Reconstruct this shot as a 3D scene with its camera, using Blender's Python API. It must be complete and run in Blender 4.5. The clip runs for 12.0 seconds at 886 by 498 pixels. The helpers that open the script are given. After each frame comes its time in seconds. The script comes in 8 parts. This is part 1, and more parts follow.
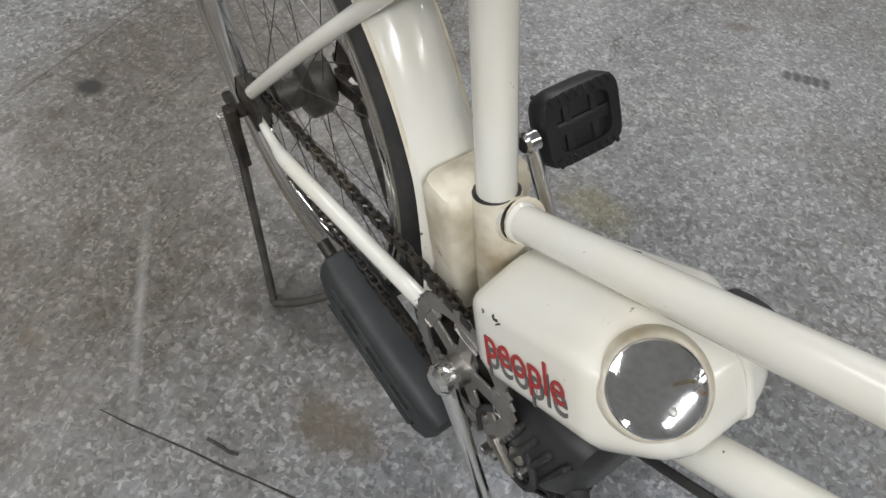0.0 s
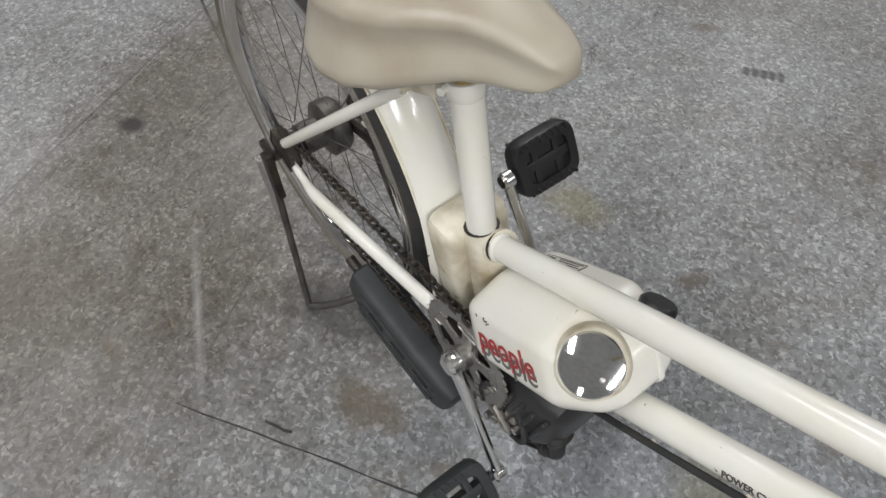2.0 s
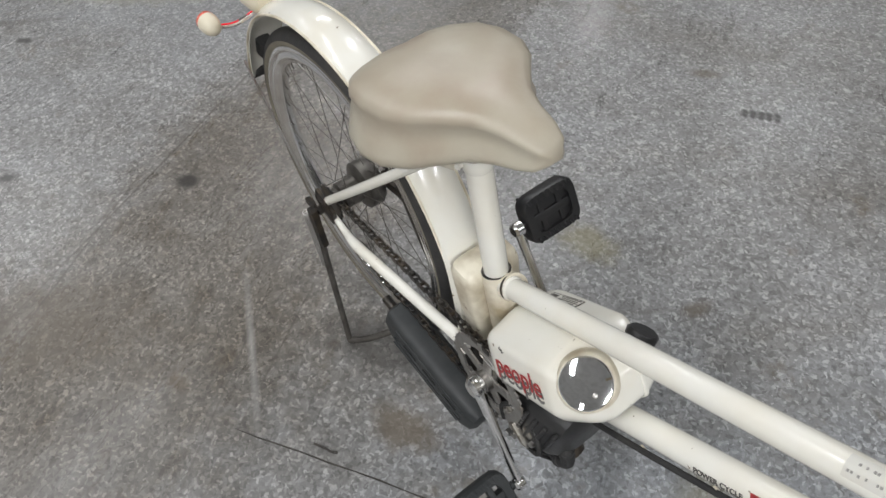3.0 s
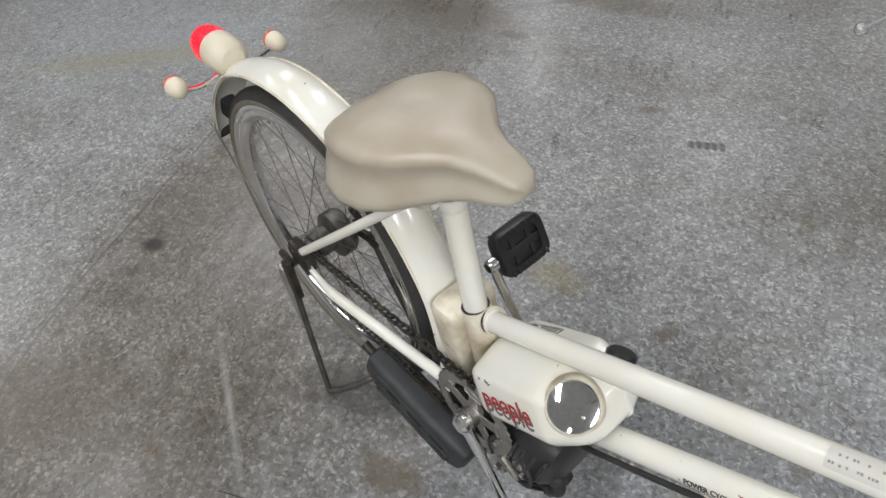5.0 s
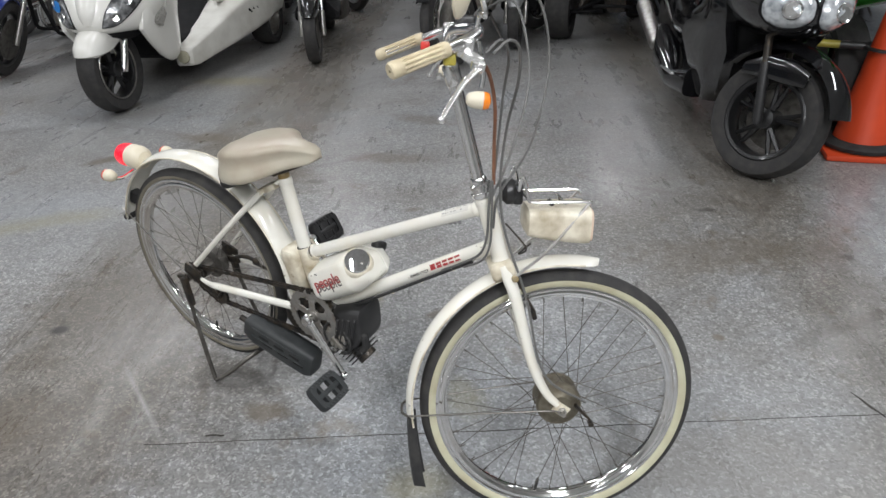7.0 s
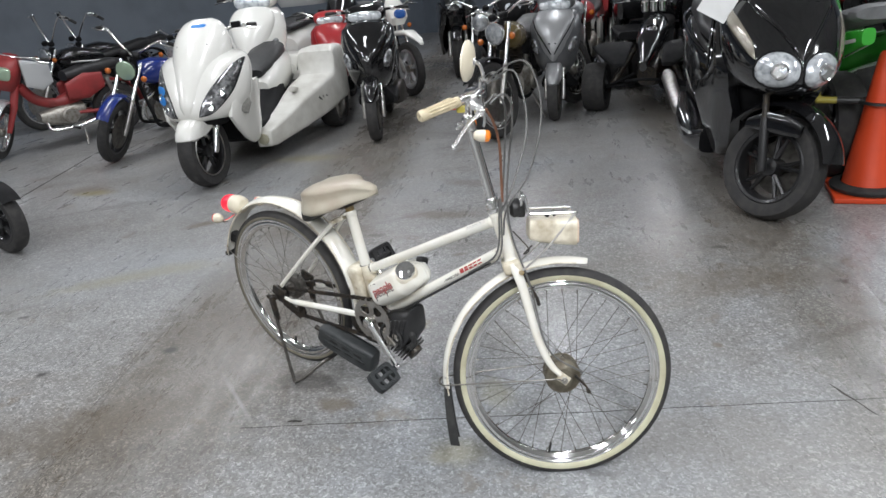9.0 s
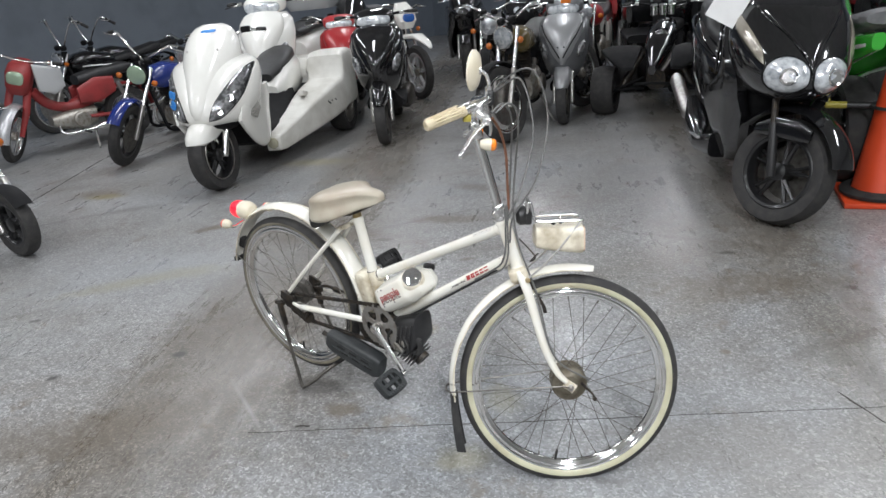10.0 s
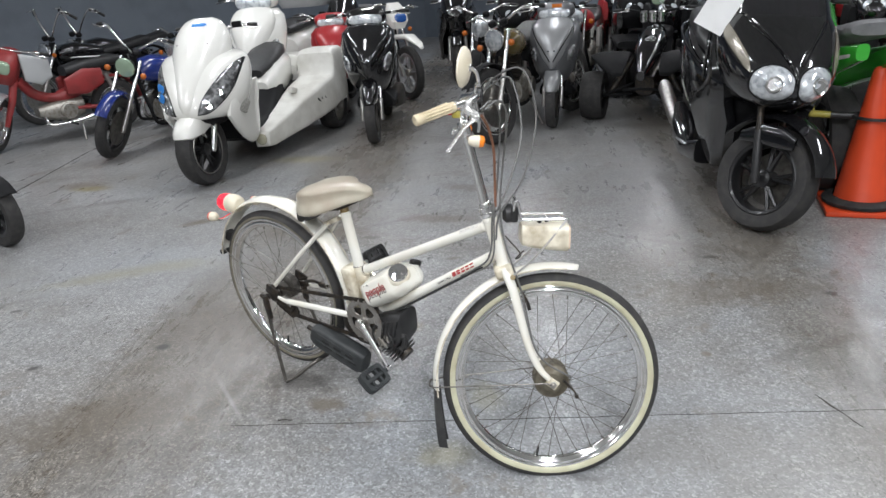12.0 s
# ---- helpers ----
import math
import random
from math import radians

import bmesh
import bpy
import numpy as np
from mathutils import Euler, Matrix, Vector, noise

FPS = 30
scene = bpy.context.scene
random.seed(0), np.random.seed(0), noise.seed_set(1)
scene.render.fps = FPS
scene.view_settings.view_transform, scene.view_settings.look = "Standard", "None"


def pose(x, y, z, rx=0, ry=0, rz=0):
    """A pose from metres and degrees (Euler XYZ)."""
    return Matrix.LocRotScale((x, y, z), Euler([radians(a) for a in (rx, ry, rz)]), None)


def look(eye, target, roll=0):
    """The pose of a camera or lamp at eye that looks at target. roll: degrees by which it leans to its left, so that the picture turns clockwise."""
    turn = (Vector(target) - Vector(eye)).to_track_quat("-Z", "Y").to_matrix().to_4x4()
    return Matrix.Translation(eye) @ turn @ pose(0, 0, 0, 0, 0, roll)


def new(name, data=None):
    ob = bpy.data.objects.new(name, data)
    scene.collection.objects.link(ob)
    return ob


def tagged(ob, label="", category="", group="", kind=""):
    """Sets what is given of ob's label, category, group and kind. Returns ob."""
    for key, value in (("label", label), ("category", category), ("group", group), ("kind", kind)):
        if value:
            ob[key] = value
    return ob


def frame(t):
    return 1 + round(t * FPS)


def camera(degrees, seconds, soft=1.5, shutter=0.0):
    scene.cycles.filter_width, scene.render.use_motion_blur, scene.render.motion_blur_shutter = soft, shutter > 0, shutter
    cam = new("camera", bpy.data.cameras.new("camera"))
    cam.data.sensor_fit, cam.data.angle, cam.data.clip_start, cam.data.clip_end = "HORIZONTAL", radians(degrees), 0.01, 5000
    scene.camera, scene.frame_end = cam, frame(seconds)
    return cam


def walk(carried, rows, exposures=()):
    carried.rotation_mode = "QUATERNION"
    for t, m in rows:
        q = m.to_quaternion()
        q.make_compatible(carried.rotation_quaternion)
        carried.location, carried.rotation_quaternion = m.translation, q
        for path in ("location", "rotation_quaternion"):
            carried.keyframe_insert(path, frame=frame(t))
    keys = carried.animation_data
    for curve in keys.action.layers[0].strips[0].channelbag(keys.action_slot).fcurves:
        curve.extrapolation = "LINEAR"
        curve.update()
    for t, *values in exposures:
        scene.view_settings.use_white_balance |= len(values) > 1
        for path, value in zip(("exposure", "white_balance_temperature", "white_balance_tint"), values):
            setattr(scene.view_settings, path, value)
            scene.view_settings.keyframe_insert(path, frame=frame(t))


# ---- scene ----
cam = camera(66.1, 12.0)
PATH = [
    (0, (0.66, -0.239, 0.899), (-0.367, 0.459, -0.668), 3.1),
    (0.5, (0.675, -0.236, 0.892), (-0.249, 0.486, -0.728), 6.0),
    (1, (0.673, -0.234, 0.892), (-0.233, 0.499, -0.733), 6.1),
    (1.5, (0.649, -0.248, 0.926), (-0.29, 0.522, -0.663), 4.6),
    (2, (0.734, -0.28, 1.084), (-0.263, 0.366, -0.525), -1.5),
    (2.5, (0.805, -0.313, 1.21), (-0.232, 0.285, -0.393), -4.4),
    (3, (0.807, -0.313, 1.213), (-0.297, 0.303, -0.336), -6.0),
    (5, (0.816, -0.347, 1.226), (-0.304, 0.432, -0.236), -5.8),
    (5.5, (0.882, -0.415, 1.243), (-0.16, 0.497, -0.2), -4.5),
    (6, (1.102, -0.572, 1.291), (-0.045, 0.45, 0.01), -6.1),
    (6.5, (1.302, -0.828, 1.313), (0.168, 0.41, 0.226), -4.5),
    (7, (1.533, -1.016, 1.339), (0.522, 0.395, 0.345), -2.6),
    (7.5, (1.736, -1.169, 1.38), (0.635, 0.244, 0.491), -4.8),
    (7.7, (1.781, -1.242, 1.379), (0.633, 0.167, 0.544), -5.5),
    (9.5, (1.902, -1.368, 1.382), (0.686, 0.021, 0.613), -6.2),
    (10, (1.904, -1.361, 1.396), (0.675, 0.019, 0.631), -6.3),
    (10.5, (1.907, -1.365, 1.393), (0.676, 0.021, 0.642), -6.0),
    (11, (1.907, -1.365, 1.392), (0.684, 0.024, 0.635), -5.4),
    (11.5, (1.911, -1.366, 1.393), (0.698, 0.029, 0.63), -5.0),
    (12, (1.915, -1.374, 1.384), (0.715, 0.032, 0.622), -4.6),
]
EXPOSURES = [(0.0, -0.50, 6520, 11), (3.0, -0.43, 6500, 11), (5.5, -0.38, 6500, 11), (7.0, -0.26, 6400, 11), (7.5, -0.21, 6370, 11), (9.5, -0.08, 6300, 11), (12.0, -0.04, 6300, 11)]
walk(cam, [(t, look(eye, target, roll)) for t, eye, target, roll in PATH], EXPOSURES)

# ---------------------------------------------------------------- light
world = bpy.data.worlds.new("room_air")
scene.world = world
world.use_nodes = True
world.node_tree.nodes["Background"].inputs[0].default_value = (0.62, 0.68, 0.76, 1)
world.node_tree.nodes["Background"].inputs[1].default_value = 0.12

CEILING = 3.3
LIGHTS = [
    (-4.6, -1.6, 38.0), (-4.55, 2.20, 28.0), (-3.90, 1.15, 27.0), (-4.4, 5.0, 36.0), (-4.2, 8.0, 36.0),
    (-1.8, -1.6, 36.0), (-1.8, 1.6, 38.0), (-1.8, 4.8, 23.0), (-1.8, 8.0, 30.0),
    (0.6, -1.6, 50.0), (1.2, 4.6, 9.0), (0.0, 8.85, 32.0), (0.65, 7.82, 24.0), (1.30, 6.80, 24.0),
    # added fill: brightens the right side and the part behind the camera
    (3.2, -1.6, 160.0), (3.4, 2.4, 60.0), (0.8, -4.6, 62.0),
    # added low-watt lamps, positions invented, for streaks on gloss and chrome
    (3.4, -4.4, 30.0), (-1.6, -4.6, 24.0), (2.0, 0.2, 12.0),
]
LIGHT_TURN = -58.0


def ceiling_tube_or_fill(x, y, watts):
    lamp = bpy.data.lights.new("tube_or_fill_light", "AREA")
    lamp.shape, lamp.size, lamp.size_y = "RECTANGLE", 1.7, 0.20
    lamp.energy, lamp.color = watts, (0.97, 0.985, 1.0)
    ob = new("tube_or_fill_light", lamp)
    ob.matrix_world = pose(x, y, CEILING - 0.10, 0, 0, LIGHT_TURN)


for spot_x, spot_y, watts in LIGHTS:
    ceiling_tube_or_fill(spot_x, spot_y, watts)


# ---------------------------------------------------------------- materials
def mat(name, base, rough=0.5, metal=0.0, other=None, scale=12.0, amount=0.35, bump=0.0, fine=180.0, coat=0.0, spots=None, spot_scale=40.0, spot_size=0.66, glow=None, clear=0.0):
    m = bpy.data.materials.new(name)
    m.use_nodes = True
    nt = m.node_tree
    b = nt.nodes["Principled BSDF"]
    link = nt.links.new
    tc = nt.nodes.new("ShaderNodeTexCoord")
    big = nt.nodes.new("ShaderNodeTexNoise")
    big.inputs["Scale"].default_value, big.inputs["Detail"].default_value = scale, 6
    link(tc.outputs["Object"], big.inputs["Vector"])
    mix = nt.nodes.new("ShaderNodeMix")
    mix.data_type = "RGBA"
    mix.inputs[6].default_value = (*base, 1)
    mix.inputs[7].default_value = (*(other or [c * 0.8 for c in base]), 1)
    ramp = nt.nodes.new("ShaderNodeMapRange")
    ramp.inputs[1].default_value, ramp.inputs[2].default_value = 0.42, 0.72
    ramp.inputs[4].default_value = amount
    link(big.outputs[0], ramp.inputs[0])
    link(ramp.outputs[0], mix.inputs[0])
    colour = mix.outputs[2]
    if spots:
        sn = nt.nodes.new("ShaderNodeTexNoise")
        sn.inputs["Scale"].default_value, sn.inputs["Detail"].default_value = spot_scale, 3
        link(tc.outputs["Object"], sn.inputs["Vector"])
        sr = nt.nodes.new("ShaderNodeMapRange")
        sr.inputs[1].default_value, sr.inputs[2].default_value = spot_size, spot_size + 0.04
        link(sn.outputs[0], sr.inputs[0])
        sm = nt.nodes.new("ShaderNodeMix")
        sm.data_type = "RGBA"
        link(sr.outputs[0], sm.inputs[0])
        link(colour, sm.inputs[6])
        sm.inputs[7].default_value = (*spots, 1)
        colour = sm.outputs[2]
    link(colour, b.inputs["Base Color"])
    rn = nt.nodes.new("ShaderNodeTexNoise")
    rn.inputs["Scale"].default_value, rn.inputs["Detail"].default_value = fine, 4
    link(tc.outputs["Object"], rn.inputs["Vector"])
    rr = nt.nodes.new("ShaderNodeMapRange")
    rr.inputs[3].default_value, rr.inputs[4].default_value = max(rough - 0.08, 0.02), min(rough + 0.10, 1.0)
    link(rn.outputs[0], rr.inputs[0])
    link(rr.outputs[0], b.inputs["Roughness"])
    b.inputs["Metallic"].default_value = metal
    b.inputs["Coat Weight"].default_value = coat
    b.inputs["Coat Roughness"].default_value = 0.08
    b.inputs["Transmission Weight"].default_value = clear
    if bump:
        bn = nt.nodes.new("ShaderNodeBump")
        bn.inputs["Strength"].default_value, bn.inputs["Distance"].default_value = bump, 0.002
        link(rn.outputs[0], bn.inputs["Height"])
        link(bn.outputs[0], b.inputs["Normal"])
    if glow:
        b.inputs["Emission Color"].default_value = (*glow[:3], 1)
        b.inputs["Emission Strength"].default_value = glow[3]
    return m


CREAM = mat("aged_cream_paint", (0.80, 0.785, 0.715), 0.20, other=(0.72, 0.65, 0.50), scale=13, amount=0.40, coat=0.4, spots=(0.17, 0.11, 0.06), spot_scale=85, spot_size=0.725, bump=0.04)
CREAM_DIRTY = mat("stained_cream_plastic", (0.76, 0.71, 0.58), 0.36, other=(0.27, 0.20, 0.10), scale=20, amount=0.80, spots=(0.25, 0.17, 0.10), spot_scale=60, spot_size=0.72, bump=0.08)
CREAM_PLASTIC = mat("cream_plastic", (0.74, 0.68, 0.54), 0.38, other=(0.62, 0.54, 0.38), scale=20, amount=0.6, bump=0.05)
VINYL = mat("greyish_cream_vinyl", (0.45, 0.415, 0.33), 0.33, other=(0.345, 0.275, 0.205), scale=9, amount=0.95, bump=0.10, fine=55, spots=(0.24, 0.20, 0.15), spot_scale=30, spot_size=0.76)
POLISHED = mat("polished_alloy", (0.86, 0.86, 0.85), 0.18, 0.85, other=(0.62, 0.61, 0.58), scale=40, amount=0.5)
CHROME = mat("chrome", (0.88, 0.88, 0.88), 0.14, 1.0, other=(0.60, 0.58, 0.55), scale=60, amount=0.3)
RIM_CHROME = mat("rim_chrome", (0.80, 0.80, 0.80), 0.06, 1.0, other=(0.62, 0.58, 0.52), scale=50, amount=0.3, spots=(0.22, 0.14, 0.08), spot_scale=160, spot_size=0.74)
HUB_ALLOY = mat("grimy_hub_alloy", (0.215, 0.195, 0.150), 0.50, 0.75, other=(0.10, 0.08, 0.055), scale=45, amount=0.85, bump=0.2)
STEEL = mat("dull_steel", (0.52, 0.51, 0.49), 0.34, 1.0, other=(0.30, 0.26, 0.22), scale=40, amount=0.6)
ALLOY = mat("cast_alloy", (0.44, 0.42, 0.38), 0.48, 0.85, other=(0.20, 0.17, 0.13), scale=35, amount=0.8, bump=0.15)
DARK_ALLOY = mat("oily_alloy", (0.16, 0.15, 0.135), 0.42, 0.8, other=(0.05, 0.045, 0.04), scale=35, amount=0.8, bump=0.15)
RING = mat("steel_ring", (0.40, 0.39, 0.37), 0.40, 0.85, other=(0.25, 0.21, 0.17), scale=50, amount=0.6)
SPOKE = mat("spoke_wire", (0.13, 0.12, 0.105), 0.50, 0.7, other=(0.09, 0.075, 0.06), scale=60, amount=0.6)
GREASY = mat("greasy_black_metal", (0.030, 0.028, 0.026), 0.40, 0.5, other=(0.10, 0.075, 0.05), scale=45, amount=0.8, bump=0.3)
RUBBER = mat("black_rubber", (0.022, 0.022, 0.022), 0.72, other=(0.055, 0.052, 0.048), scale=25, amount=0.6, bump=0.2)
BLACK_PLASTIC = mat("black_plastic", (0.020, 0.020, 0.021), 0.38, other=(0.045, 0.043, 0.04), scale=22, amount=0.5, bump=0.08)
COVER_GREY = mat("dark_grey_plastic", (0.024, 0.027, 0.028), 0.54, other=(0.060, 0.061, 0.060), scale=18, amount=0.6, bump=0.12)
WALL_CREAM = mat("cream_tyre_wall", (0.52, 0.505, 0.36), 0.62, other=(0.36, 0.31, 0.20), scale=14, amount=0.7)
WALL_BROWN = mat("brown_tyre_wall", (0.20, 0.18, 0.135), 0.66, other=(0.075, 0.065, 0.05), scale=14, amount=0.6)
TREAD = mat("tyre_tread", (0.028, 0.027, 0.027), 0.75, other=(0.06, 0.056, 0.05), scale=30, amount=0.6, bump=0.3)
GRIP = mat("cream_grip", (0.60, 0.52, 0.36), 0.48, other=(0.40, 0.32, 0.19), scale=24, amount=0.75, bump=0.06)
CABLE_GREY = mat("grey_cable", (0.12, 0.12, 0.115), 0.45, other=(0.13, 0.12, 0.11), scale=30, amount=0.5)
CABLE_RUST = mat("rust_brown_cable", (0.20, 0.085, 0.045), 0.55, other=(0.10, 0.05, 0.03), scale=30, amount=0.6)
RED_GLOW = mat("lit_red_lens", (0.75, 0.02, 0.04), 0.25, glow=(1.0, 0.012, 0.03, 1.1), coat=0.4)
ORANGE = mat("orange_lens", (0.85, 0.24, 0.02), 0.22, glow=(1.0, 0.25, 0.02, 0.12), coat=0.4)
PINK_LENS = mat("faded_red_lens", (0.80, 0.20, 0.14), 0.25, glow=(1.0, 0.1, 0.06, 0.10), coat=0.3)
RED_PAINT = mat("red_plastic", (0.62, 0.035, 0.025), 0.35, coat=0.3)
YELLOW_PLASTIC = mat("olive_yellow_plastic", (0.45, 0.38, 0.06), 0.4)
INK_RED = mat("red_print", (0.38, 0.030, 0.032), 0.45, other=(0.26, 0.05, 0.04), scale=160, amount=0.7)
INK_BLACK = mat("dark_print", (0.06, 0.055, 0.05), 0.5)
INK_SHADE = mat("grey_shadow_print", (0.13, 0.125, 0.12), 0.5, other=(0.09, 0.085, 0.08), scale=160, amount=0.6)
CAP_CHROME = mat("polished_cap", (0.74, 0.74, 0.75), 0.06, 1.0, other=(0.60, 0.60, 0.61), scale=30, amount=0.3)
for wire in list(CAP_CHROME.node_tree.links):
    if wire.to_socket.name == "Roughness":
        CAP_CHROME.node_tree.links.remove(wire)
CAP_CHROME.node_tree.nodes["Principled BSDF"].inputs["Roughness"].default_value = 0.05
INK_GREY = mat("faded_print", (0.30, 0.29, 0.27), 0.5)
LABEL_GREY = mat("worn_silver_label", (0.62, 0.61, 0.56), 0.45, other=(0.62, 0.58, 0.5), scale=60, amount=0.8)
BRASS = mat("tarnished_brass", (0.42, 0.30, 0.13), 0.45, 0.7, other=(0.62, 0.56, 0.42), scale=50, amount=0.7)


def floor_material():
    m = bpy.data.materials.new("speckled_sheet_floor")
    m.use_nodes = True
    nt = m.node_tree
    b, link = nt.nodes["Principled BSDF"], nt.links.new
    tc = nt.nodes.new("ShaderNodeTexCoord")

    def node(kind, **values):
        n = nt.nodes.new(kind)
        for key, value in values.items():
            n.inputs[key].default_value = value
        return n

    def ramp(source, stops):
        r = nt.nodes.new("ShaderNodeValToRGB")
        r.color_ramp.interpolation = "LINEAR"
        while len(r.color_ramp.elements) < len(stops):
            r.color_ramp.elements.new(0.5)
        for e, (at, c) in zip(r.color_ramp.elements, stops):
            e.position, e.color = at, (*c, 1)
        link(source, r.inputs[0])
        return r.outputs[0]

    def blend(fac, a, c, kind="MIX", amount=1.0):
        x = nt.nodes.new("ShaderNodeMix")
        x.data_type, x.blend_type = "RGBA", kind
        f = nt.nodes.new("ShaderNodeMath")
        f.operation = "MULTIPLY"
        f.inputs[1].default_value = amount
        link(fac, f.inputs[0])
        link(f.outputs[0], x.inputs[0])
        link(a, x.inputs[6])
        if isinstance(c, tuple):
            x.inputs[7].default_value = (*c, 1)
        else:
            link(c, x.inputs[7])
        return x.outputs[2]

    warp = node("ShaderNodeTexNoise", Scale=60.0, Detail=3.0)
    link(tc.outputs["Object"], warp.inputs["Vector"])
    add = nt.nodes.new("ShaderNodeMix")
    add.data_type, add.blend_type = "RGBA", "LINEAR_LIGHT"
    add.inputs[0].default_value = 0.012
    link(tc.outputs["Object"], add.inputs[6])
    link(warp.outputs["Color"], add.inputs[7])
    vor = node("ShaderNodeTexVoronoi", Scale=150.0)
    vor.feature = "SMOOTH_F1"
    vor.inputs["Smoothness"].default_value = 0.28
    link(add.outputs[2], vor.inputs["Vector"])
    sep = nt.nodes.new("ShaderNodeSeparateColor")
    link(vor.outputs["Color"], sep.inputs[0])
    flecks = ramp(sep.outputs[0], [(0.0, (0.198, 0.197, 0.195)), (0.24, (0.274, 0.275, 0.275)), (0.62, (0.330, 0.332, 0.333)), (0.82, (0.412, 0.415, 0.417)), (1.0, (0.575, 0.575, 0.57))])
    vor2 = node("ShaderNodeTexVoronoi", Scale=240.0)
    vor2.feature = "SMOOTH_F1"
    vor2.inputs["Smoothness"].default_value = 0.28
    link(add.outputs[2], vor2.inputs["Vector"])
    sep2 = nt.nodes.new("ShaderNodeSeparateColor")
    link(vor2.outputs["Color"], sep2.inputs[0])
    small = ramp(sep2.outputs[1], [(0.0, (0.35, 0.355, 0.36)), (0.5, (0.5, 0.5, 0.5)), (1.0, (0.635, 0.635, 0.635))])
    one = nt.nodes.new("ShaderNodeValue")
    one.outputs[0].default_value = 1.0
    colour = blend(one.outputs[0], flecks, small, "OVERLAY", 0.36)

    def noise_mask(scale, detail, low, high, rough=0.62, stretch=None, turn=0.0):
        n = node("ShaderNodeTexNoise", Scale=scale, Detail=detail, Roughness=rough)
        source = tc.outputs["Object"]
        if stretch:
            mp = nt.nodes.new("ShaderNodeMapping")
            mp.vector_type = "TEXTURE"
            mp.inputs["Rotation"].default_value = (0, 0, radians(turn))
            mp.inputs["Scale"].default_value = (stretch, 1.0, 1.0)
            link(source, mp.inputs["Vector"])
            source = mp.outputs[0]
        link(source, n.inputs["Vector"])
        r = nt.nodes.new("ShaderNodeMapRange")
        r.inputs[1].default_value, r.inputs[2].default_value = low, high
        link(n.outputs[0], r.inputs[0])
        return n.outputs[0], r.outputs[0]

    # uneven wear, traffic bands, brown film, bluish cleaned patches
    _, mottle = noise_mask(48.0, 5.0, 0.38, 0.66, 0.65)
    colour = blend(mottle, colour, (0.76, 0.755, 0.75), "MULTIPLY", 0.8)
    _, fine = noise_mask(14.0, 8.0, 0.40, 0.68, 0.7)
    colour = blend(fine, colour, (0.80, 0.79, 0.77), "MULTIPLY", 0.75)
    dirt, broad = noise_mask(0.85, 9.0, 0.43, 0.62, 0.68)
    colour = blend(broad, colour, (0.62, 0.58, 0.52), "MULTIPLY", 0.35)
    _, bands = noise_mask(0.9, 8.0, 0.49, 0.60, 0.62, 3.4, 38.0)
    colour = blend(bands, colour, (0.66, 0.62, 0.56), "MULTIPLY", 0.30)
    _, clean = noise_mask(0.6, 5.0, 0.52, 0.70, 0.5, 2.0, 60.0)
    colour = blend(clean, colour, (0.95, 1.03, 1.14), "MULTIPLY", 0.9)
    _, film = noise_mask(3.1, 10.0, 0.575, 0.66, 0.76)
    colour = blend(film, colour, (0.150, 0.122, 0.088), "MIX", 0.62)
    _, smear = noise_mask(2.4, 9.0, 0.50, 0.66, 0.72, 2.6, 52.0)
    colour = blend(smear, colour, (0.70, 0.65, 0.58), "MULTIPLY", 0.55)
    _, rubbed = noise_mask(2.0, 9.0, 0.55, 0.68, 0.74, 3.0, 20.0)
    colour = blend(rubbed, colour, (1.22, 1.22, 1.21), "MULTIPLY", 0.9)
    for turn, where, low, tint, amount in ((57.0, 5.5, 0.650, (0.12, 0.11, 0.10), 0.35), (8.0, 4.6, 0.655, (0.14, 0.125, 0.11), 0.25), (83.0, 4.2, 0.655, (0.13, 0.12, 0.11), 0.3)):
        _, line = noise_mask(where, 3.0, low, low + 0.02, 0.55, 22.0, turn)
        colour = blend(line, colour, tint, "MIX", amount)
    _, scuff = noise_mask(6.0, 7.0, 0.66, 0.74, 0.75, 4.0, -35.0)
    colour = blend(scuff, colour, (0.13, 0.120, 0.108), "MIX", 0.35)
    _, marks = noise_mask(30.0, 4.0, 0.66, 0.72, 0.7)
    colour = blend(marks, colour, (0.115, 0.105, 0.092), "MIX", 0.55)
    _, chips = noise_mask(24.0, 3.0, 0.725, 0.745)
    colour = blend(chips, colour, (0.045, 0.042, 0.040), "MIX", 0.8)
    ragged = node("ShaderNodeTexNoise", Scale=16.0, Detail=6.0, Roughness=0.7)
    link(tc.outputs["Object"], ragged.inputs["Vector"])

    masks = []

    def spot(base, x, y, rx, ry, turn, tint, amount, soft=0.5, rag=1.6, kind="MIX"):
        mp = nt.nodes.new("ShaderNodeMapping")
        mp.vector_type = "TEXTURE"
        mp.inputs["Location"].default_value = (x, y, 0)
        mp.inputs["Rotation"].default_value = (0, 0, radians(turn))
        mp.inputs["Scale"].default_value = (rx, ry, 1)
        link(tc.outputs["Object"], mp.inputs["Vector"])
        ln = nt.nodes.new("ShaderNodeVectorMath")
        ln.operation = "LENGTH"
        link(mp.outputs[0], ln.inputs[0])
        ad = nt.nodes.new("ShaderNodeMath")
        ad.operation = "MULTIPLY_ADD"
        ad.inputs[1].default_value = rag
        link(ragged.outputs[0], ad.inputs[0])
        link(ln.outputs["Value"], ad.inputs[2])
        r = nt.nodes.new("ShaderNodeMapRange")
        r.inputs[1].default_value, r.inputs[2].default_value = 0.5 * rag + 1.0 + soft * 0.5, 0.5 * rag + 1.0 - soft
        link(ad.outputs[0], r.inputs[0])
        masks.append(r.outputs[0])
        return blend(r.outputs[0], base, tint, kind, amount)

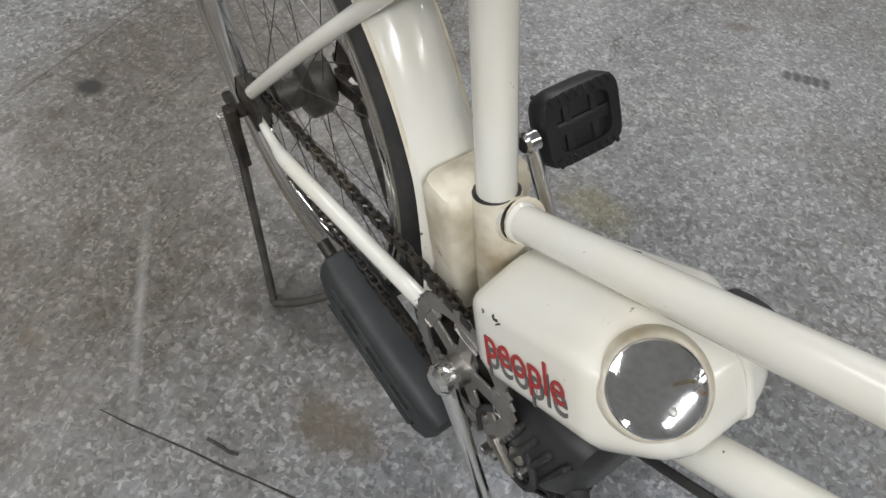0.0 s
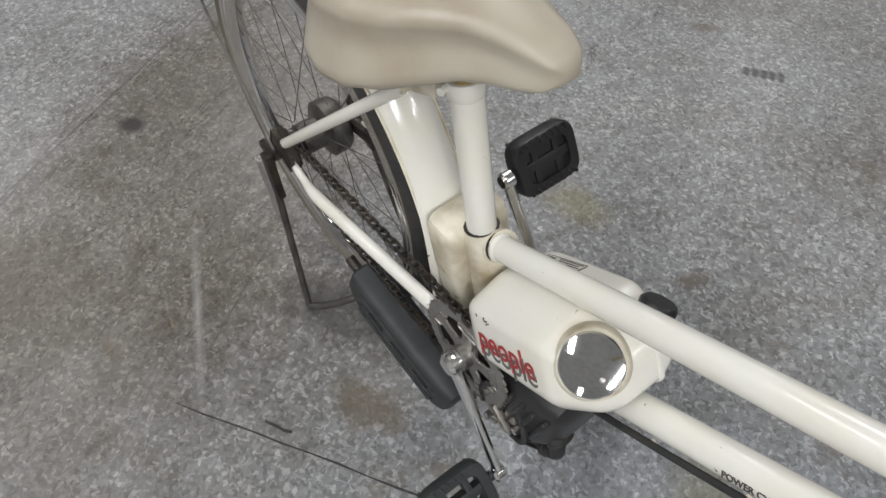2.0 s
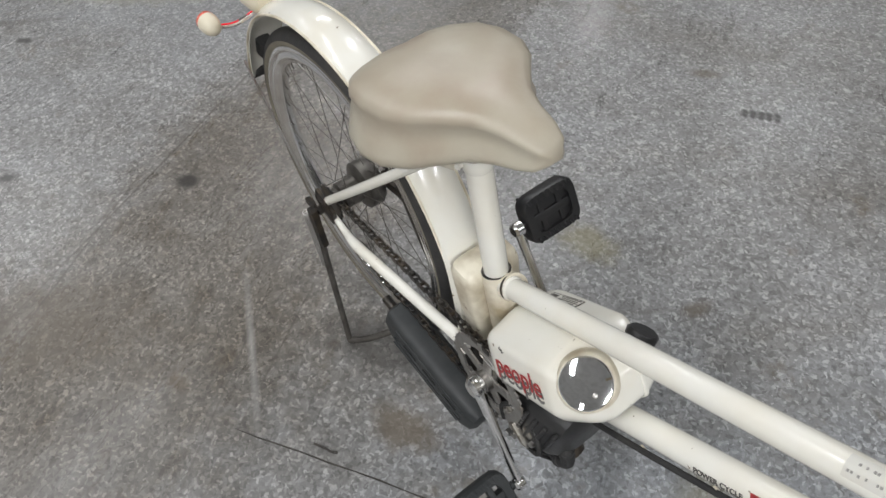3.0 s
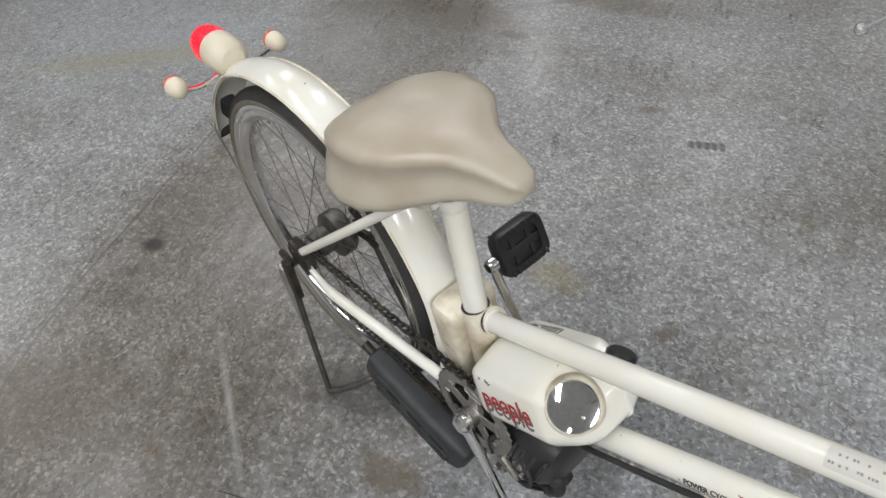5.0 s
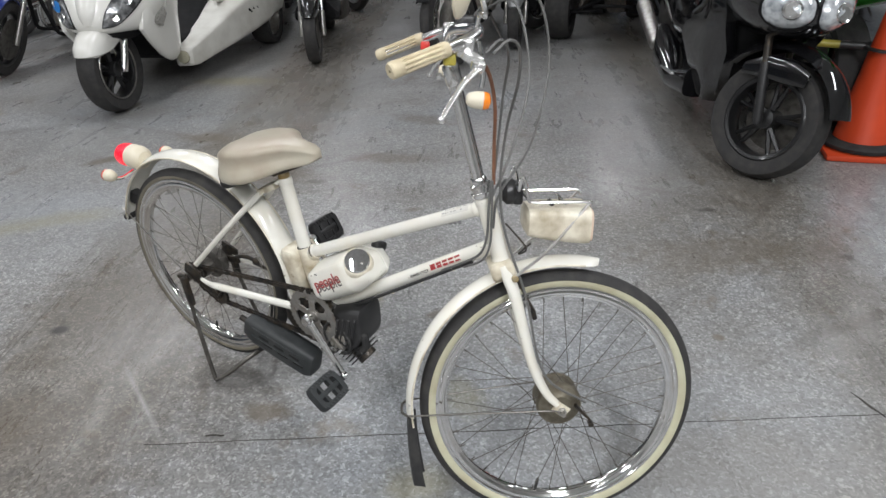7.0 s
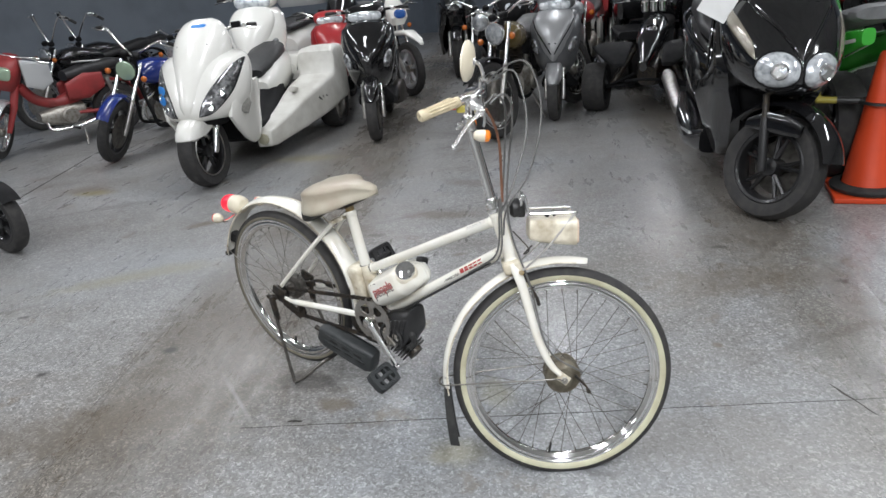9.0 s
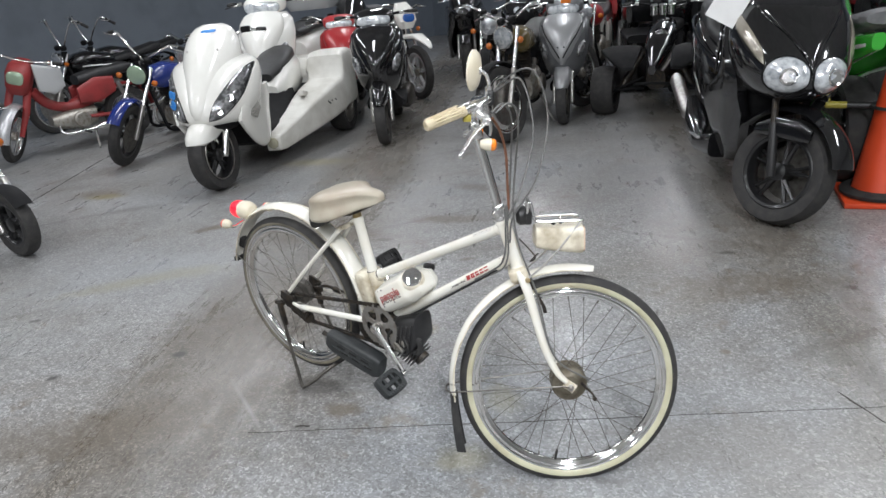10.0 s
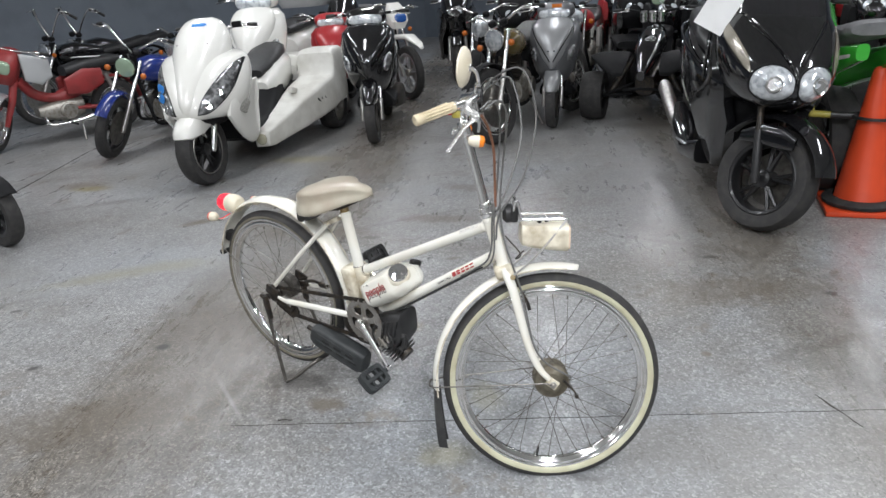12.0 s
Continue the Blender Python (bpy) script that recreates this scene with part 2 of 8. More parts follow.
    BLACKISH, BROWN, OCHRE, CHALK = (0.045, 0.042, 0.040), (0.130, 0.105, 0.075), (0.26, 0.23, 0.11), (0.52, 0.52, 0.50)
    # two polished wheel tracks that cross the room
    colour = spot(colour, -0.385, -0.263, 60.0, 0.37, -58, (0.62, 0.565, 0.495), 0.80, 0.34, 0.9, "MULTIPLY")
    colour = spot(colour, 1.723, 0.996, 60.0, 0.24, -58, (0.60, 0.55, 0.48), 0.80, 0.6, 1.2, "MULTIPLY")
    tracks = masks[:2]
    _, grime = noise_mask(9.0, 9.0, 0.54, 0.64, 0.75, 1.8, -50.0)
    grimy = nt.nodes.new("ShaderNodeMath")
    grimy.operation = "MULTIPLY"
    link(grime, grimy.inputs[0])
    link(tracks[0], grimy.inputs[1])
    colour = blend(grimy.outputs[0], colour, (0.64, 0.58, 0.50), "MULTIPLY", 0.8)
    for row in (
        (-0.743, -0.286, 0.85, 0.0035, -58, (0.11, 0.10, 0.09), 0.7, 0.6, 0.5),
        (-0.740, 1.120, 0.055, 0.026, 25, BLACKISH, 0.6),
        (-0.647, -0.238, 0.034, 0.027, 20, BLACKISH, 0.9),
        (-0.961, -0.629, 0.030, 0.020, 60, BLACKISH, 0.75),
        (1.500, 1.594, 0.030, 0.022, 10, BLACKISH, 0.75),
        (1.237, 0.865, 0.020, 0.016, 0, BROWN, 0.85),
        (-0.131, -0.648, 0.030, 0.018, 30, BLACKISH, 0.55),
        (0.396, 0.504, 0.035, 0.020, 80, BROWN, 0.6),
        (-0.142, 1.107, 0.040, 0.022, 40, BROWN, 0.6),
        (0.262, -0.132, 0.075, 0.045, 25, BROWN, 0.75),
        (0.131, 0.446, 0.075, 0.045, 15, OCHRE, 0.50),
        # soot at the stand's foot, with the stand's shadow painted into it
        (0.081, -0.080, 0.130, 0.065, 30, BLACKISH, 0.60),
        (0.778, -0.110, 0.10, 0.06, 40, OCHRE, 0.40),
        (-1.723, 1.264, 0.22, 0.09, 20, BROWN, 0.55),
        (-3.571, 0.816, 0.24, 0.10, 20, BROWN, 0.60),
        (-0.611, 1.528, 0.24, 0.07, 25, BROWN, 0.55),
        (-2.510, 2.142, 0.30, 0.10, 25, OCHRE, 0.45),
        (-0.958, 1.081, 0.30, 0.10, 20, BROWN, 0.40),
        (-0.787, 2.109, 0.22, 0.08, 10, BROWN, 0.50),
        (1.102, 1.397, 0.42, 0.14, 35, BROWN, 0.45),
        (1.351, 0.324, 0.34, 0.16, 35, BROWN, 0.35),
        (-0.493, -0.764, 0.40, 0.14, 50, BROWN, 0.40),
        (-1.586, 0.070, 0.360, 0.070, 56, OCHRE, 0.55, 0.8, 2.2),
        (-1.400, 0.300, 0.180, 0.070, 40, OCHRE, 0.40, 0.8, 2.2),
        (-1.941, 0.753, 0.120, 0.045, 60, BROWN, 0.75),
        (-3.478, 0.795, 0.160, 0.070, 26, OCHRE, 0.60),
        (-0.100, -0.307, 0.480, 0.0030, -45, (0.10, 0.09, 0.08), 0.65, 0.7, 0.6),
        (-0.037, -0.258, 0.320, 0.0025, -51, (0.10, 0.09, 0.08), 0.55, 0.7, 0.6),
        (-0.538, -0.574, 0.320, 0.0030, -49, (0.10, 0.09, 0.08), 0.60, 0.7, 0.6),
        (-1.618, -0.442, 0.030, 0.018, 40, BLACKISH, 0.75),
        (-0.089, -0.458, 0.026, 0.014, 10, BROWN, 0.70),
        (0.948, 1.728, 0.040, 0.018, 30, BLACKISH, 0.60),
        (0.703, 0.212, 0.090, 0.060, -31, OCHRE, 0.35),
        (1.170, 0.030, 0.055, 0.022, 20, BLACKISH, 0.55),
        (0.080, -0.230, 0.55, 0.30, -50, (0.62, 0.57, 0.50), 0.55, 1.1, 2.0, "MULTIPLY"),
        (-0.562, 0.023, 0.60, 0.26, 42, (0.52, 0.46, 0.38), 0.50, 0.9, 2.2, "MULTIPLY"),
        (-1.602, 0.267, 0.70, 0.35, 38, (0.36, 0.385, 0.42), 0.35, 1.2, 2.0),
        (1.691, 0.280, 0.90, 0.55, 20, (0.40, 0.40, 0.395), 0.35, 1.2, 2.0),
        (0.804, 1.612, 0.75, 0.22, 52, (0.50, 0.44, 0.36), 0.55, 0.9, 2.2, "MULTIPLY"),
        (-0.239, 1.228, 0.50, 0.12, 25, (0.50, 0.44, 0.36), 0.45, 0.9, 2.4, "MULTIPLY"),
        (-0.557, -1.013, 0.80, 0.25, 45, (0.52, 0.46, 0.38), 0.45, 0.9, 2.2, "MULTIPLY"),
        (-1.219, 0.981, 0.50, 0.14, 40, (0.52, 0.46, 0.38), 0.45, 0.9, 2.4, "MULTIPLY"),
    ):
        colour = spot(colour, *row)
    colour = spot(colour, -0.084, -0.300, 0.17, 0.008, -20, CHALK, 0.34, 0.9, 1.8)
    for k in range(10):
        u, v = 0.020 * (k // 2) - 0.045, 0.016 * (k % 2) - 0.008
        colour = spot(colour, 0.075 + 0.8 * u - 0.6 * v, 1.088 + 0.6 * u + 0.8 * v, 0.009, 0.012, 60 + 25 * (k % 2), BLACKISH, 0.9, 0.6, 0.9)
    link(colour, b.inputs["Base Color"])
    rm = nt.nodes.new("ShaderNodeMapRange")
    rm.inputs[1].default_value, rm.inputs[2].default_value = 0.35, 0.65
    rm.inputs[3].default_value, rm.inputs[4].default_value = 0.26, 0.38
    link(dirt, rm.inputs[0])
    _, drag = noise_mask(9.0, 6.0, 0.35, 0.65, 0.7, 4.0, -58.0)
    dragged = nt.nodes.new("ShaderNodeMath")
    dragged.operation = "MULTIPLY_ADD"
    dragged.inputs[1].default_value = 0.14
    link(drag, dragged.inputs[0])
    link(rm.outputs[0], dragged.inputs[2])
    rubbed_off = nt.nodes.new("ShaderNodeMath")
    rubbed_off.operation = "SUBTRACT"
    rubbed_off.inputs[1].default_value = 0.06
    link(dragged.outputs[0], rubbed_off.inputs[0])
    gloss_cut = rubbed_off.outputs[0]
    for mask in tracks:
        cut = nt.nodes.new("ShaderNodeMath")
        cut.operation = "MULTIPLY_ADD"
        cut.inputs[1].default_value = -0.04
        link(mask, cut.inputs[0])
        link(gloss_cut, cut.inputs[2])
        gloss_cut = cut.outputs[0]
    link(gloss_cut, b.inputs["Roughness"])
    bn = node("ShaderNodeBump", Strength=0.06, Distance=0.002)
    link(fine, bn.inputs["Height"])
    link(bn.outputs[0], b.inputs["Normal"])
    return m


FLOOR = floor_material()
SEAM = mat("dark_joint", (0.040, 0.036, 0.032), 0.8, other=(0.09, 0.08, 0.07), scale=30, amount=0.8)
SHUTTER = mat("slate_shutter", (0.180, 0.207, 0.243), 0.5, other=(0.125, 0.145, 0.175), scale=3, amount=0.6)
# invented pale tone for unseen walls that bounce light into the chrome
WALL_BOUNCE = mat("pale_bounce_wall", (0.56, 0.56, 0.54), 0.7, other=(0.44, 0.44, 0.42), scale=2, amount=0.6)
CEILING_PAINT = mat("ceiling_board", (0.80, 0.80, 0.78), 0.85, other=(0.5, 0.5, 0.48), scale=4, amount=0.5)


# ---------------------------------------------------------------- building helpers
def thing(name, label, category, m=Matrix(), group="", kind=""):
    ob = new(name)
    ob.empty_display_size = 0.05
    ob.matrix_basis = m
    return tagged(ob, label, category, group, kind)


def part(name, bm, material, parent=None, label="", angle=38, smooth=True):
    bmesh.ops.recalc_face_normals(bm, faces=bm.faces)
    me = bpy.data.meshes.new(name)
    for f in bm.faces:
        f.smooth = smooth
    bm.to_mesh(me)
    bm.free()
    if smooth:
        me.set_sharp_from_angle(angle=radians(angle))
    me.materials.append(material)
    ob = new(name, me)
    if parent is not None:
        ob.parent = parent
    if label:
        ob["label"] = label
    return ob


def pieces(name, bm, material, parent, label="", smooth=True):
    """Every loose piece of the mesh as a part of its own."""
    bm.verts.index_update()
    seen, groups = set(), []
    for v in bm.verts:
        if v.index in seen:
            continue
        todo, found = [v], set()
        while todo:
            w = todo.pop()
            if w.index in found:
                continue
            found.add(w.index)
            todo += [e.other_vert(w) for e in w.link_edges]
        seen |= found
        groups.append(found)
    out = []
    for found in groups:
        one = bm.copy()
        one.verts.ensure_lookup_table()
        bmesh.ops.delete(one, geom=[v for v in one.verts if v.index not in found], context="VERTS")
        out.append(part(name, one, material, parent, label, smooth=smooth))
    bm.free()
    return out


def V(*a):
    return Vector(a)


def curve(points, n=8):
    """A smooth line through the points."""
    p = [Vector(q) for q in points]
    if len(p) < 3:
        return p
    p = [2 * p[0] - p[1]] + p + [2 * p[-1] - p[-2]]
    out = []
    for i in range(1, len(p) - 2):
        a, b, c, d = p[i - 1 : i + 3]
        for k in range(n):
            t = k / n
            out.append(0.5 * (2 * b + (c - a) * t + (2 * a - 5 * b + 4 * c - d) * t * t + (3 * b - a - 3 * c + d) * t**3))
    return out + [p[-2]]


def skin(bm, rings, cap=True, closed=False):
    made = [[bm.verts.new(p) for p in ring] for ring in rings]
    n = len(made[0])
    pairs = list(zip(made, made[1:])) + ([(made[-1], made[0])] if closed else [])
    for a, b in pairs:
        for i in range(n):
            j = (i + 1) % n
            bm.faces.new((a[i], a[j], b[j], b[i]))
    if cap and not closed:
        bm.faces.new(list(reversed(made[0])))
        bm.faces.new(made[-1])
    return made


def tube(bm, points, r, seg=10, flat=1.0, up=None, closed=False):
    """A round bar along points; r: one radius or one for each point; flat: the ratio of its second half-width to the first."""
    p = [Vector(q) for q in points]
    rr = r if isinstance(r, (list, tuple)) else [r] * len(p)
    if len(rr) != len(p):
        rr = [rr[0] + (rr[-1] - rr[0]) * i / (len(p) - 1) for i in range(len(p))]
    rings, side = [], None
    for i, q in enumerate(p):
        if closed:
            d = (p[(i + 1) % len(p)] - p[i - 1]).normalized()
        else:
            d = (p[min(i + 1, len(p) - 1)] - p[max(i - 1, 0)]).normalized()
        if side is None:
            ref = Vector(up) if up else (V(0, 0, 1) if abs(d.z) < 0.9 else V(1, 0, 0))
            side = d.cross(ref).normalized()
        else:
            side = (side - d * side.dot(d)).normalized()
        top = side.cross(d)
        rings.append([q + rr[i] * (side * math.cos(2 * math.pi * k / seg) + flat * top * math.sin(2 * math.pi * k / seg)) for k in range(seg)])
    skin(bm, rings, closed=closed)
    return bm


def axis_matrix(origin, direction, up=(0, 0, 1)):
    """Local z along direction."""
    d = Vector(direction).normalized()
    u = Vector(up)
    if abs(d.dot(u.normalized())) > 0.98:
        u = V(1, 0, 0)
    x = u.cross(d).normalized()
    y = d.cross(x)
    return Matrix.Translation(origin) @ Matrix((x, y, d)).transposed().to_4x4()


def lathe(bm, profile, m=Matrix(), seg=24, cap=True):
    """profile: (radius, height) along the local z of m."""
    rings = [[m @ V(r * math.cos(2 * math.pi * k / seg), r * math.sin(2 * math.pi * k / seg), h) for k in range(seg)] for r, h in profile]
    skin(bm, rings, cap=cap)
    return bm


def disc(bm, at, direction, r, depth, seg=20, edge=0.15):
    e = min(depth, r) * edge
    return lathe(bm, [(r - e, 0), (r, e), (r, depth - e), (r - e, depth)], axis_matrix(at, direction), seg)


def box(bm, size, m=Matrix(), bevel=0.003, seg=2):
    made = bmesh.ops.create_cube(bm, size=1.0, matrix=m @ Matrix.Diagonal((*size, 1)))
    if bevel:
        edges = list({e for v in made["verts"] for e in v.link_edges})
        bmesh.ops.bevel(bm, geom=edges, offset=bevel, segments=seg, affect="EDGES", profile=0.6)
    return bm


def oval(n, a, b, power=2.4):
    """n points of a rounded rectangle with half-widths a and b."""
    out = []
    for k in range(n):
        t = 2 * math.pi * (k + 0.5) / n
        c, s = math.cos(t), math.sin(t)
        out.append((a * math.copysign(abs(c) ** (2 / power), c), b * math.copysign(abs(s) ** (2 / power), s)))
    return out


def loft_x(bm, rows, n=24, power=2.6):
    """rows: x, low z, high z, half-width (and a centre y)."""
    rings = []
    for row in rows:
        x, z0, z1, w = row[:4]
        cy = row[4] if len(row) > 4 else 0.0
        rings.append([V(x, cy + a, (z0 + z1) / 2 + b) for a, b in oval(n, w, (z1 - z0) / 2, power)])
    skin(bm, rings)
    return bm


def loft_z(bm, rows, n=24, power=2.4):
    """rows: z, back x, front x, half-width (and a centre y)."""
    rings = []
    for row in rows:
        z, x0, x1, w = row[:4]
        cy = row[4] if len(row) > 4 else 0.0
        rings.append([V((x0 + x1) / 2 + a, cy + b, z) for a, b in oval(n, (x1 - x0) / 2, w, power)])
    skin(bm, rings)
    return bm


def hoop(bm, centre, radius, profile, start=0.0, end=360.0, steps=64):
    """Sweeps a profile of (outward, sideways) points round the wheel's y axis, from start to end degrees (0 ahead, 90 up)."""
    full = abs(end - start) >= 359.9
    rings = []
    for i in range(steps if full else steps + 1):
        t = radians(start + (end - start) * i / steps)
        c, s = math.cos(t), math.sin(t)
        rings.append([Vector(centre) + V((radius + o) * c, y, (radius + o) * s) for o, y in profile])
    skin(bm, rings, closed=full)
    return bm


def spokes(bm, centre, hub_r, hub_w, rim_r, count, r=0.0011, cross=28):
    for k in range(count):
        t = radians(360 * k / count)
        side = 1 if k % 2 else -1
        lead = radians(cross if (k // 2) % 2 else -cross)
        c = Vector(centre)
        a = c + V(hub_r * math.cos(t + lead), side * hub_w, hub_r * math.sin(t + lead))
        b = c + V(rim_r * math.cos(t), side * 0.004, rim_r * math.sin(t))
        tube(bm, [a, b], r, 5)
    return bm


def blob(bm, at, r, seg=16, squash=(1, 1, 1)):
    bmesh.ops.create_uvsphere(bm, u_segments=seg, v_segments=max(6, seg // 2), radius=r, matrix=Matrix.Translation(at) @ Matrix.Diagonal((*squash, 1)))
    return bm


def B():
    return bmesh.new()


def words(name, text, size, m, material, parent, label="", bold=0.0, deep=0.0006, sx=1.0):
    c = bpy.data.curves.new(name, "FONT")
    c.body, c.size, c.extrude, c.offset = text, size, deep, bold
    c.align_x, c.align_y = "CENTER", "CENTER"
    tmp = bpy.data.objects.new(name, c)
    scene.collection.objects.link(tmp)
    me = bpy.data.meshes.new_from_object(tmp.evaluated_get(bpy.context.evaluated_depsgraph_get()))
    bpy.data.objects.remove(tmp)
    me.transform(m @ Matrix.Diagonal((sx, 1, 1, 1)))
    me.materials.clear()
    me.materials.append(material)
    ob = new(name, me)
    ob.parent = parent
    if label:
        ob["label"] = label
    return ob


# ---------------------------------------------------------------- the room
def room():
    bm = B()
    x0, x1, y0, y1 = -8.2, 8.0, -7.0, 10.5
    skin(bm, [[V(x0, y0, -0.05), V(x1, y0, -0.05), V(x1, y1, -0.05), V(x0, y1, -0.05)], [V(x0, y0, 0), V(x1, y0, 0), V(x1, y1, 0), V(x0, y1, 0)]])
    floor = tagged(part("floor", bm, FLOOR, smooth=False), "grey speckled sheet floor with stains and seams", "floor", kind="structure")
    # joints and cracks of the sheet, slightly wandering
    rnd = random.Random(11)
    for a, c, wide in (((0.073, -0.402), (1.241, 0.426), 0.0022), ((1.613, 0.798), (1.766, 0.696), 0.0060), ((-3.969, 0.399), (-4.877, 1.453), 0.0120), ((1.241, 0.426), (2.277, 1.159), 0.0014)):
        a, c = V(*a, 0), V(*c, 0)
        n = max(6, int((c - a).length / 0.05))
        side = (c - a).normalized().cross(V(0, 0, 1))
        verts, faces = [], []
        for k in range(n + 1):
            p = a.lerp(c, k / n) + side * rnd.uniform(-0.0015, 0.0015)
            w = wide * rnd.uniform(0.35, 1.0) * (0.2 if k in (0, n) else 1.0)
            verts += [p + side * w, p + V(0, 0, 0.0016), p - side * w]
        me = bpy.data.meshes.new("floor_seam")
        me.from_pydata(verts, [], [f for k in range(n) for f in ((3 * k, 3 * k + 1, 3 * k + 4, 3 * k + 3), (3 * k + 1, 3 * k + 2, 3 * k + 5, 3 * k + 4))])
        me.materials.append(SEAM)
        new("floor_seam", me).parent = floor
    # lifted curl of the sheet on the joint
    bm = B()
    tube(bm, curve([V(0.190, -0.290, 0.001), V(0.212, -0.278, 0.006), V(0.226, -0.270, 0.004), V(0.232, -0.262, 0.001)], 4), 0.0022, 6)
    part("lifted_edge", bm, SEAM, floor, "lifted dark edge of the sheet")
    for name, size, at, material in (
        # south and east walls stay out of view, pale to act as reflectors
        ("wall_south", (16.6, 0.2, CEILING), (-0.1, y0 - 0.1, CEILING / 2), WALL_BOUNCE),
        ("wall_north", (16.6, 0.2, CEILING), (-0.1, y1 + 0.1, CEILING / 2), SHUTTER),
        ("wall_east", (0.2, 17.5, CEILING), (x1 + 0.1, 1.75, CEILING / 2), WALL_BOUNCE),
        ("wall_west", (0.2, 17.5, CEILING), (x0 - 0.1, 1.75, CEILING / 2), SHUTTER),
    ):
        tagged(part(name, box(B(), size, pose(*at), 0), material, smooth=False), "plain workshop wall, unseen to the south and east", "wall", kind="structure")
    tagged(part("ceiling", box(B(), (16.6, 17.9, 0.15), pose(-0.1, 1.75, CEILING + 0.075), 0), CEILING_PAINT, smooth=False), "pale ceiling boards", "ceiling", kind="structure")


room()

# ---------------------------------------------------------------- the cream motor bicycle
BIKE = pose(-0.0372, -0.0105, 0, 0, 0, 2.8)
HEAD_LOW, HEAD_TOP = V(0.968, -0.003, 0.614), V(0.9265, -0.003, 0.7515)
PIVOT = V(0.957, 0, 0.622)
STEER = 37.0
AXIS = V(-0.337, 0, 0.942).normalized()
TURNED = Matrix.Translation(PIVOT) @ Matrix.Rotation(radians(STEER), 4, AXIS) @ Matrix.Translation(-PIVOT)
STEM = V(-0.265, 0, 0.964).normalized()
REAR = V(0, 0, 0.330)
FRONT = V(1.100, 0, 0.288)


def turned(bm):
    bm.transform(TURNED)
    return bm


def bicycle_wheel(bike, centre, wall, side_label, move, name, count, slim=1.0):
    """Tyre with coloured walls, chromed rim, spokes."""
    fix = move or (lambda b: b)
    bm = B()
    tread = [(0.0215 * slim * math.cos(a), 0.0215 * slim * math.sin(a)) for a in [radians(d) for d in range(-84, 85, 12)]]
    inner = [(0.017 * slim * math.cos(radians(d)), 0.017 * slim * math.sin(radians(d))) for d in range(84, -85, -28)]
    hoop(bm, centre, 0.2835, tread + inner, steps=96)
    wheel = part(name, fix(bm), TREAD, bike, "black bicycle tyre with " + side_label)
    bm = B()
    for s in (-1, 1):
        prof = [(0.0208 * slim * math.cos(radians(d)), s * 0.0212 * slim * math.sin(radians(d))) for d in range(80, 151, 10)]
        prof += [(0.016 * slim * math.cos(radians(d)), s * 0.016 * slim * math.sin(radians(d))) for d in range(142, 78, -16)]
        hoop(bm, centre, 0.2835, prof, steps=96)
    part("tyre_wall", fix(bm), wall, wheel, side_label)
    bm = B()
    deep = 1.0 if slim == 1.0 else 1.2
    lip = [(0.004, 0.0120), (0.0045, 0.0150), (0.0015, 0.0170), (-0.0024, 0.0170), (-0.0044, 0.0152), (-0.0060, 0.0142), (-0.0080, 0.0150), (-0.0110, 0.0160), (-0.0140, 0.0156), (-0.0166, 0.0138), (-0.0186, 0.0108), (-0.0202, 0.0098), (-0.0220, 0.0094), (-0.0238, 0.0076), (-0.0248, 0.0042)]
    prof = lip + [(-0.0255, 0.0)] + [(o, -w) for o, w in reversed(lip)] + [(-0.004, 0.0)]
    hoop(bm, centre, 0.268 + 0.030 * (1 - slim), [(o * deep, w) for o, w in prof], steps=112)
    part("rim", fix(bm), RIM_CHROME, wheel, "chromed steel rim")
    bm = B()
    spokes(bm, centre, 0.040 if slim == 1.0 else 0.030, 0.026, 0.246, count, 0.0009 if slim == 1.0 else 0.0007, 58)
    part("spokes", fix(bm), SPOKE, wheel, "thin dull wire spokes")
    bm = B()
    for k in range(count):
        t = radians(360 * k / count)
        c, s = math.cos(t), math.sin(t)
        tube(bm, [Vector(centre) + V(0.246 * c, 0, 0.246 * s), Vector(centre) + V(0.233 * c, 0, 0.233 * s)], 0.0014, 6)
    pieces("nipple", fix(bm), DARK_ALLOY, wheel)
    bm = B()
    t = radians(262)
    c, s = math.cos(t), math.sin(t)
    tube(bm, [Vector(centre) + V(0.246 * c, 0, 0.246 * s), Vector(centre) + V(0.225 * c, 0, 0.225 * s), Vector(centre) + V(0.214 * c, 0, 0.214 * s)], [0.003, 0.004, 0.0028], 8)
    part("valve", fix(bm), RUBBER, wheel)
    return wheel


def fender_profile(w, h, t=0.0022):
    outer = [(h * (1 - (abs(u) ** 2.2)), u * w) for u in [k / 7 for k in range(-7, 8)]]
    inner = [(o - t, y * (1 - t / w)) for o, y in reversed(outer)]
    return outer + inner


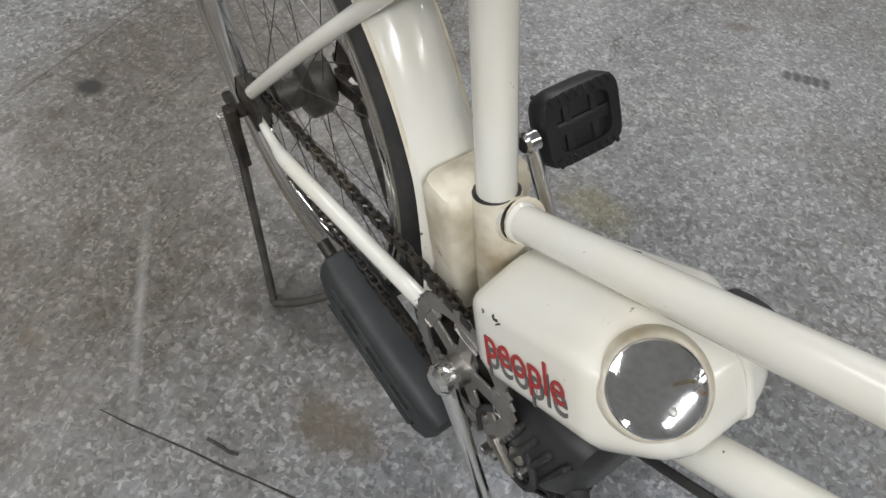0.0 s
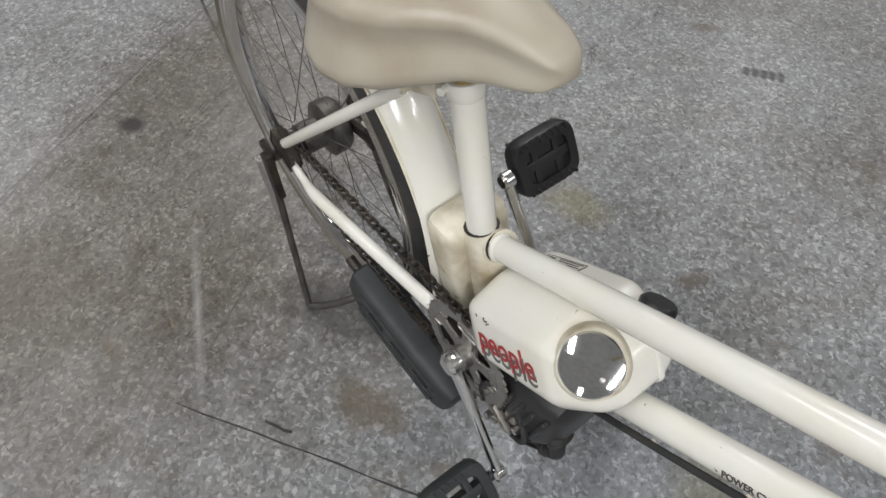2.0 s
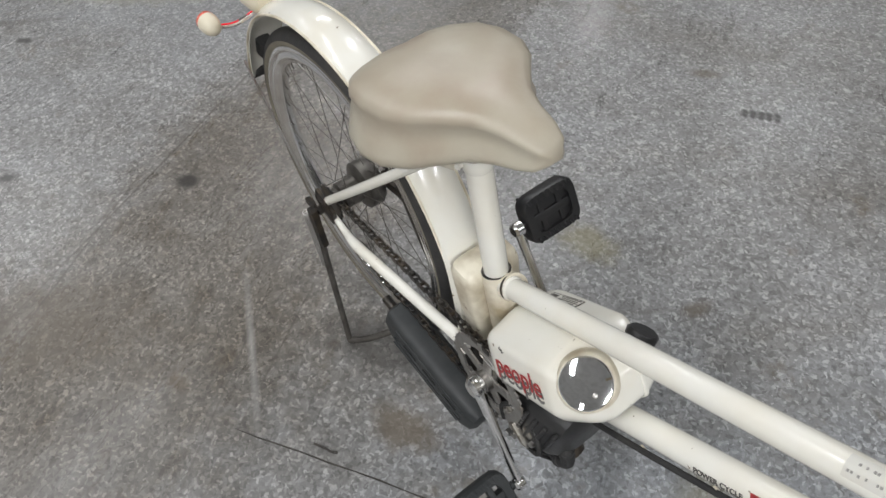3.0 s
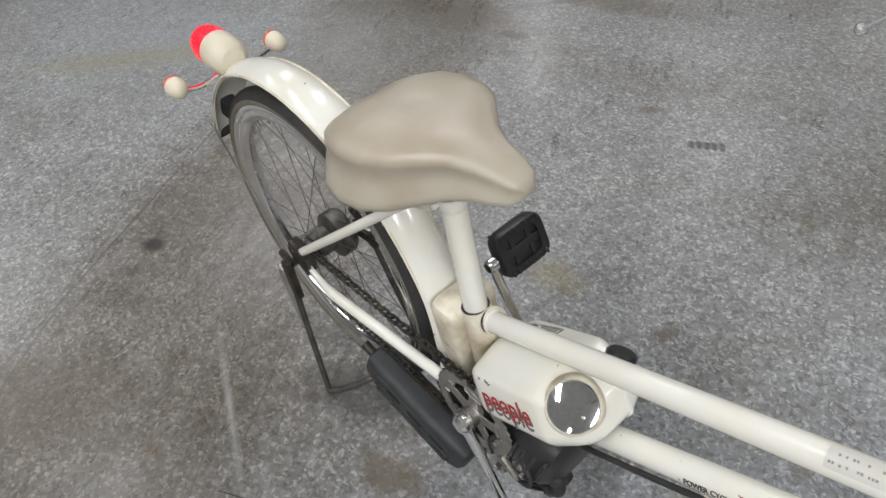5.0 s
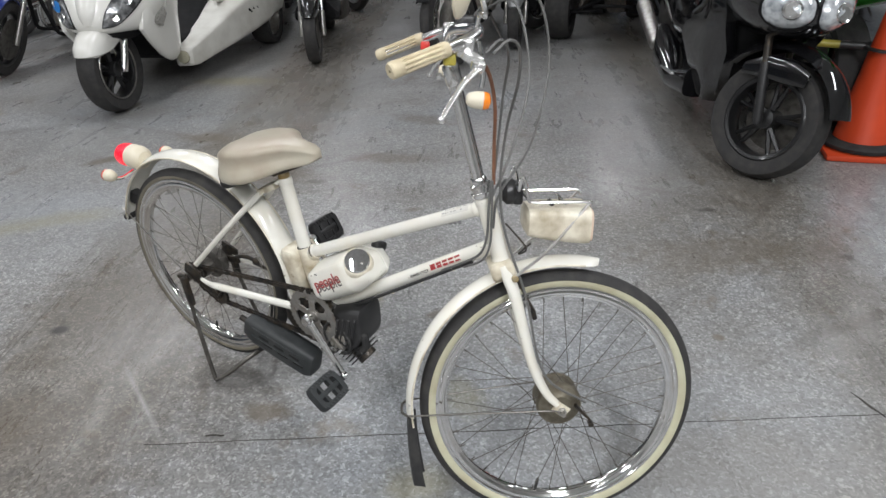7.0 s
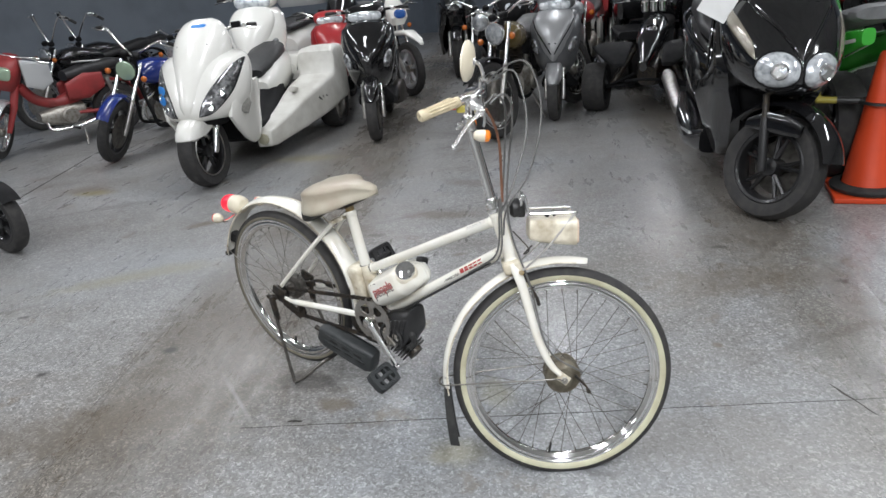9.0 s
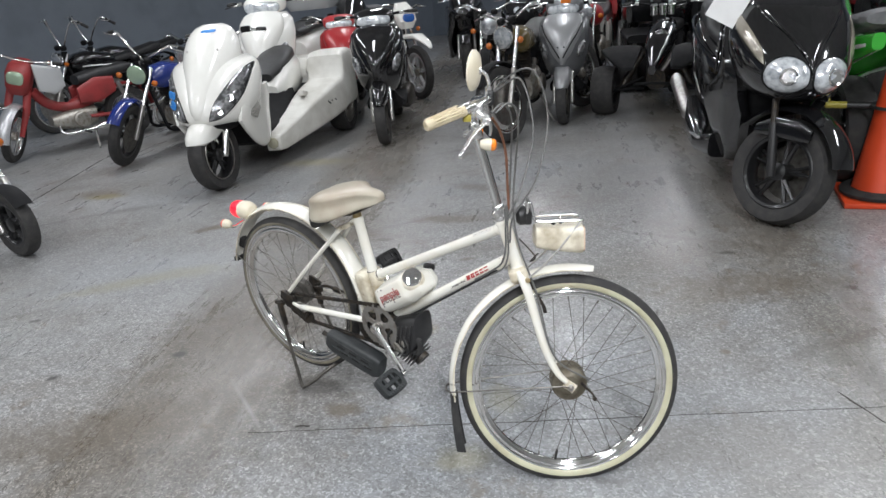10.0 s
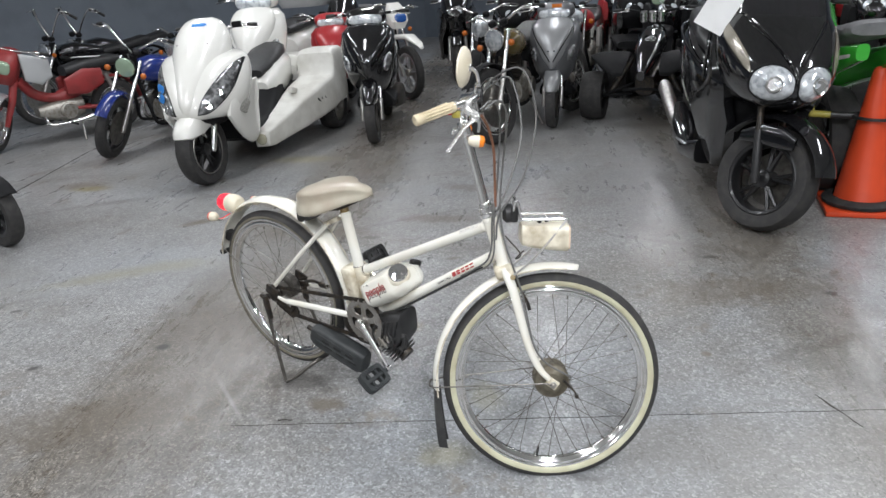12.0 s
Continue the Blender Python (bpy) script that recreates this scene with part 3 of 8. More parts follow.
def front_end(bike):
    bicycle_wheel(bike, FRONT, WALL_CREAM, "cream side walls", turned, "front_wheel", 36)
    # hub: drum brake on the near side
    bm = B()
    m = axis_matrix(FRONT + V(0, -0.050, 0), (0, 1, 0))
    lathe(bm, [(0.012, 0.004), (0.026, 0.006), (0.030, 0.011), (0.046, 0.016), (0.050, 0.022), (0.050, 0.030), (0.0475, 0.033), (0.0475, 0.064), (0.050, 0.067), (0.050, 0.073), (0.040, 0.078), (0.030, 0.084), (0.010, 0.090)], m, 32)
    hub = part("front_hub", turned(bm), HUB_ALLOY, bike, "dirty grey alloy drum brake hub")
    bm = B()
    tube(bm, [FRONT + V(0.030, -0.052, 0.010), FRONT + V(0.060, -0.055, -0.020), FRONT + V(0.068, -0.055, -0.034)], [0.008, 0.006, 0.0045], 8, 0.5)
    disc(bm, FRONT + V(0.066, -0.062, -0.034), (0, 1, 0), 0.006, 0.016, 10)
    part("brake_arm", turned(bm), GREASY, hub)
    bm = B()
    for s in (-1, 1):
        disc(bm, FRONT + V(0, s * 0.060 - 0.005, 0), (0, 1, 0), 0.010, 0.010, 6)
        tube(bm, [FRONT + V(0, s * 0.050, 0), FRONT + V(0, s * 0.076, 0)], 0.0048, 10)
    pieces("axle_nut", turned(bm), STEEL, hub)
    # fork: curved blades, flattened crown, dropouts
    for s in (-1, 1):
        bm = B()
        line = curve([(0.962, s * 0.034, 0.612), (0.985, s * 0.047, 0.560), (1.010, s * 0.049, 0.470), (1.034, s * 0.050, 0.390), (1.064, s * 0.052, 0.330), (1.090, s * 0.054, 0.302)], 6)
        tube(bm, line, [0.0155] + [0.0150 - 0.0068 * (i / (len(line) - 1)) ** 1.6 for i in range(len(line) - 1)], 14, 0.85)
        blade = part("fork_blade", turned(bm), CREAM, bike)
        bm = B()
        box(bm, (0.034, 0.005, 0.026), Matrix.Translation((1.098, s * 0.056, 0.291)) @ pose(0, 0, 0, 0, 35, 0), 0.002)
        part("dropout", turned(bm), STEEL if s > 0 else CREAM_DIRTY, blade)
    for s in (-1, 1):
        bm = B()
        box(bm, (0.010, 0.012, 0.024), Matrix.Translation((1.030, s * 0.040, 0.508)) @ pose(0, 0, 0, 0, -14, 0), 0.003)
        tube(bm, [V(1.030, s * 0.046, 0.515), V(1.012, s * 0.052, 0.548), V(0.990, s * 0.040, 0.588)], 0.0032, 8)
        part("brake_arm", turned(bm), GREASY, bike, "dark brake arm beside the fork")
    bm = B()
    box(bm, (0.050, 0.096, 0.034), Matrix.Translation((0.962, 0, 0.602)) @ pose(0, 0, 0, 0, -19.7, 0), 0.011, 3)
    crown = part("fork_crown", turned(bm), CREAM_DIRTY, bike, "stained cream fork crown")
    bm = B()
    disc(bm, V(0.985, -0.052, 0.592), (0, -1, 0), 0.007, 0.008, 10)
    disc(bm, V(0.986, 0.044, 0.592), (0, 1, 0), 0.007, 0.008, 10)
    pieces("bolt", turned(bm), BRASS, crown)
    # head bearings and stem
    bm = B()
    m = axis_matrix(HEAD_LOW - AXIS * 0.012, AXIS)
    lathe(bm, [(0.019, -0.004), (0.023, 0.0), (0.023, 0.006), (0.020, 0.009), (0.022, 0.013), (0.020, 0.018)], m, 24)
    part("lower_head_race", bm, STEEL, bike, "dull steel lower headset cup")
    bm = B()
    m = axis_matrix(HEAD_TOP + AXIS * 0.002, AXIS)
    lathe(bm, [(0.021, 0.0), (0.024, 0.004), (0.024, 0.010), (0.019, 0.012), (0.019, 0.018), (0.022, 0.019), (0.022, 0.026), (0.017, 0.029), (0.017, 0.036), (0.015, 0.040)], m, 8 * 3)
    part("upper_head_race", bm, CHROME, bike, "chromed headset lock nut")
    bm = B()
    clamp = V(0.8000, 0, 1.062)
    foot = TURNED.inverted() @ (HEAD_TOP + AXIS * 0.03)
    tube(bm, [foot, foot + STEM * 0.225], 0.0128, 18)
    stem = part("stem", turned(bm), CHROME, bike, "tall chromed handlebar stem")
    bm = B()
    lathe(bm, [(0.0145, 0.0), (0.0165, 0.004), (0.0165, 0.034), (0.015, 0.040)], axis_matrix(foot + STEM * 0.195, STEM), 24)
    disc(bm, foot + STEM * 0.212 + V(-0.020, 0, 0), (-1, 0, 0), 0.006, 0.012, 10)
    part("stem_clamp", turned(bm), CHROME, stem)
    # handlebar
    bm = B()
    first = [foot + STEM * 0.222, foot + STEM * 0.25 + V(0.002, 0.020, 0)]
    line = curve(first + [clamp + V(0.050, 0.048, 0.000), clamp + V(0.078, 0.112, 0.010), clamp + V(0.070, 0.178, 0.006), clamp + V(0.036, 0.216, -0.004), clamp + V(-0.072, 0.264, -0.046)], 7)
    near = curve([V(p.x, -p.y, p.z) for p in first] + [clamp + V(0.050, -0.054, 0.000), clamp + V(0.082, -0.130, 0.006), clamp + V(0.080, -0.204, 0.000), V(0.853, -0.238, 1.048), V(0.815, -0.259, 1.034), V(0.762, -0.288, 1.014)], 7)
    both = list(reversed(near))[:-1] + line
    tube(bm, both, 0.0094, 14)
    bar = part("handlebar", turned(bm), CHROME, bike, "chromed swept-back handlebar")
    for s in (-1, 1):
        a, b = clamp + V(0.006, 0.230, -0.013), clamp + V(-0.094, 0.276, -0.054)
        if s < 0:
            a, b = V(0.830, -0.251, 1.039), V(0.742, -0.299, 1.007)
        m = axis_matrix(a, b - a) @ Matrix.Diagonal((1, 1, (b - a).length / 0.116, 1))
        bm = B()
        n, rings = 40, []
        for h, r, ridge in ((0.0, 0.0112, 0), (0.006, 0.0124, 0), (0.012, 0.0124, 0), (0.016, 0.0122, 1), (0.090, 0.0125, 1), (0.093, 0.0128, 0), (0.106, 0.0134, 0), (0.113, 0.0130, 0), (0.116, 0.0108, 0), (0.1155, 0.0026, 0), (0.110, 0.0024, 0)):
            rings.append([m @ V((r - (0.0024 if ridge and k % 4 < 2 else 0)) * math.cos(2 * math.pi * k / n), (r - (0.0024 if ridge and k % 4 < 2 else 0)) * math.sin(2 * math.pi * k / n), h) for k in range(n)])
        skin(bm, rings)
        grip = part("grip", turned(bm), GRIP, bar, "ribbed cream plastic grip", angle=22)
        # lever and its clamp
        bm = B()
        p = clamp + V(0.062, 0.188, 0.004) if s > 0 else V(0.857, -0.237, 1.041)
        box(bm, (0.030, 0.020, 0.030), Matrix.Translation(p), 0.008, 3)
        box(bm, (0.036, 0.012, 0.020), Matrix.Translation(p + V(0.012, s * 0.010, -0.016)) @ pose(0, 0, 0, 0, 30, s * 20), 0.005)
        disc(bm, p + V(0.018, s * 0.018, -0.034), (0.2, s * 0.3, 1), 0.012, 0.016, 14, 0.2)
        bracket = part("lever_bracket", turned(bm), POLISHED, bar, "polished alloy lever bracket")
        bm = B()
        line = curve([p + V(0.022, s * 0.018, -0.026), p + V(0.012, s * 0.032, -0.036), p + V(-0.006, s * 0.048, -0.052), p + V(-0.024, s * 0.070, -0.076), p + V(-0.040, s * 0.090, -0.100)], 6)
        tube(bm, line, [0.0085 - 0.0042 * i / (len(line) - 1) for i in range(len(line))], 10, 0.55)
        blob(bm, line[-1], 0.006, 10)
        part("brake_lever", turned(bm), POLISHED, bracket, "polished alloy brake lever")
        # winker beneath the bar
        bm = B()
        q = V(0.862, 0.164, 0.985) if s > 0 else V(0.886, -0.226, 0.962)
        m = axis_matrix(q + V(-0.030, 0, 0), (1, 0, -0.08))
        lathe(bm, [(0.006, 0.006), (0.0105, 0.010), (0.0138, 0.020), (0.0146, 0.033)], m, 20)
        winker = part("front_winker", turned(bm), CREAM_PLASTIC, bike, "cream winker with orange lens under the handlebar")
        bm = B()
        lathe(bm, [(0.0144, 0.032), (0.0142, 0.038), (0.0120, 0.043), (0.0045, 0.046)], m, 20)
        part("lens", turned(bm), ORANGE, winker, "orange lens")
        bm = B()
        tube(bm, curve([q + V(0, 0, 0.018), q + V(0.002, 0, 0.04), V(0.868, 0.168, 1.064) if s > 0 else V(0.880, -0.222, 1.050)], 4), 0.004, 8)
        part("bracket", turned(bm), CHROME, winker)
    # switches beside the near grip
    bm = B()
    box(bm, (0.020, 0.020, 0.018), Matrix.Translation(clamp + V(0.034, -0.232, -0.040)), 0.004)
    part("switch_box", turned(bm), YELLOW_PLASTIC, bar, "yellowed switch housing")
    bm = B()
    box(bm, (0.020, 0.022, 0.020), Matrix.Translation(clamp + V(0.010, 0.204, -0.030)), 0.005)
    part("kill_switch", turned(bm), RED_PAINT, bar, "red plastic switch")
    bm = B()
    box(bm, (0.040, 0.062, 0.042), Matrix.Translation(clamp + V(0.088, 0.125, 0.012)), 0.008, 3)
    tube(bm, [clamp + V(0.088, 0.090, 0.010), clamp + V(0.088, 0.165, 0.010)], 0.015, 12)
    part("control_box", turned(bm), BLACK_PLASTIC, bar, "black plastic control box")
    # mirror on the right clamp
    bm = B()
    base = clamp + V(0.078, -0.200, 0.004)
    head = V(0.852, -0.226, 1.098)
    back = head + V(0, 0, 0.030) - V(-0.95, 0.28, 0.10) * 0.018
    tube(bm, curve([base, base + V(0.004, -0.01, 0.025), back + V(0.018, -0.010, -0.040), back + V(0.012, -0.006, -0.012), back], 6), 0.0042, 8)
    disc(bm, back, (-0.95, 0.28, 0.10), 0.010, 0.010, 14, 0.3)
    arm = part("mirror_arm", turned(bm), CHROME, bar, "bent chromed mirror arm")
    bm = B()
    face = (-0.95, 0.28, 0.10)
    lathe(bm, [(0.006, -0.016), (0.020, -0.0135), (0.040, -0.007), (0.0465, 0.0), (0.0465, 0.004)], axis_matrix(head + V(0, 0, 0.030), face), 32)
    mirror = part("mirror", turned(bm), CREAM_PLASTIC, arm, "round mirror in a cream shell")
    bm = B()
    lathe(bm, [(0.0440, 0.0035), (0.0440, 0.0052)], axis_matrix(head + V(0, 0, 0.030), face), 32)
    part("mirror_glass", turned(bm), RIM_CHROME, mirror, "silvered mirror glass")
    # front fender, flap, stay
    bm = B()
    hoop(bm, FRONT, 0.322, fender_profile(0.031, 0.013), 78, 189, 48)
    for v in bm.verts:
        d = math.degrees(math.atan2(v.co.z - FRONT.z, v.co.x - FRONT.x))
        if d < 84:
            v.co.y *= 0.25 + 0.75 * max(0.0, (d - 78) / 6) ** 0.5
    fender = part("front_fender", turned(bm), CREAM, bike, "cream front mudguard with rusty edge")
    bm = B()
    rim_a = [FRONT + V(0.3275 * math.cos(radians(d)), 0, 0.3275 * math.sin(radians(d))) for d in range(84, 190, 3)]
    for s in (-1, 1):
        tube(bm, [p + (FRONT - p).normalized() * 0.005 + V(0, s * 0.031, 0) for p in rim_a], 0.0022, 6)
    pieces("rolled_edge", turned(bm), CREAM_DIRTY, fender)
    bm = B()
    rings = []
    for k in range(9):
        t = k / 8
        w = 0.024 + 0.008 * math.sin(t * 2.4)
        x, z = 0.771 + 0.012 * t * t + 0.004, 0.252 - 0.170 * t
        d = 0.012 + 0.010 * t
        rings.append([V(x + d, -w, z), V(x - 0.004, -w * 0.8, z), V(x - 0.008, 0, z), V(x - 0.004, w * 0.8, z), V(x + d, w, z), V(x + d, w - 0.003, z), V(x - 0.001, w * 0.7, z), V(x - 0.005, 0, z), V(x - 0.001, -w * 0.7, z), V(x + d, -w + 0.003, z)])
    skin(bm, rings)
    part("mud_flap", turned(bm), RUBBER, fender, "black rubber mud flap")
    bm = B()
    for s in (-1, 1):
        tube(bm, [V(0.768, s * 0.034, 0.268), FRONT + V(-0.02, s * 0.066, 0.006), FRONT + V(0.004, s * 0.066, 0.0)], 0.0021, 6)
    tube(bm, [V(0.768, -0.034, 0.268), V(0.757, -0.02, 0.268), V(0.755, 0, 0.268), V(0.757, 0.02, 0.268), V(0.768, 0.034, 0.268)], 0.0030, 6)
    pieces("fender_stay", turned(bm), DARK_ALLOY, fender, "wire mudguard stay")
    # head lamp and the wire carrier above it
    bm = B()
    rows = [(1.006, 0.682, 0.722, 0.040), (1.010, 0.674, 0.731, 0.047), (1.040, 0.668, 0.734, 0.053), (1.090, 0.662, 0.735, 0.056), (1.124, 0.659, 0.736, 0.057), (1.132, 0.660, 0.735, 0.056)]
    loft_x(bm, rows, 32, 5.0)
    lamp = part("head_lamp", turned(bm), CREAM_DIRTY, bike, "square cream head lamp with pinkish lens")
    bm = B()
    loft_x(bm, [(1.1315, 0.663, 0.732, 0.053), (1.137, 0.664, 0.731, 0.052), (1.139, 0.672, 0.724, 0.044)], 32, 5.0)
    part("lens", turned(bm), mat("lamp_lens", (0.72, 0.55, 0.42), 0.15, coat=0.5), lamp, "pale amber lens")
    bm = B()
    for s in (-1, 1):
        tube(bm, curve([(0.985, s * 0.050, 0.772), (0.989, s * 0.052, 0.797), (0.996, s * 0.052, 0.790), (1.004, s * 0.052, 0.757), (1.014, s * 0.052, 0.749), (1.060, s * 0.052, 0.749), (1.118, s * 0.052, 0.750), (1.129, s * 0.050, 0.747), (1.131, s * 0.040, 0.744)], 5), 0.0036, 8)
    tube(bm, [(1.005, -0.052, 0.752), (1.005, 0.052, 0.752)], 0.0030, 8)
    tube(bm, [(1.078, -0.052, 0.746), (1.078, 0.052, 0.746)], 0.0030, 8)
    tube(bm, [(0.985, -0.050, 0.772), (0.985, 0.050, 0.772)], 0.0030, 8)
    carrier = part("lamp_carrier", turned(bm), CHROME, bike, "chromed wire front carrier")
    bm = B()
    tube(bm, [(1.078, -0.004, 0.748), (1.078, -0.004, 0.714)], 0.0040, 8)
    tube(bm, [(1.05, -0.02, 0.746), (1.06, -0.02, 0.735)], 0.0050, 8)
    pieces("mount_bolt", turned(bm), GREASY, carrier)
    bm = B()
    for s in (-1, 1):
        tube(bm, curve([(1.126, s * 0.050, 0.748), (1.05, s * 0.058, 0.655), (0.985, s * 0.055, 0.595)], 4), 0.0030, 8)
    pieces("carrier_stay", turned(bm), STEEL, carrier, "steel stay down to the fork crown")
    bm = B()
    disc(bm, V(0.958, 0, 0.757), (1, 0, 0.1), 0.026, 0.034, 20, 0.35)
    box(bm, (0.020, 0.046, 0.044), Matrix.Translation((0.990, 0, 0.757)), 0.008, 3)
    part("horn", turned(bm), BLACK_PLASTIC, bike, "black plastic horn")
    # cables
    def cable(points, r, material, label):
        bm = B()
        tube(bm, curve(points, 8), r, 7)
        part("cable", turned(bm), material, bike, label)

    bp = clamp + V(0.100, -0.246, -0.030)
    bl = clamp + V(0.086, 0.188, -0.010)
    cable([bp, bp + V(0.028, 0.02, 0.020), bp + V(0.050, 0.05, 0.004), bp + V(0.056, 0.09, -0.05), V(0.954, -0.060, 0.89), V(0.950, -0.036, 0.78), V(0.965, -0.030, 0.68), V(1.010, -0.052, 0.55), V(1.055, -0.060, 0.38), FRONT + V(0.050, -0.058, 0.02)], 0.0027, CABLE_GREY, "grey front brake cable")
    cable([bl, bl + V(0.05, -0.03, 0.07), bl + V(0.125, -0.13, 0.09), V(1.050, 0.05, 1.02), V(1.015, 0.000, 0.86), V(0.950, -0.030, 0.76), V(0.940, -0.030, 0.69)], 0.0026, CABLE_GREY, "grey control cable")
    cable([bl + V(-0.02, 0, 0), bl + V(0.04, -0.02, 0.05), bl + V(0.095, -0.12, 0.065), V(1.010, 0.04, 0.98), V(0.975, 0.000, 0.84), V(0.935, -0.026, 0.75)], 0.0026, CABLE_GREY, "grey control cable")
    cable([V(0.895, -0.140, 1.02), V(0.915, -0.110, 0.985), V(0.930, -0.07, 0.93), V(0.935, -0.04, 0.85), V(0.938, -0.030, 0.78)], 0.0036, CABLE_RUST, "rust-brown wiring sheath")
    cable([bp + V(-0.01, 0.02, 0.0), bp + V(0.018, 0.04, 0.02), bp + V(0.040, 0.10, -0.01), V(0.945, -0.06, 0.95), V(0.940, -0.032, 0.82), V(0.930, -0.030, 0.74)], 0.0026, CABLE_GREY, "grey throttle cable")
    cable([V(0.965, -0.028, 0.70), V(1.005, -0.048, 0.655), V(0.992, -0.040, 0.640), V(1.014, -0.048, 0.664)], 0.0020, GREASY, "looped black wiring")


def head_wires(bike):
    """Loose wires and cables bundled round the head tube."""
    for points, r, label in (
        ([V(0.952, -0.020, 0.80), V(0.950, -0.027, 0.74), V(0.947, -0.030, 0.68), V(0.928, -0.028, 0.632), V(0.880, -0.022, 0.594), V(0.830, -0.020, 0.561)], 0.0027, "grey cable strapped to the frame"),
        ([V(0.956, -0.022, 0.80), V(0.957, -0.029, 0.72), V(0.955, -0.031, 0.665), V(0.936, -0.031, 0.622), V(0.888, -0.024, 0.588)], 0.0024, "grey cable beside the head tube"),
    ):
        bm = B()
        tube(bm, curve(points, 7), r, 7)
        part("wire", bm, CABLE_GREY, bike, label)


def frame_and_rest(bike):
    # frame tubes
    bm = B()
    tube(bm, [V(0.424, -0.004, 0.489), V(0.932, -0.004, 0.732)], 0.0148, 18)
    top = part("top_tube", bm, CREAM, bike)
    bm = B()
    for c, d in ((V(0.440, -0.004, 0.4967), 0.004), (V(0.907, -0.004, 0.7200), 0.008)):
        lathe(bm, [(0.0149, 0), (0.0162, 0.003), (0.0166, d), (0.0149, d + 0.004)], axis_matrix(c, (0.89, 0, 0.455)), 20)
    pieces("lug_ring", bm, CREAM, top)
    bm = B()
    lathe(bm, [(0.0149, 0), (0.0172, 0.0004), (0.0172, 0.0018), (0.0149, 0.0024)], axis_matrix(V(0.4380, -0.004, 0.4957), (0.89, 0, 0.455)), 24)
    part("rust_ring", bm, GREASY, top, "dark rusty joint ring")
    bm = B()
    tube(bm, [V(0.470, 0, 0.345), V(0.520, 0, 0.375), V(0.958, -0.003, 0.652)], 0.0168, 18)
    down = part("down_tube", bm, CREAM, bike)
    bm = B()
    tube(bm, curve([V(0.560, -0.018, 0.378), V(0.70, -0.020, 0.470), V(0.86, -0.018, 0.574), V(0.905, -0.018, 0.602)], 5), 0.0038, 8)
    part("wire_conduit", bm, RUBBER, down, "dark wiring along the tube's underside")
    bm = B()
    for t in (0.30, 0.52, 0.74):
        p = V(0.56, 0, 0.40).lerp(V(0.948, 0, 0.657), t)
        tube(bm, [p + V(0.006, -0.018, -0.016), p + V(0.012, -0.016, -0.022)], 0.0035, 8)
    pieces("clip", bm, CREAM_PLASTIC, down)
    bm = B()
    tube(bm, [HEAD_LOW, HEAD_TOP], 0.0195, 20)
    lathe(bm, [(0.0195, 0), (0.0210, 0.003), (0.0210, 0.010), (0.0195, 0.013)], axis_matrix(HEAD_LOW, AXIS), 20)
    lathe(bm, [(0.0195, 0), (0.0210, 0.003), (0.0210, 0.010), (0.0195, 0.013)], axis_matrix(HEAD_TOP - AXIS * 0.013, AXIS), 20)
    part("head_tube", bm, CREAM, bike)
    bm = B()
    tube(bm, [V(0.4110, -0.004, 0.495), V(0.380, -0.006, 0.684)], 0.0168, 18)
    seat_tube = part("seat_tube", bm, CREAM, bike)
    bm = B()
    tube(bm, [V(0.440, 0, 0.380), V(0.432, -0.003, 0.415), V(0.4190, -0.004, 0.470), V(0.4100, -0.004, 0.503)], [0.024, 0.0235, 0.0225, 0.0205], 20)
    tube(bm, [V(0.418, 0, 0.478), V(0.444, 0, 0.4975)], 0.0195, 16)
    part("seat_lug", bm, CREAM_DIRTY, bike, "stained cream lug at the tube joint")
    bm = B()
    d = (V(0.380, -0.006, 0.684) - V(0.4110, -0.004, 0.495)).normalized()
    lathe(bm, [(0.0195, -0.002), (0.0203, -0.001), (0.0203, 0.001), (0.0195, 0.002)], axis_matrix(V(0.4098, -0.004, 0.5028), d), 20)
    part("rust_ring", bm, GREASY, seat_tube, "dark rusty joint ring")
    bm = B()
    lathe(bm, [(0.0172, 0), (0.0186, 0.002), (0.0186, 0.016), (0.0172, 0.018)], axis_matrix(V(0.3822, -0.006, 0.670), d), 20)
    disc(bm, V(0.372, -0.020, 0.680), (0.3, -1, 0), 0.0045, 0.012, 8)
    part("seat_clamp", bm, CREAM, seat_tube)
    bm = B()
    tube(bm, [V(0.3800, -0.006, 0.682), V(0.3735, -0.004, 0.722)], 0.0142, 16)
    part("seat_post", bm, BRASS, seat_tube, "tarnished seat post")
    # stays
    for s in (-1, 1):
        bm = B()
        line = curve([V(0.040, s * 0.070, 0.378), V(0.052, s * 0.070, 0.390), V(0.18, s * 0.056, 0.515), V(0.315, s * 0.026, 0.646)], 5)
        tube(bm, line, [0.0045, 0.0062, 0.0072] + [0.0078] * (len(line) - 3), 12)
        part("seat_stay", bm, CREAM, bike)
        bm = B()
        line = curve([V(0.030, s * 0.066, 0.334), V(0.075, s * 0.068, 0.326), V(0.115, s * 0.071, 0.330), V(0.20, s * 0.064, 0.332), V(0.385, s * 0.046, 0.334)], 5)
        tube(bm, line, [0.0045, 0.0050, 0.0055, 0.0060, 0.0062, 0.0064, 0.0068, 0.0074, 0.0080, 0.0086] + [0.0094] * (len(line) - 10), 14, 1.15)
        part("chain_stay", bm, CREAM, bike)
        bm = B()
        box(bm, (0.060, 0.006, 0.046), Matrix.Translation((0.018, s * 0.070, 0.346)) @ pose(0, 0, 0, 0, 20, 0), 0.006)
        disc(bm, V(0, s * 0.068, 0.330), (0, s, 0), 0.012, 0.014, 6)
        tube(bm, [V(0, s * 0.06, 0.330), V(0, s * 0.092, 0.330)], 0.005, 10)
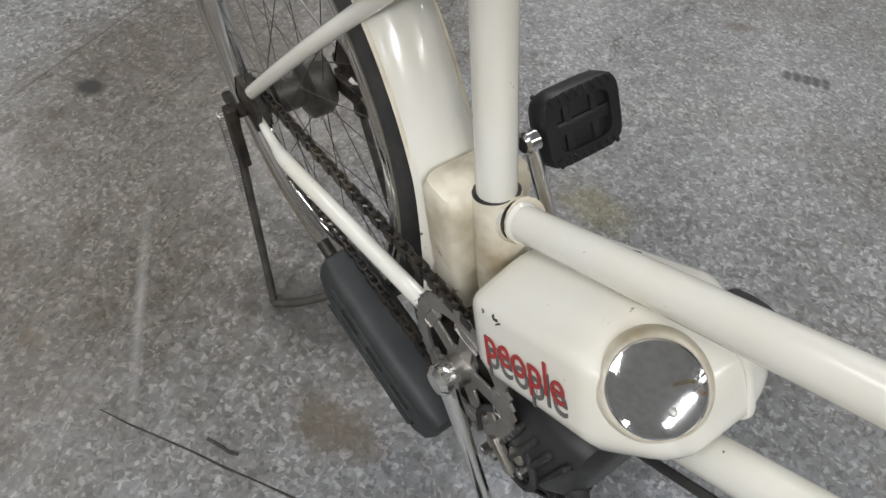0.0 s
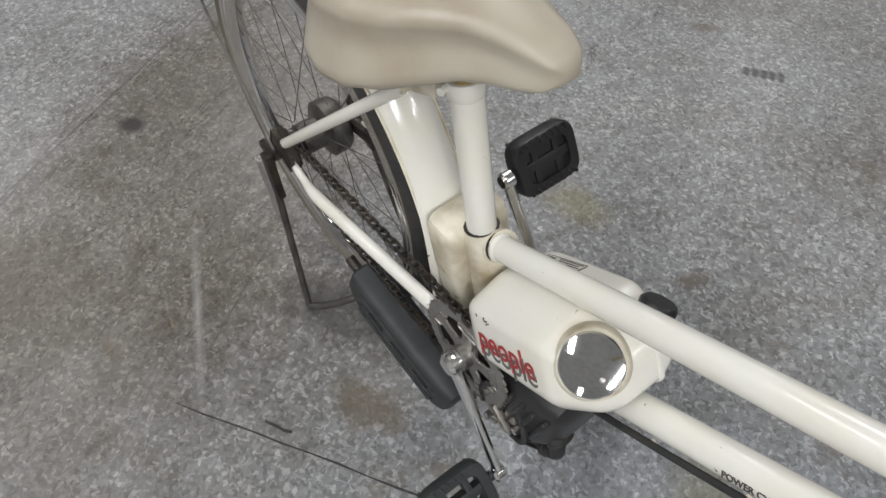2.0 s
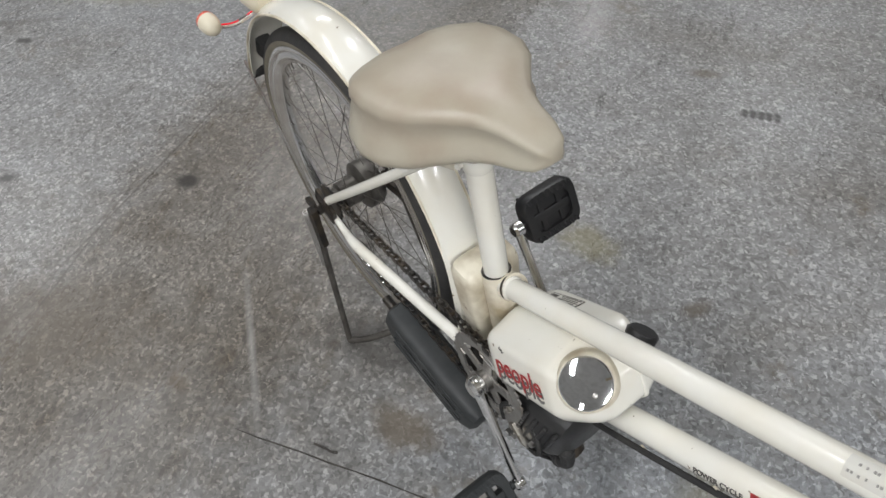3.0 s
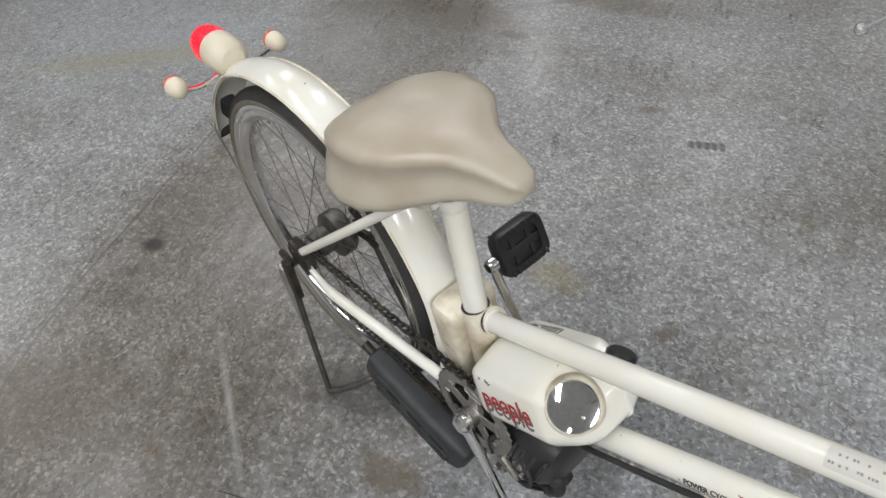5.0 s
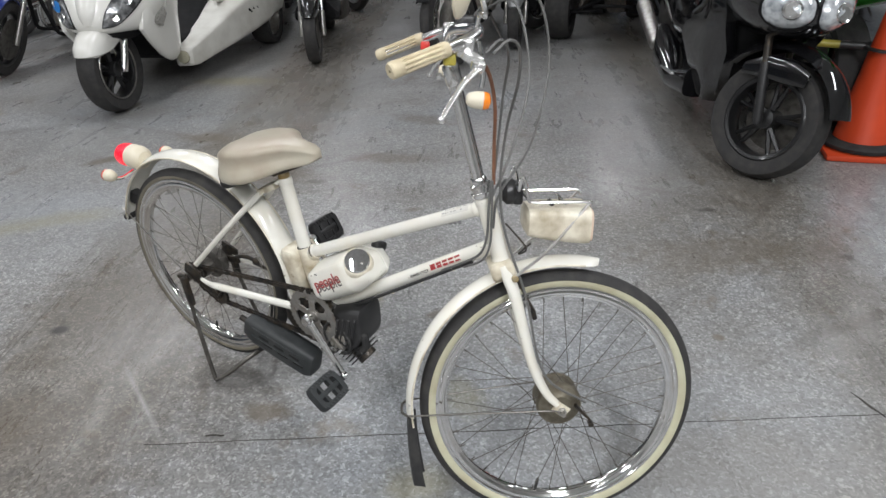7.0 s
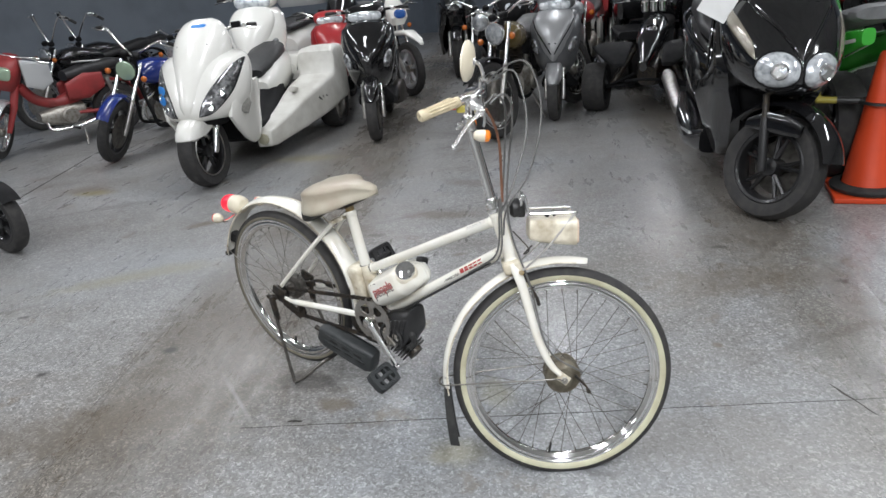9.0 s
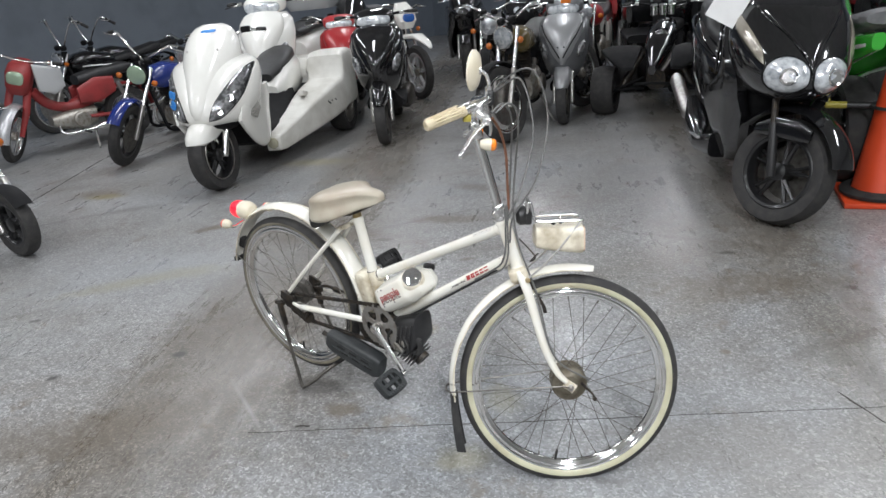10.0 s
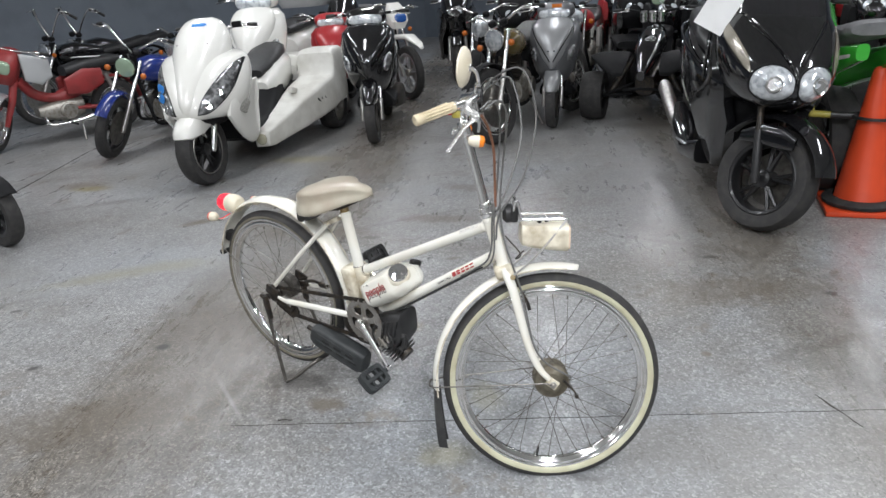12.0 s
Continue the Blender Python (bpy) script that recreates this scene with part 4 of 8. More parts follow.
        disc(bm, V(0.042, s * 0.071, 0.379), (0, s, 0), 0.007, 0.008, 6)
        box(bm, (0.040, 0.012, 0.014), Matrix.Translation((-0.018, s * 0.080, 0.326)), 0.003)
        part("rear_dropout", bm, GREASY, bike, "greasy black axle bracket")
    bm = B()
    tube(bm, [V(0.312, -0.034, 0.645), V(0.312, 0.034, 0.645)], 0.008, 12)
    box(bm, (0.05, 0.05, 0.016), Matrix.Translation((0.335, 0, 0.655)) @ pose(0, 0, 0, 0, -25, 0), 0.004)
    part("stay_bridge", bm, CREAM_DIRTY, bike)
    # rear wheel and hub
    bicycle_wheel(bike, REAR, WALL_BROWN, "grimy brown side walls", None, "rear_wheel", 28, 0.86)
    bm = B()
    m = axis_matrix(REAR + V(0, -0.050, 0), (0, 1, 0))
    lathe(bm, [(0.010, 0), (0.020, 0.002), (0.020, 0.014), (0.026, 0.018), (0.026, 0.052), (0.040, 0.056), (0.046, 0.060), (0.046, 0.084), (0.040, 0.092), (0.012, 0.100)], m, 28)
    hub = part("rear_hub", bm, DARK_ALLOY, bike, "oily alloy drum brake hub")
    bm = B()
    box(bm, (0.060, 0.010, 0.022), Matrix.Translation((0.045, 0.052, 0.335)) @ pose(0, 0, 0, 0, -10, 0), 0.005)
    tube(bm, curve([V(0.06, 0.054, 0.345), V(0.11, 0.058, 0.355), V(0.20, 0.056, 0.335)], 4), 0.006, 8)
    part("brake_arm", bm, GREASY, hub)
    bm = B()
    m = axis_matrix(REAR + V(0, -0.052, 0), (0, 1, 0))
    rings = []
    n = 48
    for h in (0.0, 0.003):
        rings.append([m @ V((0.033 + (0.004 if k % 3 == 0 else 0)) * math.cos(2 * math.pi * k / n), (0.033 + (0.004 if k % 3 == 0 else 0)) * math.sin(2 * math.pi * k / n), h) for k in range(n)])
    skin(bm, rings)
    part("sprocket", bm, GREASY, hub)
    # rear fender
    bm = B()
    centre = V(0.027, 0, 0.345)
    hoop(bm, centre, 0.331, fender_profile(0.0335, 0.014), 2, 166, 60)
    fender = part("rear_fender", bm, CREAM, bike, "cream rear mudguard with chips")
    bm = B()
    edge = [centre + V(0.332 * math.cos(radians(d)), 0, 0.332 * math.sin(radians(d))) for d in range(2, 167, 3)]
    for s in (-1, 1):
        tube(bm, [p + V(0, s * 0.0335, 0) for p in edge], 0.0022, 6)
    pieces("rolled_edge", bm, CREAM_DIRTY, fender)
    bm = B()
    rings = []
    for d in range(-6, 34, 4):
        c, s = math.cos(radians(d)), math.sin(radians(d))
        w = 0.041 - 0.006 * max(0, (d - 10) / 24)
        g = min(1.0, (32 - d) / 16)
        w = 0.0335 + (w - 0.0335) * g
        reach = lambda o, y: (0.336 + o) * g + (0.3295 + 0.014 * (1 - abs(y) ** 2.2)) * (1 - g)
        rings.append([centre + V(reach(o, y) * c, y * w, reach(o, y) * s) for o, y in ((0.0, -1), (0.011, -0.9), (0.015, -0.4), (0.015, 0.4), (0.011, 0.9), (0.0, 1), (-0.002, 0.8), (-0.002, -0.8))])
    skin(bm, rings)
    part("fender_shield", bm, CREAM, fender, "wider cream shield ahead of the wheel")
    bm = B()
    box(bm, (0.020, 0.060, 0.018), Matrix.Translation((-0.306, 0, 0.428)), 0.006)
    part("tail_bumper", bm, RUBBER, fender, "black rubber end cap")
    bm = B()
    tube(bm, [V(-0.262, 0.0, 0.515), V(-0.270, 0.0, 0.500), V(-0.278, 0.0, 0.48)], 0.014, 10, 1.6)
    part("inner_wiring", bm, RUBBER, fender)
    bm = B()
    for s in (-1, 1):
        tube(bm, [V(-0.292, s * 0.038, 0.470), V(0.004, s * 0.078, 0.338)], 0.0021, 6)
    pieces("fender_stay", bm, STEEL, fender, "wire mudguard stay")
    # stained case ahead of the mudguard
    bm = B()
    loft_z(bm, [(0.350, 0.385, 0.416, 0.026), (0.365, 0.375, 0.418, 0.036), (0.43, 0.364, 0.415, 0.043), (0.486, 0.354, 0.406, 0.045), (0.497, 0.357, 0.402, 0.042), (0.502, 0.364, 0.396, 0.034)], 28, 5.0)
    part("oil_tank", bm, CREAM_DIRTY, bike, "stained beige plastic oil tank behind the seat tube")
    # saddle
    bm = B()
    rings = []
    for x, w, ztop, zlow in ((0.224, 0.034, 0.738, 0.702), (0.230, 0.064, 0.752, 0.692), (0.244, 0.088, 0.764, 0.688), (0.268, 0.104, 0.774, 0.687), (0.302, 0.111, 0.782, 0.690), (0.338, 0.107, 0.787, 0.697), (0.368, 0.091, 0.789, 0.706), (0.392, 0.067, 0.789, 0.715), (0.416, 0.045, 0.788, 0.725), (0.443, 0.033, 0.786, 0.733), (0.469, 0.027, 0.783, 0.741), (0.487, 0.020, 0.777, 0.748), (0.496, 0.009, 0.769, 0.756)):
        h = ztop - zlow
        waist = (0.07 if x > 0.25 else 0.02) + 0.17 * math.exp(-(((x - 0.420) / 0.040) ** 2))
        flank = []
        for u, v in ((0.0, 0.97 if x < 0.34 else 1.0), (0.16, 0.98 if x < 0.34 else 0.995), (0.34, 0.985), (0.52, 0.955), (0.70, 0.915), (0.83, 0.855), (0.895, 0.79), (0.912, 0.70), (0.918, 0.54), (0.965, 0.36), (0.995, 0.20), (1.0, 0.11), (0.985, 0.04), (0.93, 0.0), (0.5, 0.0), (0.0, 0.0)):
            flank.append((w * (u - waist * math.exp(-(((v - 0.48) / 0.17) ** 2))) if u > 0.6 else w * u, zlow + h * v))
        ring = [V(x, y, z) for y, z in flank] + [V(x, -y, z) for y, z in reversed(flank[1:-1])]
        rings.append(ring)
    skin(bm, rings)
    saddle = part("saddle", bm, VINYL, bike, "dirty off-white padded vinyl saddle", angle=60)
    bm = B()
    loft_x(bm, [(0.206, 0.636, 0.668, 0.040), (0.216, 0.636, 0.700, 0.066), (0.250, 0.655, 0.704, 0.082), (0.300, 0.680, 0.706, 0.084), (0.350, 0.700, 0.714, 0.060), (0.410, 0.716, 0.730, 0.036)], 24, 3)
    part("saddle_base", bm, RUBBER, saddle, "black saddle underside and flap")
    bm = B()
    for s in (-1, 1):
        tube(bm, curve([V(0.25, s * 0.05, 0.672), V(0.32, s * 0.028, 0.690), V(0.38, s * 0.022, 0.704), V(0.46, s * 0.014, 0.740)], 4), 0.0038, 8)
    disc(bm, V(0.370, -0.034, 0.712), (0, 1, 0), 0.015, 0.060, 14)
    part("saddle_rail", bm, GREASY, saddle)
    # tail lamp and winkers
    base, way = V(-0.190, 0, 0.634), V(-1, 0, -0.02)
    m = axis_matrix(base, way)
    bm = B()
    lathe(bm, [(0.020, -0.020), (0.030, -0.012), (0.0340, 0.004), (0.0345, 0.030), (0.0335, 0.034)], m, 28)
    tail = part("tail_lamp", bm, CREAM_PLASTIC, bike, "lit red tail lamp in a cream housing")
    bm = B()
    lathe(bm, [(0.0335, 0.033), (0.0335, 0.060), (0.0300, 0.076), (0.0220, 0.084), (0.008, 0.087)], m, 28)
    part("lens", bm, RED_GLOW, tail, "glowing red lens")
    bm = B()
    for s in (-1, 1):
        tube(bm, curve([V(-0.225, s * 0.01, 0.592), V(-0.226, s * 0.05, 0.584), V(-0.214, s * 0.090, 0.600)], 4), 0.0045, 8)
    tube(bm, [V(-0.228, 0, 0.60), V(-0.205, 0, 0.62)], 0.008, 8)
    bracket = part("winker_bar", bm, CHROME, tail, "chromed winker bracket")
    for s in (-1, 1):
        bm = B()
        m = axis_matrix(V(-0.180, s * 0.097, 0.614), way)
        lathe(bm, [(0.006, 0.002), (0.013, 0.007), (0.0168, 0.019), (0.0174, 0.030)], m, 20)
        winker = part("rear_winker", bm, CREAM_PLASTIC, bike, "cream rear winker with faded red lens")
        bm = B()
        lathe(bm, [(0.0171, 0.029), (0.0165, 0.038), (0.011, 0.045), (0.004, 0.048)], m, 20)
        part("lens", bm, PINK_LENS, winker, "faded red lens")
    # fuel tank: two pressed halves, an oblique shoulder for the cap
    T = Matrix.Translation((0.566, -0.002, 0.482)) @ Matrix.Rotation(-radians(30), 4, "Y")
    half = [(0.0, 0.0495), (0.010, 0.0492), (0.018, 0.0480), (0.0555, 0.0394), (0.0600, 0.0374), (0.0632, 0.0336), (0.0648, 0.0288), (0.0710, -0.0140), (0.0710, -0.0210), (0.0675, -0.0290), (0.0620, -0.0370), (0.046, -0.0480), (0.038, -0.0500), (0.0, -0.0505)]

    def section(k, rise=0.0):
        out = [(y * k, (z + 0.004) * k - 0.004 - rise * max(0.0, z)) for y, z in half]
        return out + [(-y, z) for y, z in reversed(out[1:-1])]

    lengths = ((-0.111, 0.74, 0.0), (-0.1100, 0.83, 0.0), (-0.1070, 0.90, 0.0), (-0.1020, 0.95, 0.0), (-0.0920, 0.985, 0.0), (-0.0820, 1.0, 0.0), (0.000, 1.0, 0.0), (0.020, 1.0, 0.0), (0.026, 0.992, 0.03), (0.031, 0.97, 0.06), (0.060, 0.80, 0.20), (0.069, 0.735, 0.24), (0.0755, 0.64, 0.26), (0.079, 0.52, 0.27), (0.080, 0.36, 0.27))
    bm = B()
    skin(bm, [[V(x, y, z) for y, z in section(k, rise)] for x, k, rise in lengths])
    bm.transform(T)
    tank = part("fuel_tank", bm, CREAM, bike, "cream fuel tank with red lettering", angle=26)
    bm = B()
    upper, lower = [], []
    for x, k, rise in lengths[6:-1]:
        lid = (0.0475 + 0.004) * k - 0.004 - rise * 0.0485
        keel = (-0.0500 + 0.004) * k - 0.004
        upper.append(T @ V(x, 0.022, lid + 0.0005))
        lower.append(T @ V(x, 0.022, keel - 0.0005))
    tip = [T @ V(0.0805, 0.022, 0.004), T @ V(0.0805, 0.022, -0.012)]
    tube(bm, curve(upper + tip + list(reversed(lower)), 3), 0.0034, 8, 0.7)
    part("seam_band", bm, CREAM, tank, "raised welded seam round the nose")
    bm = B()
    cm = axis_matrix(V(0.609, -0.040, 0.531), (0.30, -0.50, 0.81))
    lathe(bm, [(0.040, -0.044), (0.0385, -0.024), (0.0360, -0.010), (0.0335, -0.003), (0.0318, -0.0005), (0.0305, 0.000)], cm, 40)
    part("filler_neck", bm, CREAM_DIRTY, tank, "grimy filler neck")
    bm = B()
    lathe(bm, [(0.0285, -0.003), (0.0295, 0.001), (0.0300, 0.009), (0.0284, 0.0118), (0.018, 0.0135), (0.002, 0.0140)], cm, 44)
    cap = part("fuel_cap", bm, CAP_CHROME, tank, "mirror-bright chromed fuel cap")
    bm = B()
    lathe(bm, [(0.0030, 0.0115), (0.0030, 0.0140), (0.0020, 0.0148), (0.0004, 0.0149)], cm @ Matrix.Translation((0.013, -0.009, 0)), 12)
    part("rivet", bm, STEEL, cap)
    bm = B()
    lathe(bm, [(0.0165, -0.014), (0.0175, 0.000), (0.019, 0.003), (0.0195, 0.014), (0.0165, 0.018)], T @ Matrix.Translation((0.056, 0.046, 0.016)) @ pose(0, 0, 0, -34, 20, 0), 9)
    part("oil_cap", bm, BLACK_PLASTIC, tank, "black plastic oil cap")
    plane = T @ Matrix.Translation((-0.036, -0.0697, -0.002)) @ Matrix.Rotation(radians(82.3), 4, "X")
    words("lettering", "people", 0.039, plane @ Matrix.Translation((0, 0.0095, 0.0008)), INK_RED, tank, "red lettering over a dark shadow", 0.0001, 0.0004, 0.90)
    words("lettering_shadow", "people", 0.039, plane @ Matrix.Translation((0.0012, 0.0005, 0.0002)), INK_SHADE, tank, "dark grey lettering shadow", 0.0001, 0.0004, 0.90)
    bm = B()
    top_face = T @ Matrix.Translation((-0.058, 0.0400, 0.0435)) @ pose(0, 0, 0, -12.9, 0, 5)
    box(bm, (0.056, 0.019, 0.0010), top_face, 0)
    part("caution_label", bm, LABEL_GREY, tank, "small silver caution label", smooth=False)
    bm = B()
    for k in range(4):
        box(bm, (0.034 - 0.006 * (k % 2), 0.0014, 0.0010), top_face @ Matrix.Translation((0.008, 0.0062 - 0.0040 * k, 0.0004)), 0)
    box(bm, (0.011, 0.012, 0.0010), top_face @ Matrix.Translation((-0.020, 0, 0.0004)), 0)
    for w, h, x, y in ((0.056, 0.0008, 0, 0.0091), (0.056, 0.0008, 0, -0.0091), (0.0008, 0.019, -0.0276, 0), (0.0008, 0.019, 0.0276, 0)):
        box(bm, (w, h, 0.0008), top_face @ Matrix.Translation((x, y, 0.0004)), 0)
    pieces("caution_print", bm, INK_BLACK, tank, smooth=False)
    bm = B()
    chip = T @ Matrix.Translation((-0.066, -0.0640, 0.0312)) @ Matrix.Rotation(radians(62), 4, "X")
    for k, (x, y, w, h) in enumerate(((0, 0, 0.006, 0.0022), (0.004, -0.002, 0.005, 0.0014), (-0.003, 0.002, 0.003, 0.002))):
        box(bm, (w, h, 0.0006), chip @ Matrix.Translation((x, y, 0.0002 * k)) @ pose(0, 0, 0, 0, 0, 25 * k), 0)
    part("paint_chip", bm, INK_BLACK, tank, "dark chip in the paint", smooth=False)
    # decals on the tubes
    slope = math.degrees(math.atan2(0.277, 0.438))
    side = Matrix.Translation((0.832, -0.0171, 0.577)) @ Matrix.Rotation(-radians(slope), 4, "Y") @ Matrix.Rotation(radians(72), 4, "X")
    bm = B()
    for k in range(5):
        box(bm, (0.0150, 0.0128, 0.0012), side @ Matrix.Translation((-0.032 + 0.0190 * k, 0.001, 0.0006)), 0)
    pieces("maker_mark", bm, INK_RED, down, "red block mark on the tube", smooth=False)
    words("type_words", "POWER CYCLE", 0.0088, side @ Matrix.Translation((-0.078, -0.003, 0.0008)), INK_BLACK, down, "small dark lettering", 0.0002, 0.0003)
    bm = B()
    side2 = Matrix.Translation((0.868, -0.004, 0.7014)) @ Matrix.Rotation(-radians(25.6), 4, "Y")
    rings = []
    for x in (-0.036, 0.036):
        rings.append([side2 @ V(x, -0.01515 * math.cos(radians(d)), 0.01515 * math.sin(radians(d))) for d in range(22, 109, 10)] + [side2 @ V(x, -0.0148 * math.cos(radians(d)), 0.0148 * math.sin(radians(d))) for d in range(102, 21, -10)])
    skin(bm, rings)
    part("maker_label", bm, LABEL_GREY, top, "worn silver label with unreadable print")
    bm = B()
    rnd = random.Random(3)
    for k in range(24):
        x = -0.032 + 0.0027 * k
        d = radians(rnd.choice((44, 46, 74, 76)))
        box(bm, (0.0012 + 0.0010 * rnd.random(), 0.0008, 0.0022), side2 @ Matrix.Translation((x, -0.0153 * math.cos(d), 0.0153 * math.sin(d))) @ Matrix.Rotation(-d, 4, "X"), 0)
    pieces("label_print", bm, INK_GREY, top, smooth=False)
    # crank, chain wheel, pedals
    bb = V(0.453, 0, 0.334)
    end_r, end_l = V(0.560, -0.086, 0.202), V(0.352, 0.083, 0.468)
    bm = B()
    tube(bm, [bb + V(0, -0.068, 0), bb + V(0, 0.068, 0)], 0.016, 16)
    disc(bm, bb + V(0, -0.086, 0), (0, 1, 0), 0.0105, 0.020, 16, 0.3)
    part("bottom_bracket", bm, STEEL, bike, "steel bottom bracket spindle")
    bm = B()
    m = axis_matrix(bb + V(0, -0.058, 0), (0, 1, 0))
    n = 76
    outer = [(0.074 + (0.0045 if k % 2 else 0.0)) for k in range(n)]
    top_ring, in_ring = [], []
    for h in (0.0, 0.003):
        top_ring.append([m @ V(outer[k] * math.cos(2 * math.pi * k / n), outer[k] * math.sin(2 * math.pi * k / n), h) for k in range(n)])
        in_ring.append([m @ V(0.058 * math.cos(2 * math.pi * k / n), 0.058 * math.sin(2 * math.pi * k / n), h) for k in range(n)])
    skin(bm, [top_ring[0], top_ring[1], in_ring[1], in_ring[0]], closed=True)
    lathe(bm, [(0.024, 0), (0.024, 0.003)], m, 24)
    for k in range(5):
        t = radians(72 * k + 20)
        a, b = 0.020, 0.061
        q = m @ Matrix.Rotation(t, 4, "Z") @ Matrix.Translation(((a + b) / 2, 0, 0.0015))
        box(bm, (b - a, 0.020, 0.0032), q, 0.001, 1)
        q = m @ Matrix.Rotation(t, 4, "Z") @ Matrix.Translation((0.054, 0, 0.0015))
        box(bm, (0.012, 0.034, 0.0030), q, 0.004, 2)
    ring = part("chain_wheel", bm, RING, bike, "steel chain wheel with five arms")
    for s, end in ((-1, end_r), (1, end_l)):
        bm = B()
        a = bb + V(0, s * 0.077, 0)
        line = [a + (end - a) * t for t in (-0.09, 0, 0.12, 0.5, 0.92, 1.04)]
        tube(bm, line, [0.011, 0.0165, 0.0135, 0.0105, 0.0100, 0.0085], 12, 0.62, up=(0, 1, 0))
        disc(bm, end + V(0, -0.009, 0), (0, 1, 0), 0.0115, 0.018, 16, 0.3)
        disc(bm, a + V(0, -0.012, 0), (0, 1, 0), 0.0165, 0.024, 18, 0.3)
        arm = part("crank_arm", bm, CHROME, bike, "chromed crank arm")
        # pedal: rubber tread blocks on a frame
        bm = B()
        turn = 41 if s < 0 else 62
        pm = Matrix.Translation(end + V(-0.004, s * 0.062, -0.004)) @ pose(0, 0, 0, 0, turn, 0)
        rings = [[pm @ V(x * k, y * (0.048 - 0.038 * (1 - k)) / 0.048, h) for x, y in oval(28, 0.038, 0.048, 5.0)] for k, h in ((0.95, -0.0125), (1.0, -0.009), (1.0, 0.009), (0.95, 0.0125), (0.62, 0.0125), (0.62, -0.0125))]
        skin(bm, rings, closed=True)
        for y in (-0.017, 0.017):
            box(bm, (0.062, 0.010, 0.019), pm @ Matrix.Translation((0, y, 0)), 0.003)
        box(bm, (0.014, 0.086, 0.020), pm, 0.004)
        for x in (-0.031, 0.031):
            for j in range(8):
                for h in (-1, 1):
                    box(bm, (0.010, 0.0045, 0.003), pm @ Matrix.Translation((x, -0.036 + 0.0103 * j, h * 0.0128)) @ pose(0, 0, 0, 0, 0, 25), 0.0008, 1)
        if s > 0:
            box(bm, (0.056, 0.080, 0.012), pm, 0.003)
        tube(bm, [pm @ V(0, -s * 0.058, 0), pm @ V(0, s * 0.044, 0)], 0.007, 10)
        pedal = part("pedal", bm, BLACK_PLASTIC if s > 0 else COVER_GREY, arm, "black rubber block pedal")
    # chains: link by link in one mesh per run
    def chain(points, label):
        bm = B()
        line = [Vector(p) for p in points]
        length = sum((b - a).length for a, b in zip(line, line[1:]))
        pitch, pos, k = 0.0127, 0.0, 0
        while pos < length - pitch:
            d, i = pos, 0
            while i < len(line) - 2 and d > (line[i + 1] - line[i]).length:
                d -= (line[i + 1] - line[i]).length
                i += 1
            t = (line[i + 1] - line[i]).normalized()
            c = line[i] + t * (d + pitch / 2)
            rot = Vector((1, 0, 0)).rotation_difference(t).to_matrix().to_4x4()
            for s in (-1, 1):
                w = 0.0046 if k % 2 else 0.0030
                box(bm, (0.0150, 0.0014, 0.0098), Matrix.Translation(c + V(0, s * w, 0)) @ rot, 0)
            tube(bm, [c - t * pitch / 2 + V(0, -0.0040, 0), c - t * pitch / 2 + V(0, 0.0040, 0)], 0.0030, 6)
            pos += pitch
            k += 1
        part("chain", bm, GREASY, bike, label, smooth=False)

    y = -0.053
    chain([V(0.028, y, 0.362), V(0.463, y, 0.409)], "greasy upper chain run")
    chain([V(0.015, y, 0.296), V(0.085, y, 0.262), V(0.115, y, 0.268), V(0.463, y, 0.261)], "greasy lower chain run")
    bm = B()
    disc(bm, V(0.105, y - 0.006, 0.285), (0, 1, 0), 0.022, 0.010, 18)
    box(bm, (0.075, 0.005, 0.018), Matrix.Translation((0.070, y - 0.010, 0.300)) @ pose(0, 0, 0, 0, 22, 0), 0.003)
    tube(bm, curve([V(0.10, y - 0.012, 0.286), V(0.12, y - 0.014, 0.31), V(0.135, y - 0.012, 0.325)], 4), 0.004, 8)
    part("chain_tensioner", bm, GREASY, bike, "oily chain tensioner")
    # engine, carburettor, exhaust cover
    bm = B()
    loft_x(bm, [(0.322, 0.274, 0.318, 0.026), (0.334, 0.258, 0.326, 0.036), (0.362, 0.242, 0.350, 0.046), (0.410, 0.226, 0.364, 0.050), (0.470, 0.225, 0.368, 0.052), (0.520, 0.235, 0.360, 0.048), (0.532, 0.250, 0.345, 0.040)], 24, 4)
    engine = part("crank_case", bm, GREASY, bike, "greasy black engine crankcase")
    bm = B()
    loft_x(bm, [(0.500, 0.244, 0.356, 0.042), (0.510, 0.232, 0.366, 0.050), (0.540, 0.234, 0.376, 0.054), (0.574, 0.262, 0.386, 0.052), (0.592, 0.284, 0.384, 0.046), (0.600, 0.304, 0.372, 0.034)], 32, 4.0)
    shroud = part("engine_shroud", bm, BLACK_PLASTIC, engine, "oily black engine shroud")
    for k in range(4):
        bm = B()
        box(bm, (0.007, 0.010, 0.098 - 0.012 * k), Matrix.Translation((0.522 + 0.019 * k, -0.0530 + 0.001 * k, 0.302 + 0.010 * k)) @ pose(0, 0, 0, 0, 14, 0), 0.002, 1)
        part("shroud_rib", bm, BLACK_PLASTIC, shroud)
    cm = Matrix.Translation((0.530, 0.0, 0.245)) @ pose(0, 0, 0, 0, 128, 0)
    for k in range(8):
        bm = B()
        box(bm, (0.078 - 0.002 * k, 0.086 - 0.002 * k, 0.0035), cm @ Matrix.Translation((0, 0, -0.032 + 0.0105 * k)), 0.0012, 1)
        part("cooling_fin", bm, BLACK_PLASTIC, engine, "oily black cooling fin")
    bm = B()
    tube(bm, [cm @ V(0, 0, -0.05), cm @ V(0, 0, 0.058)], 0.026, 16)
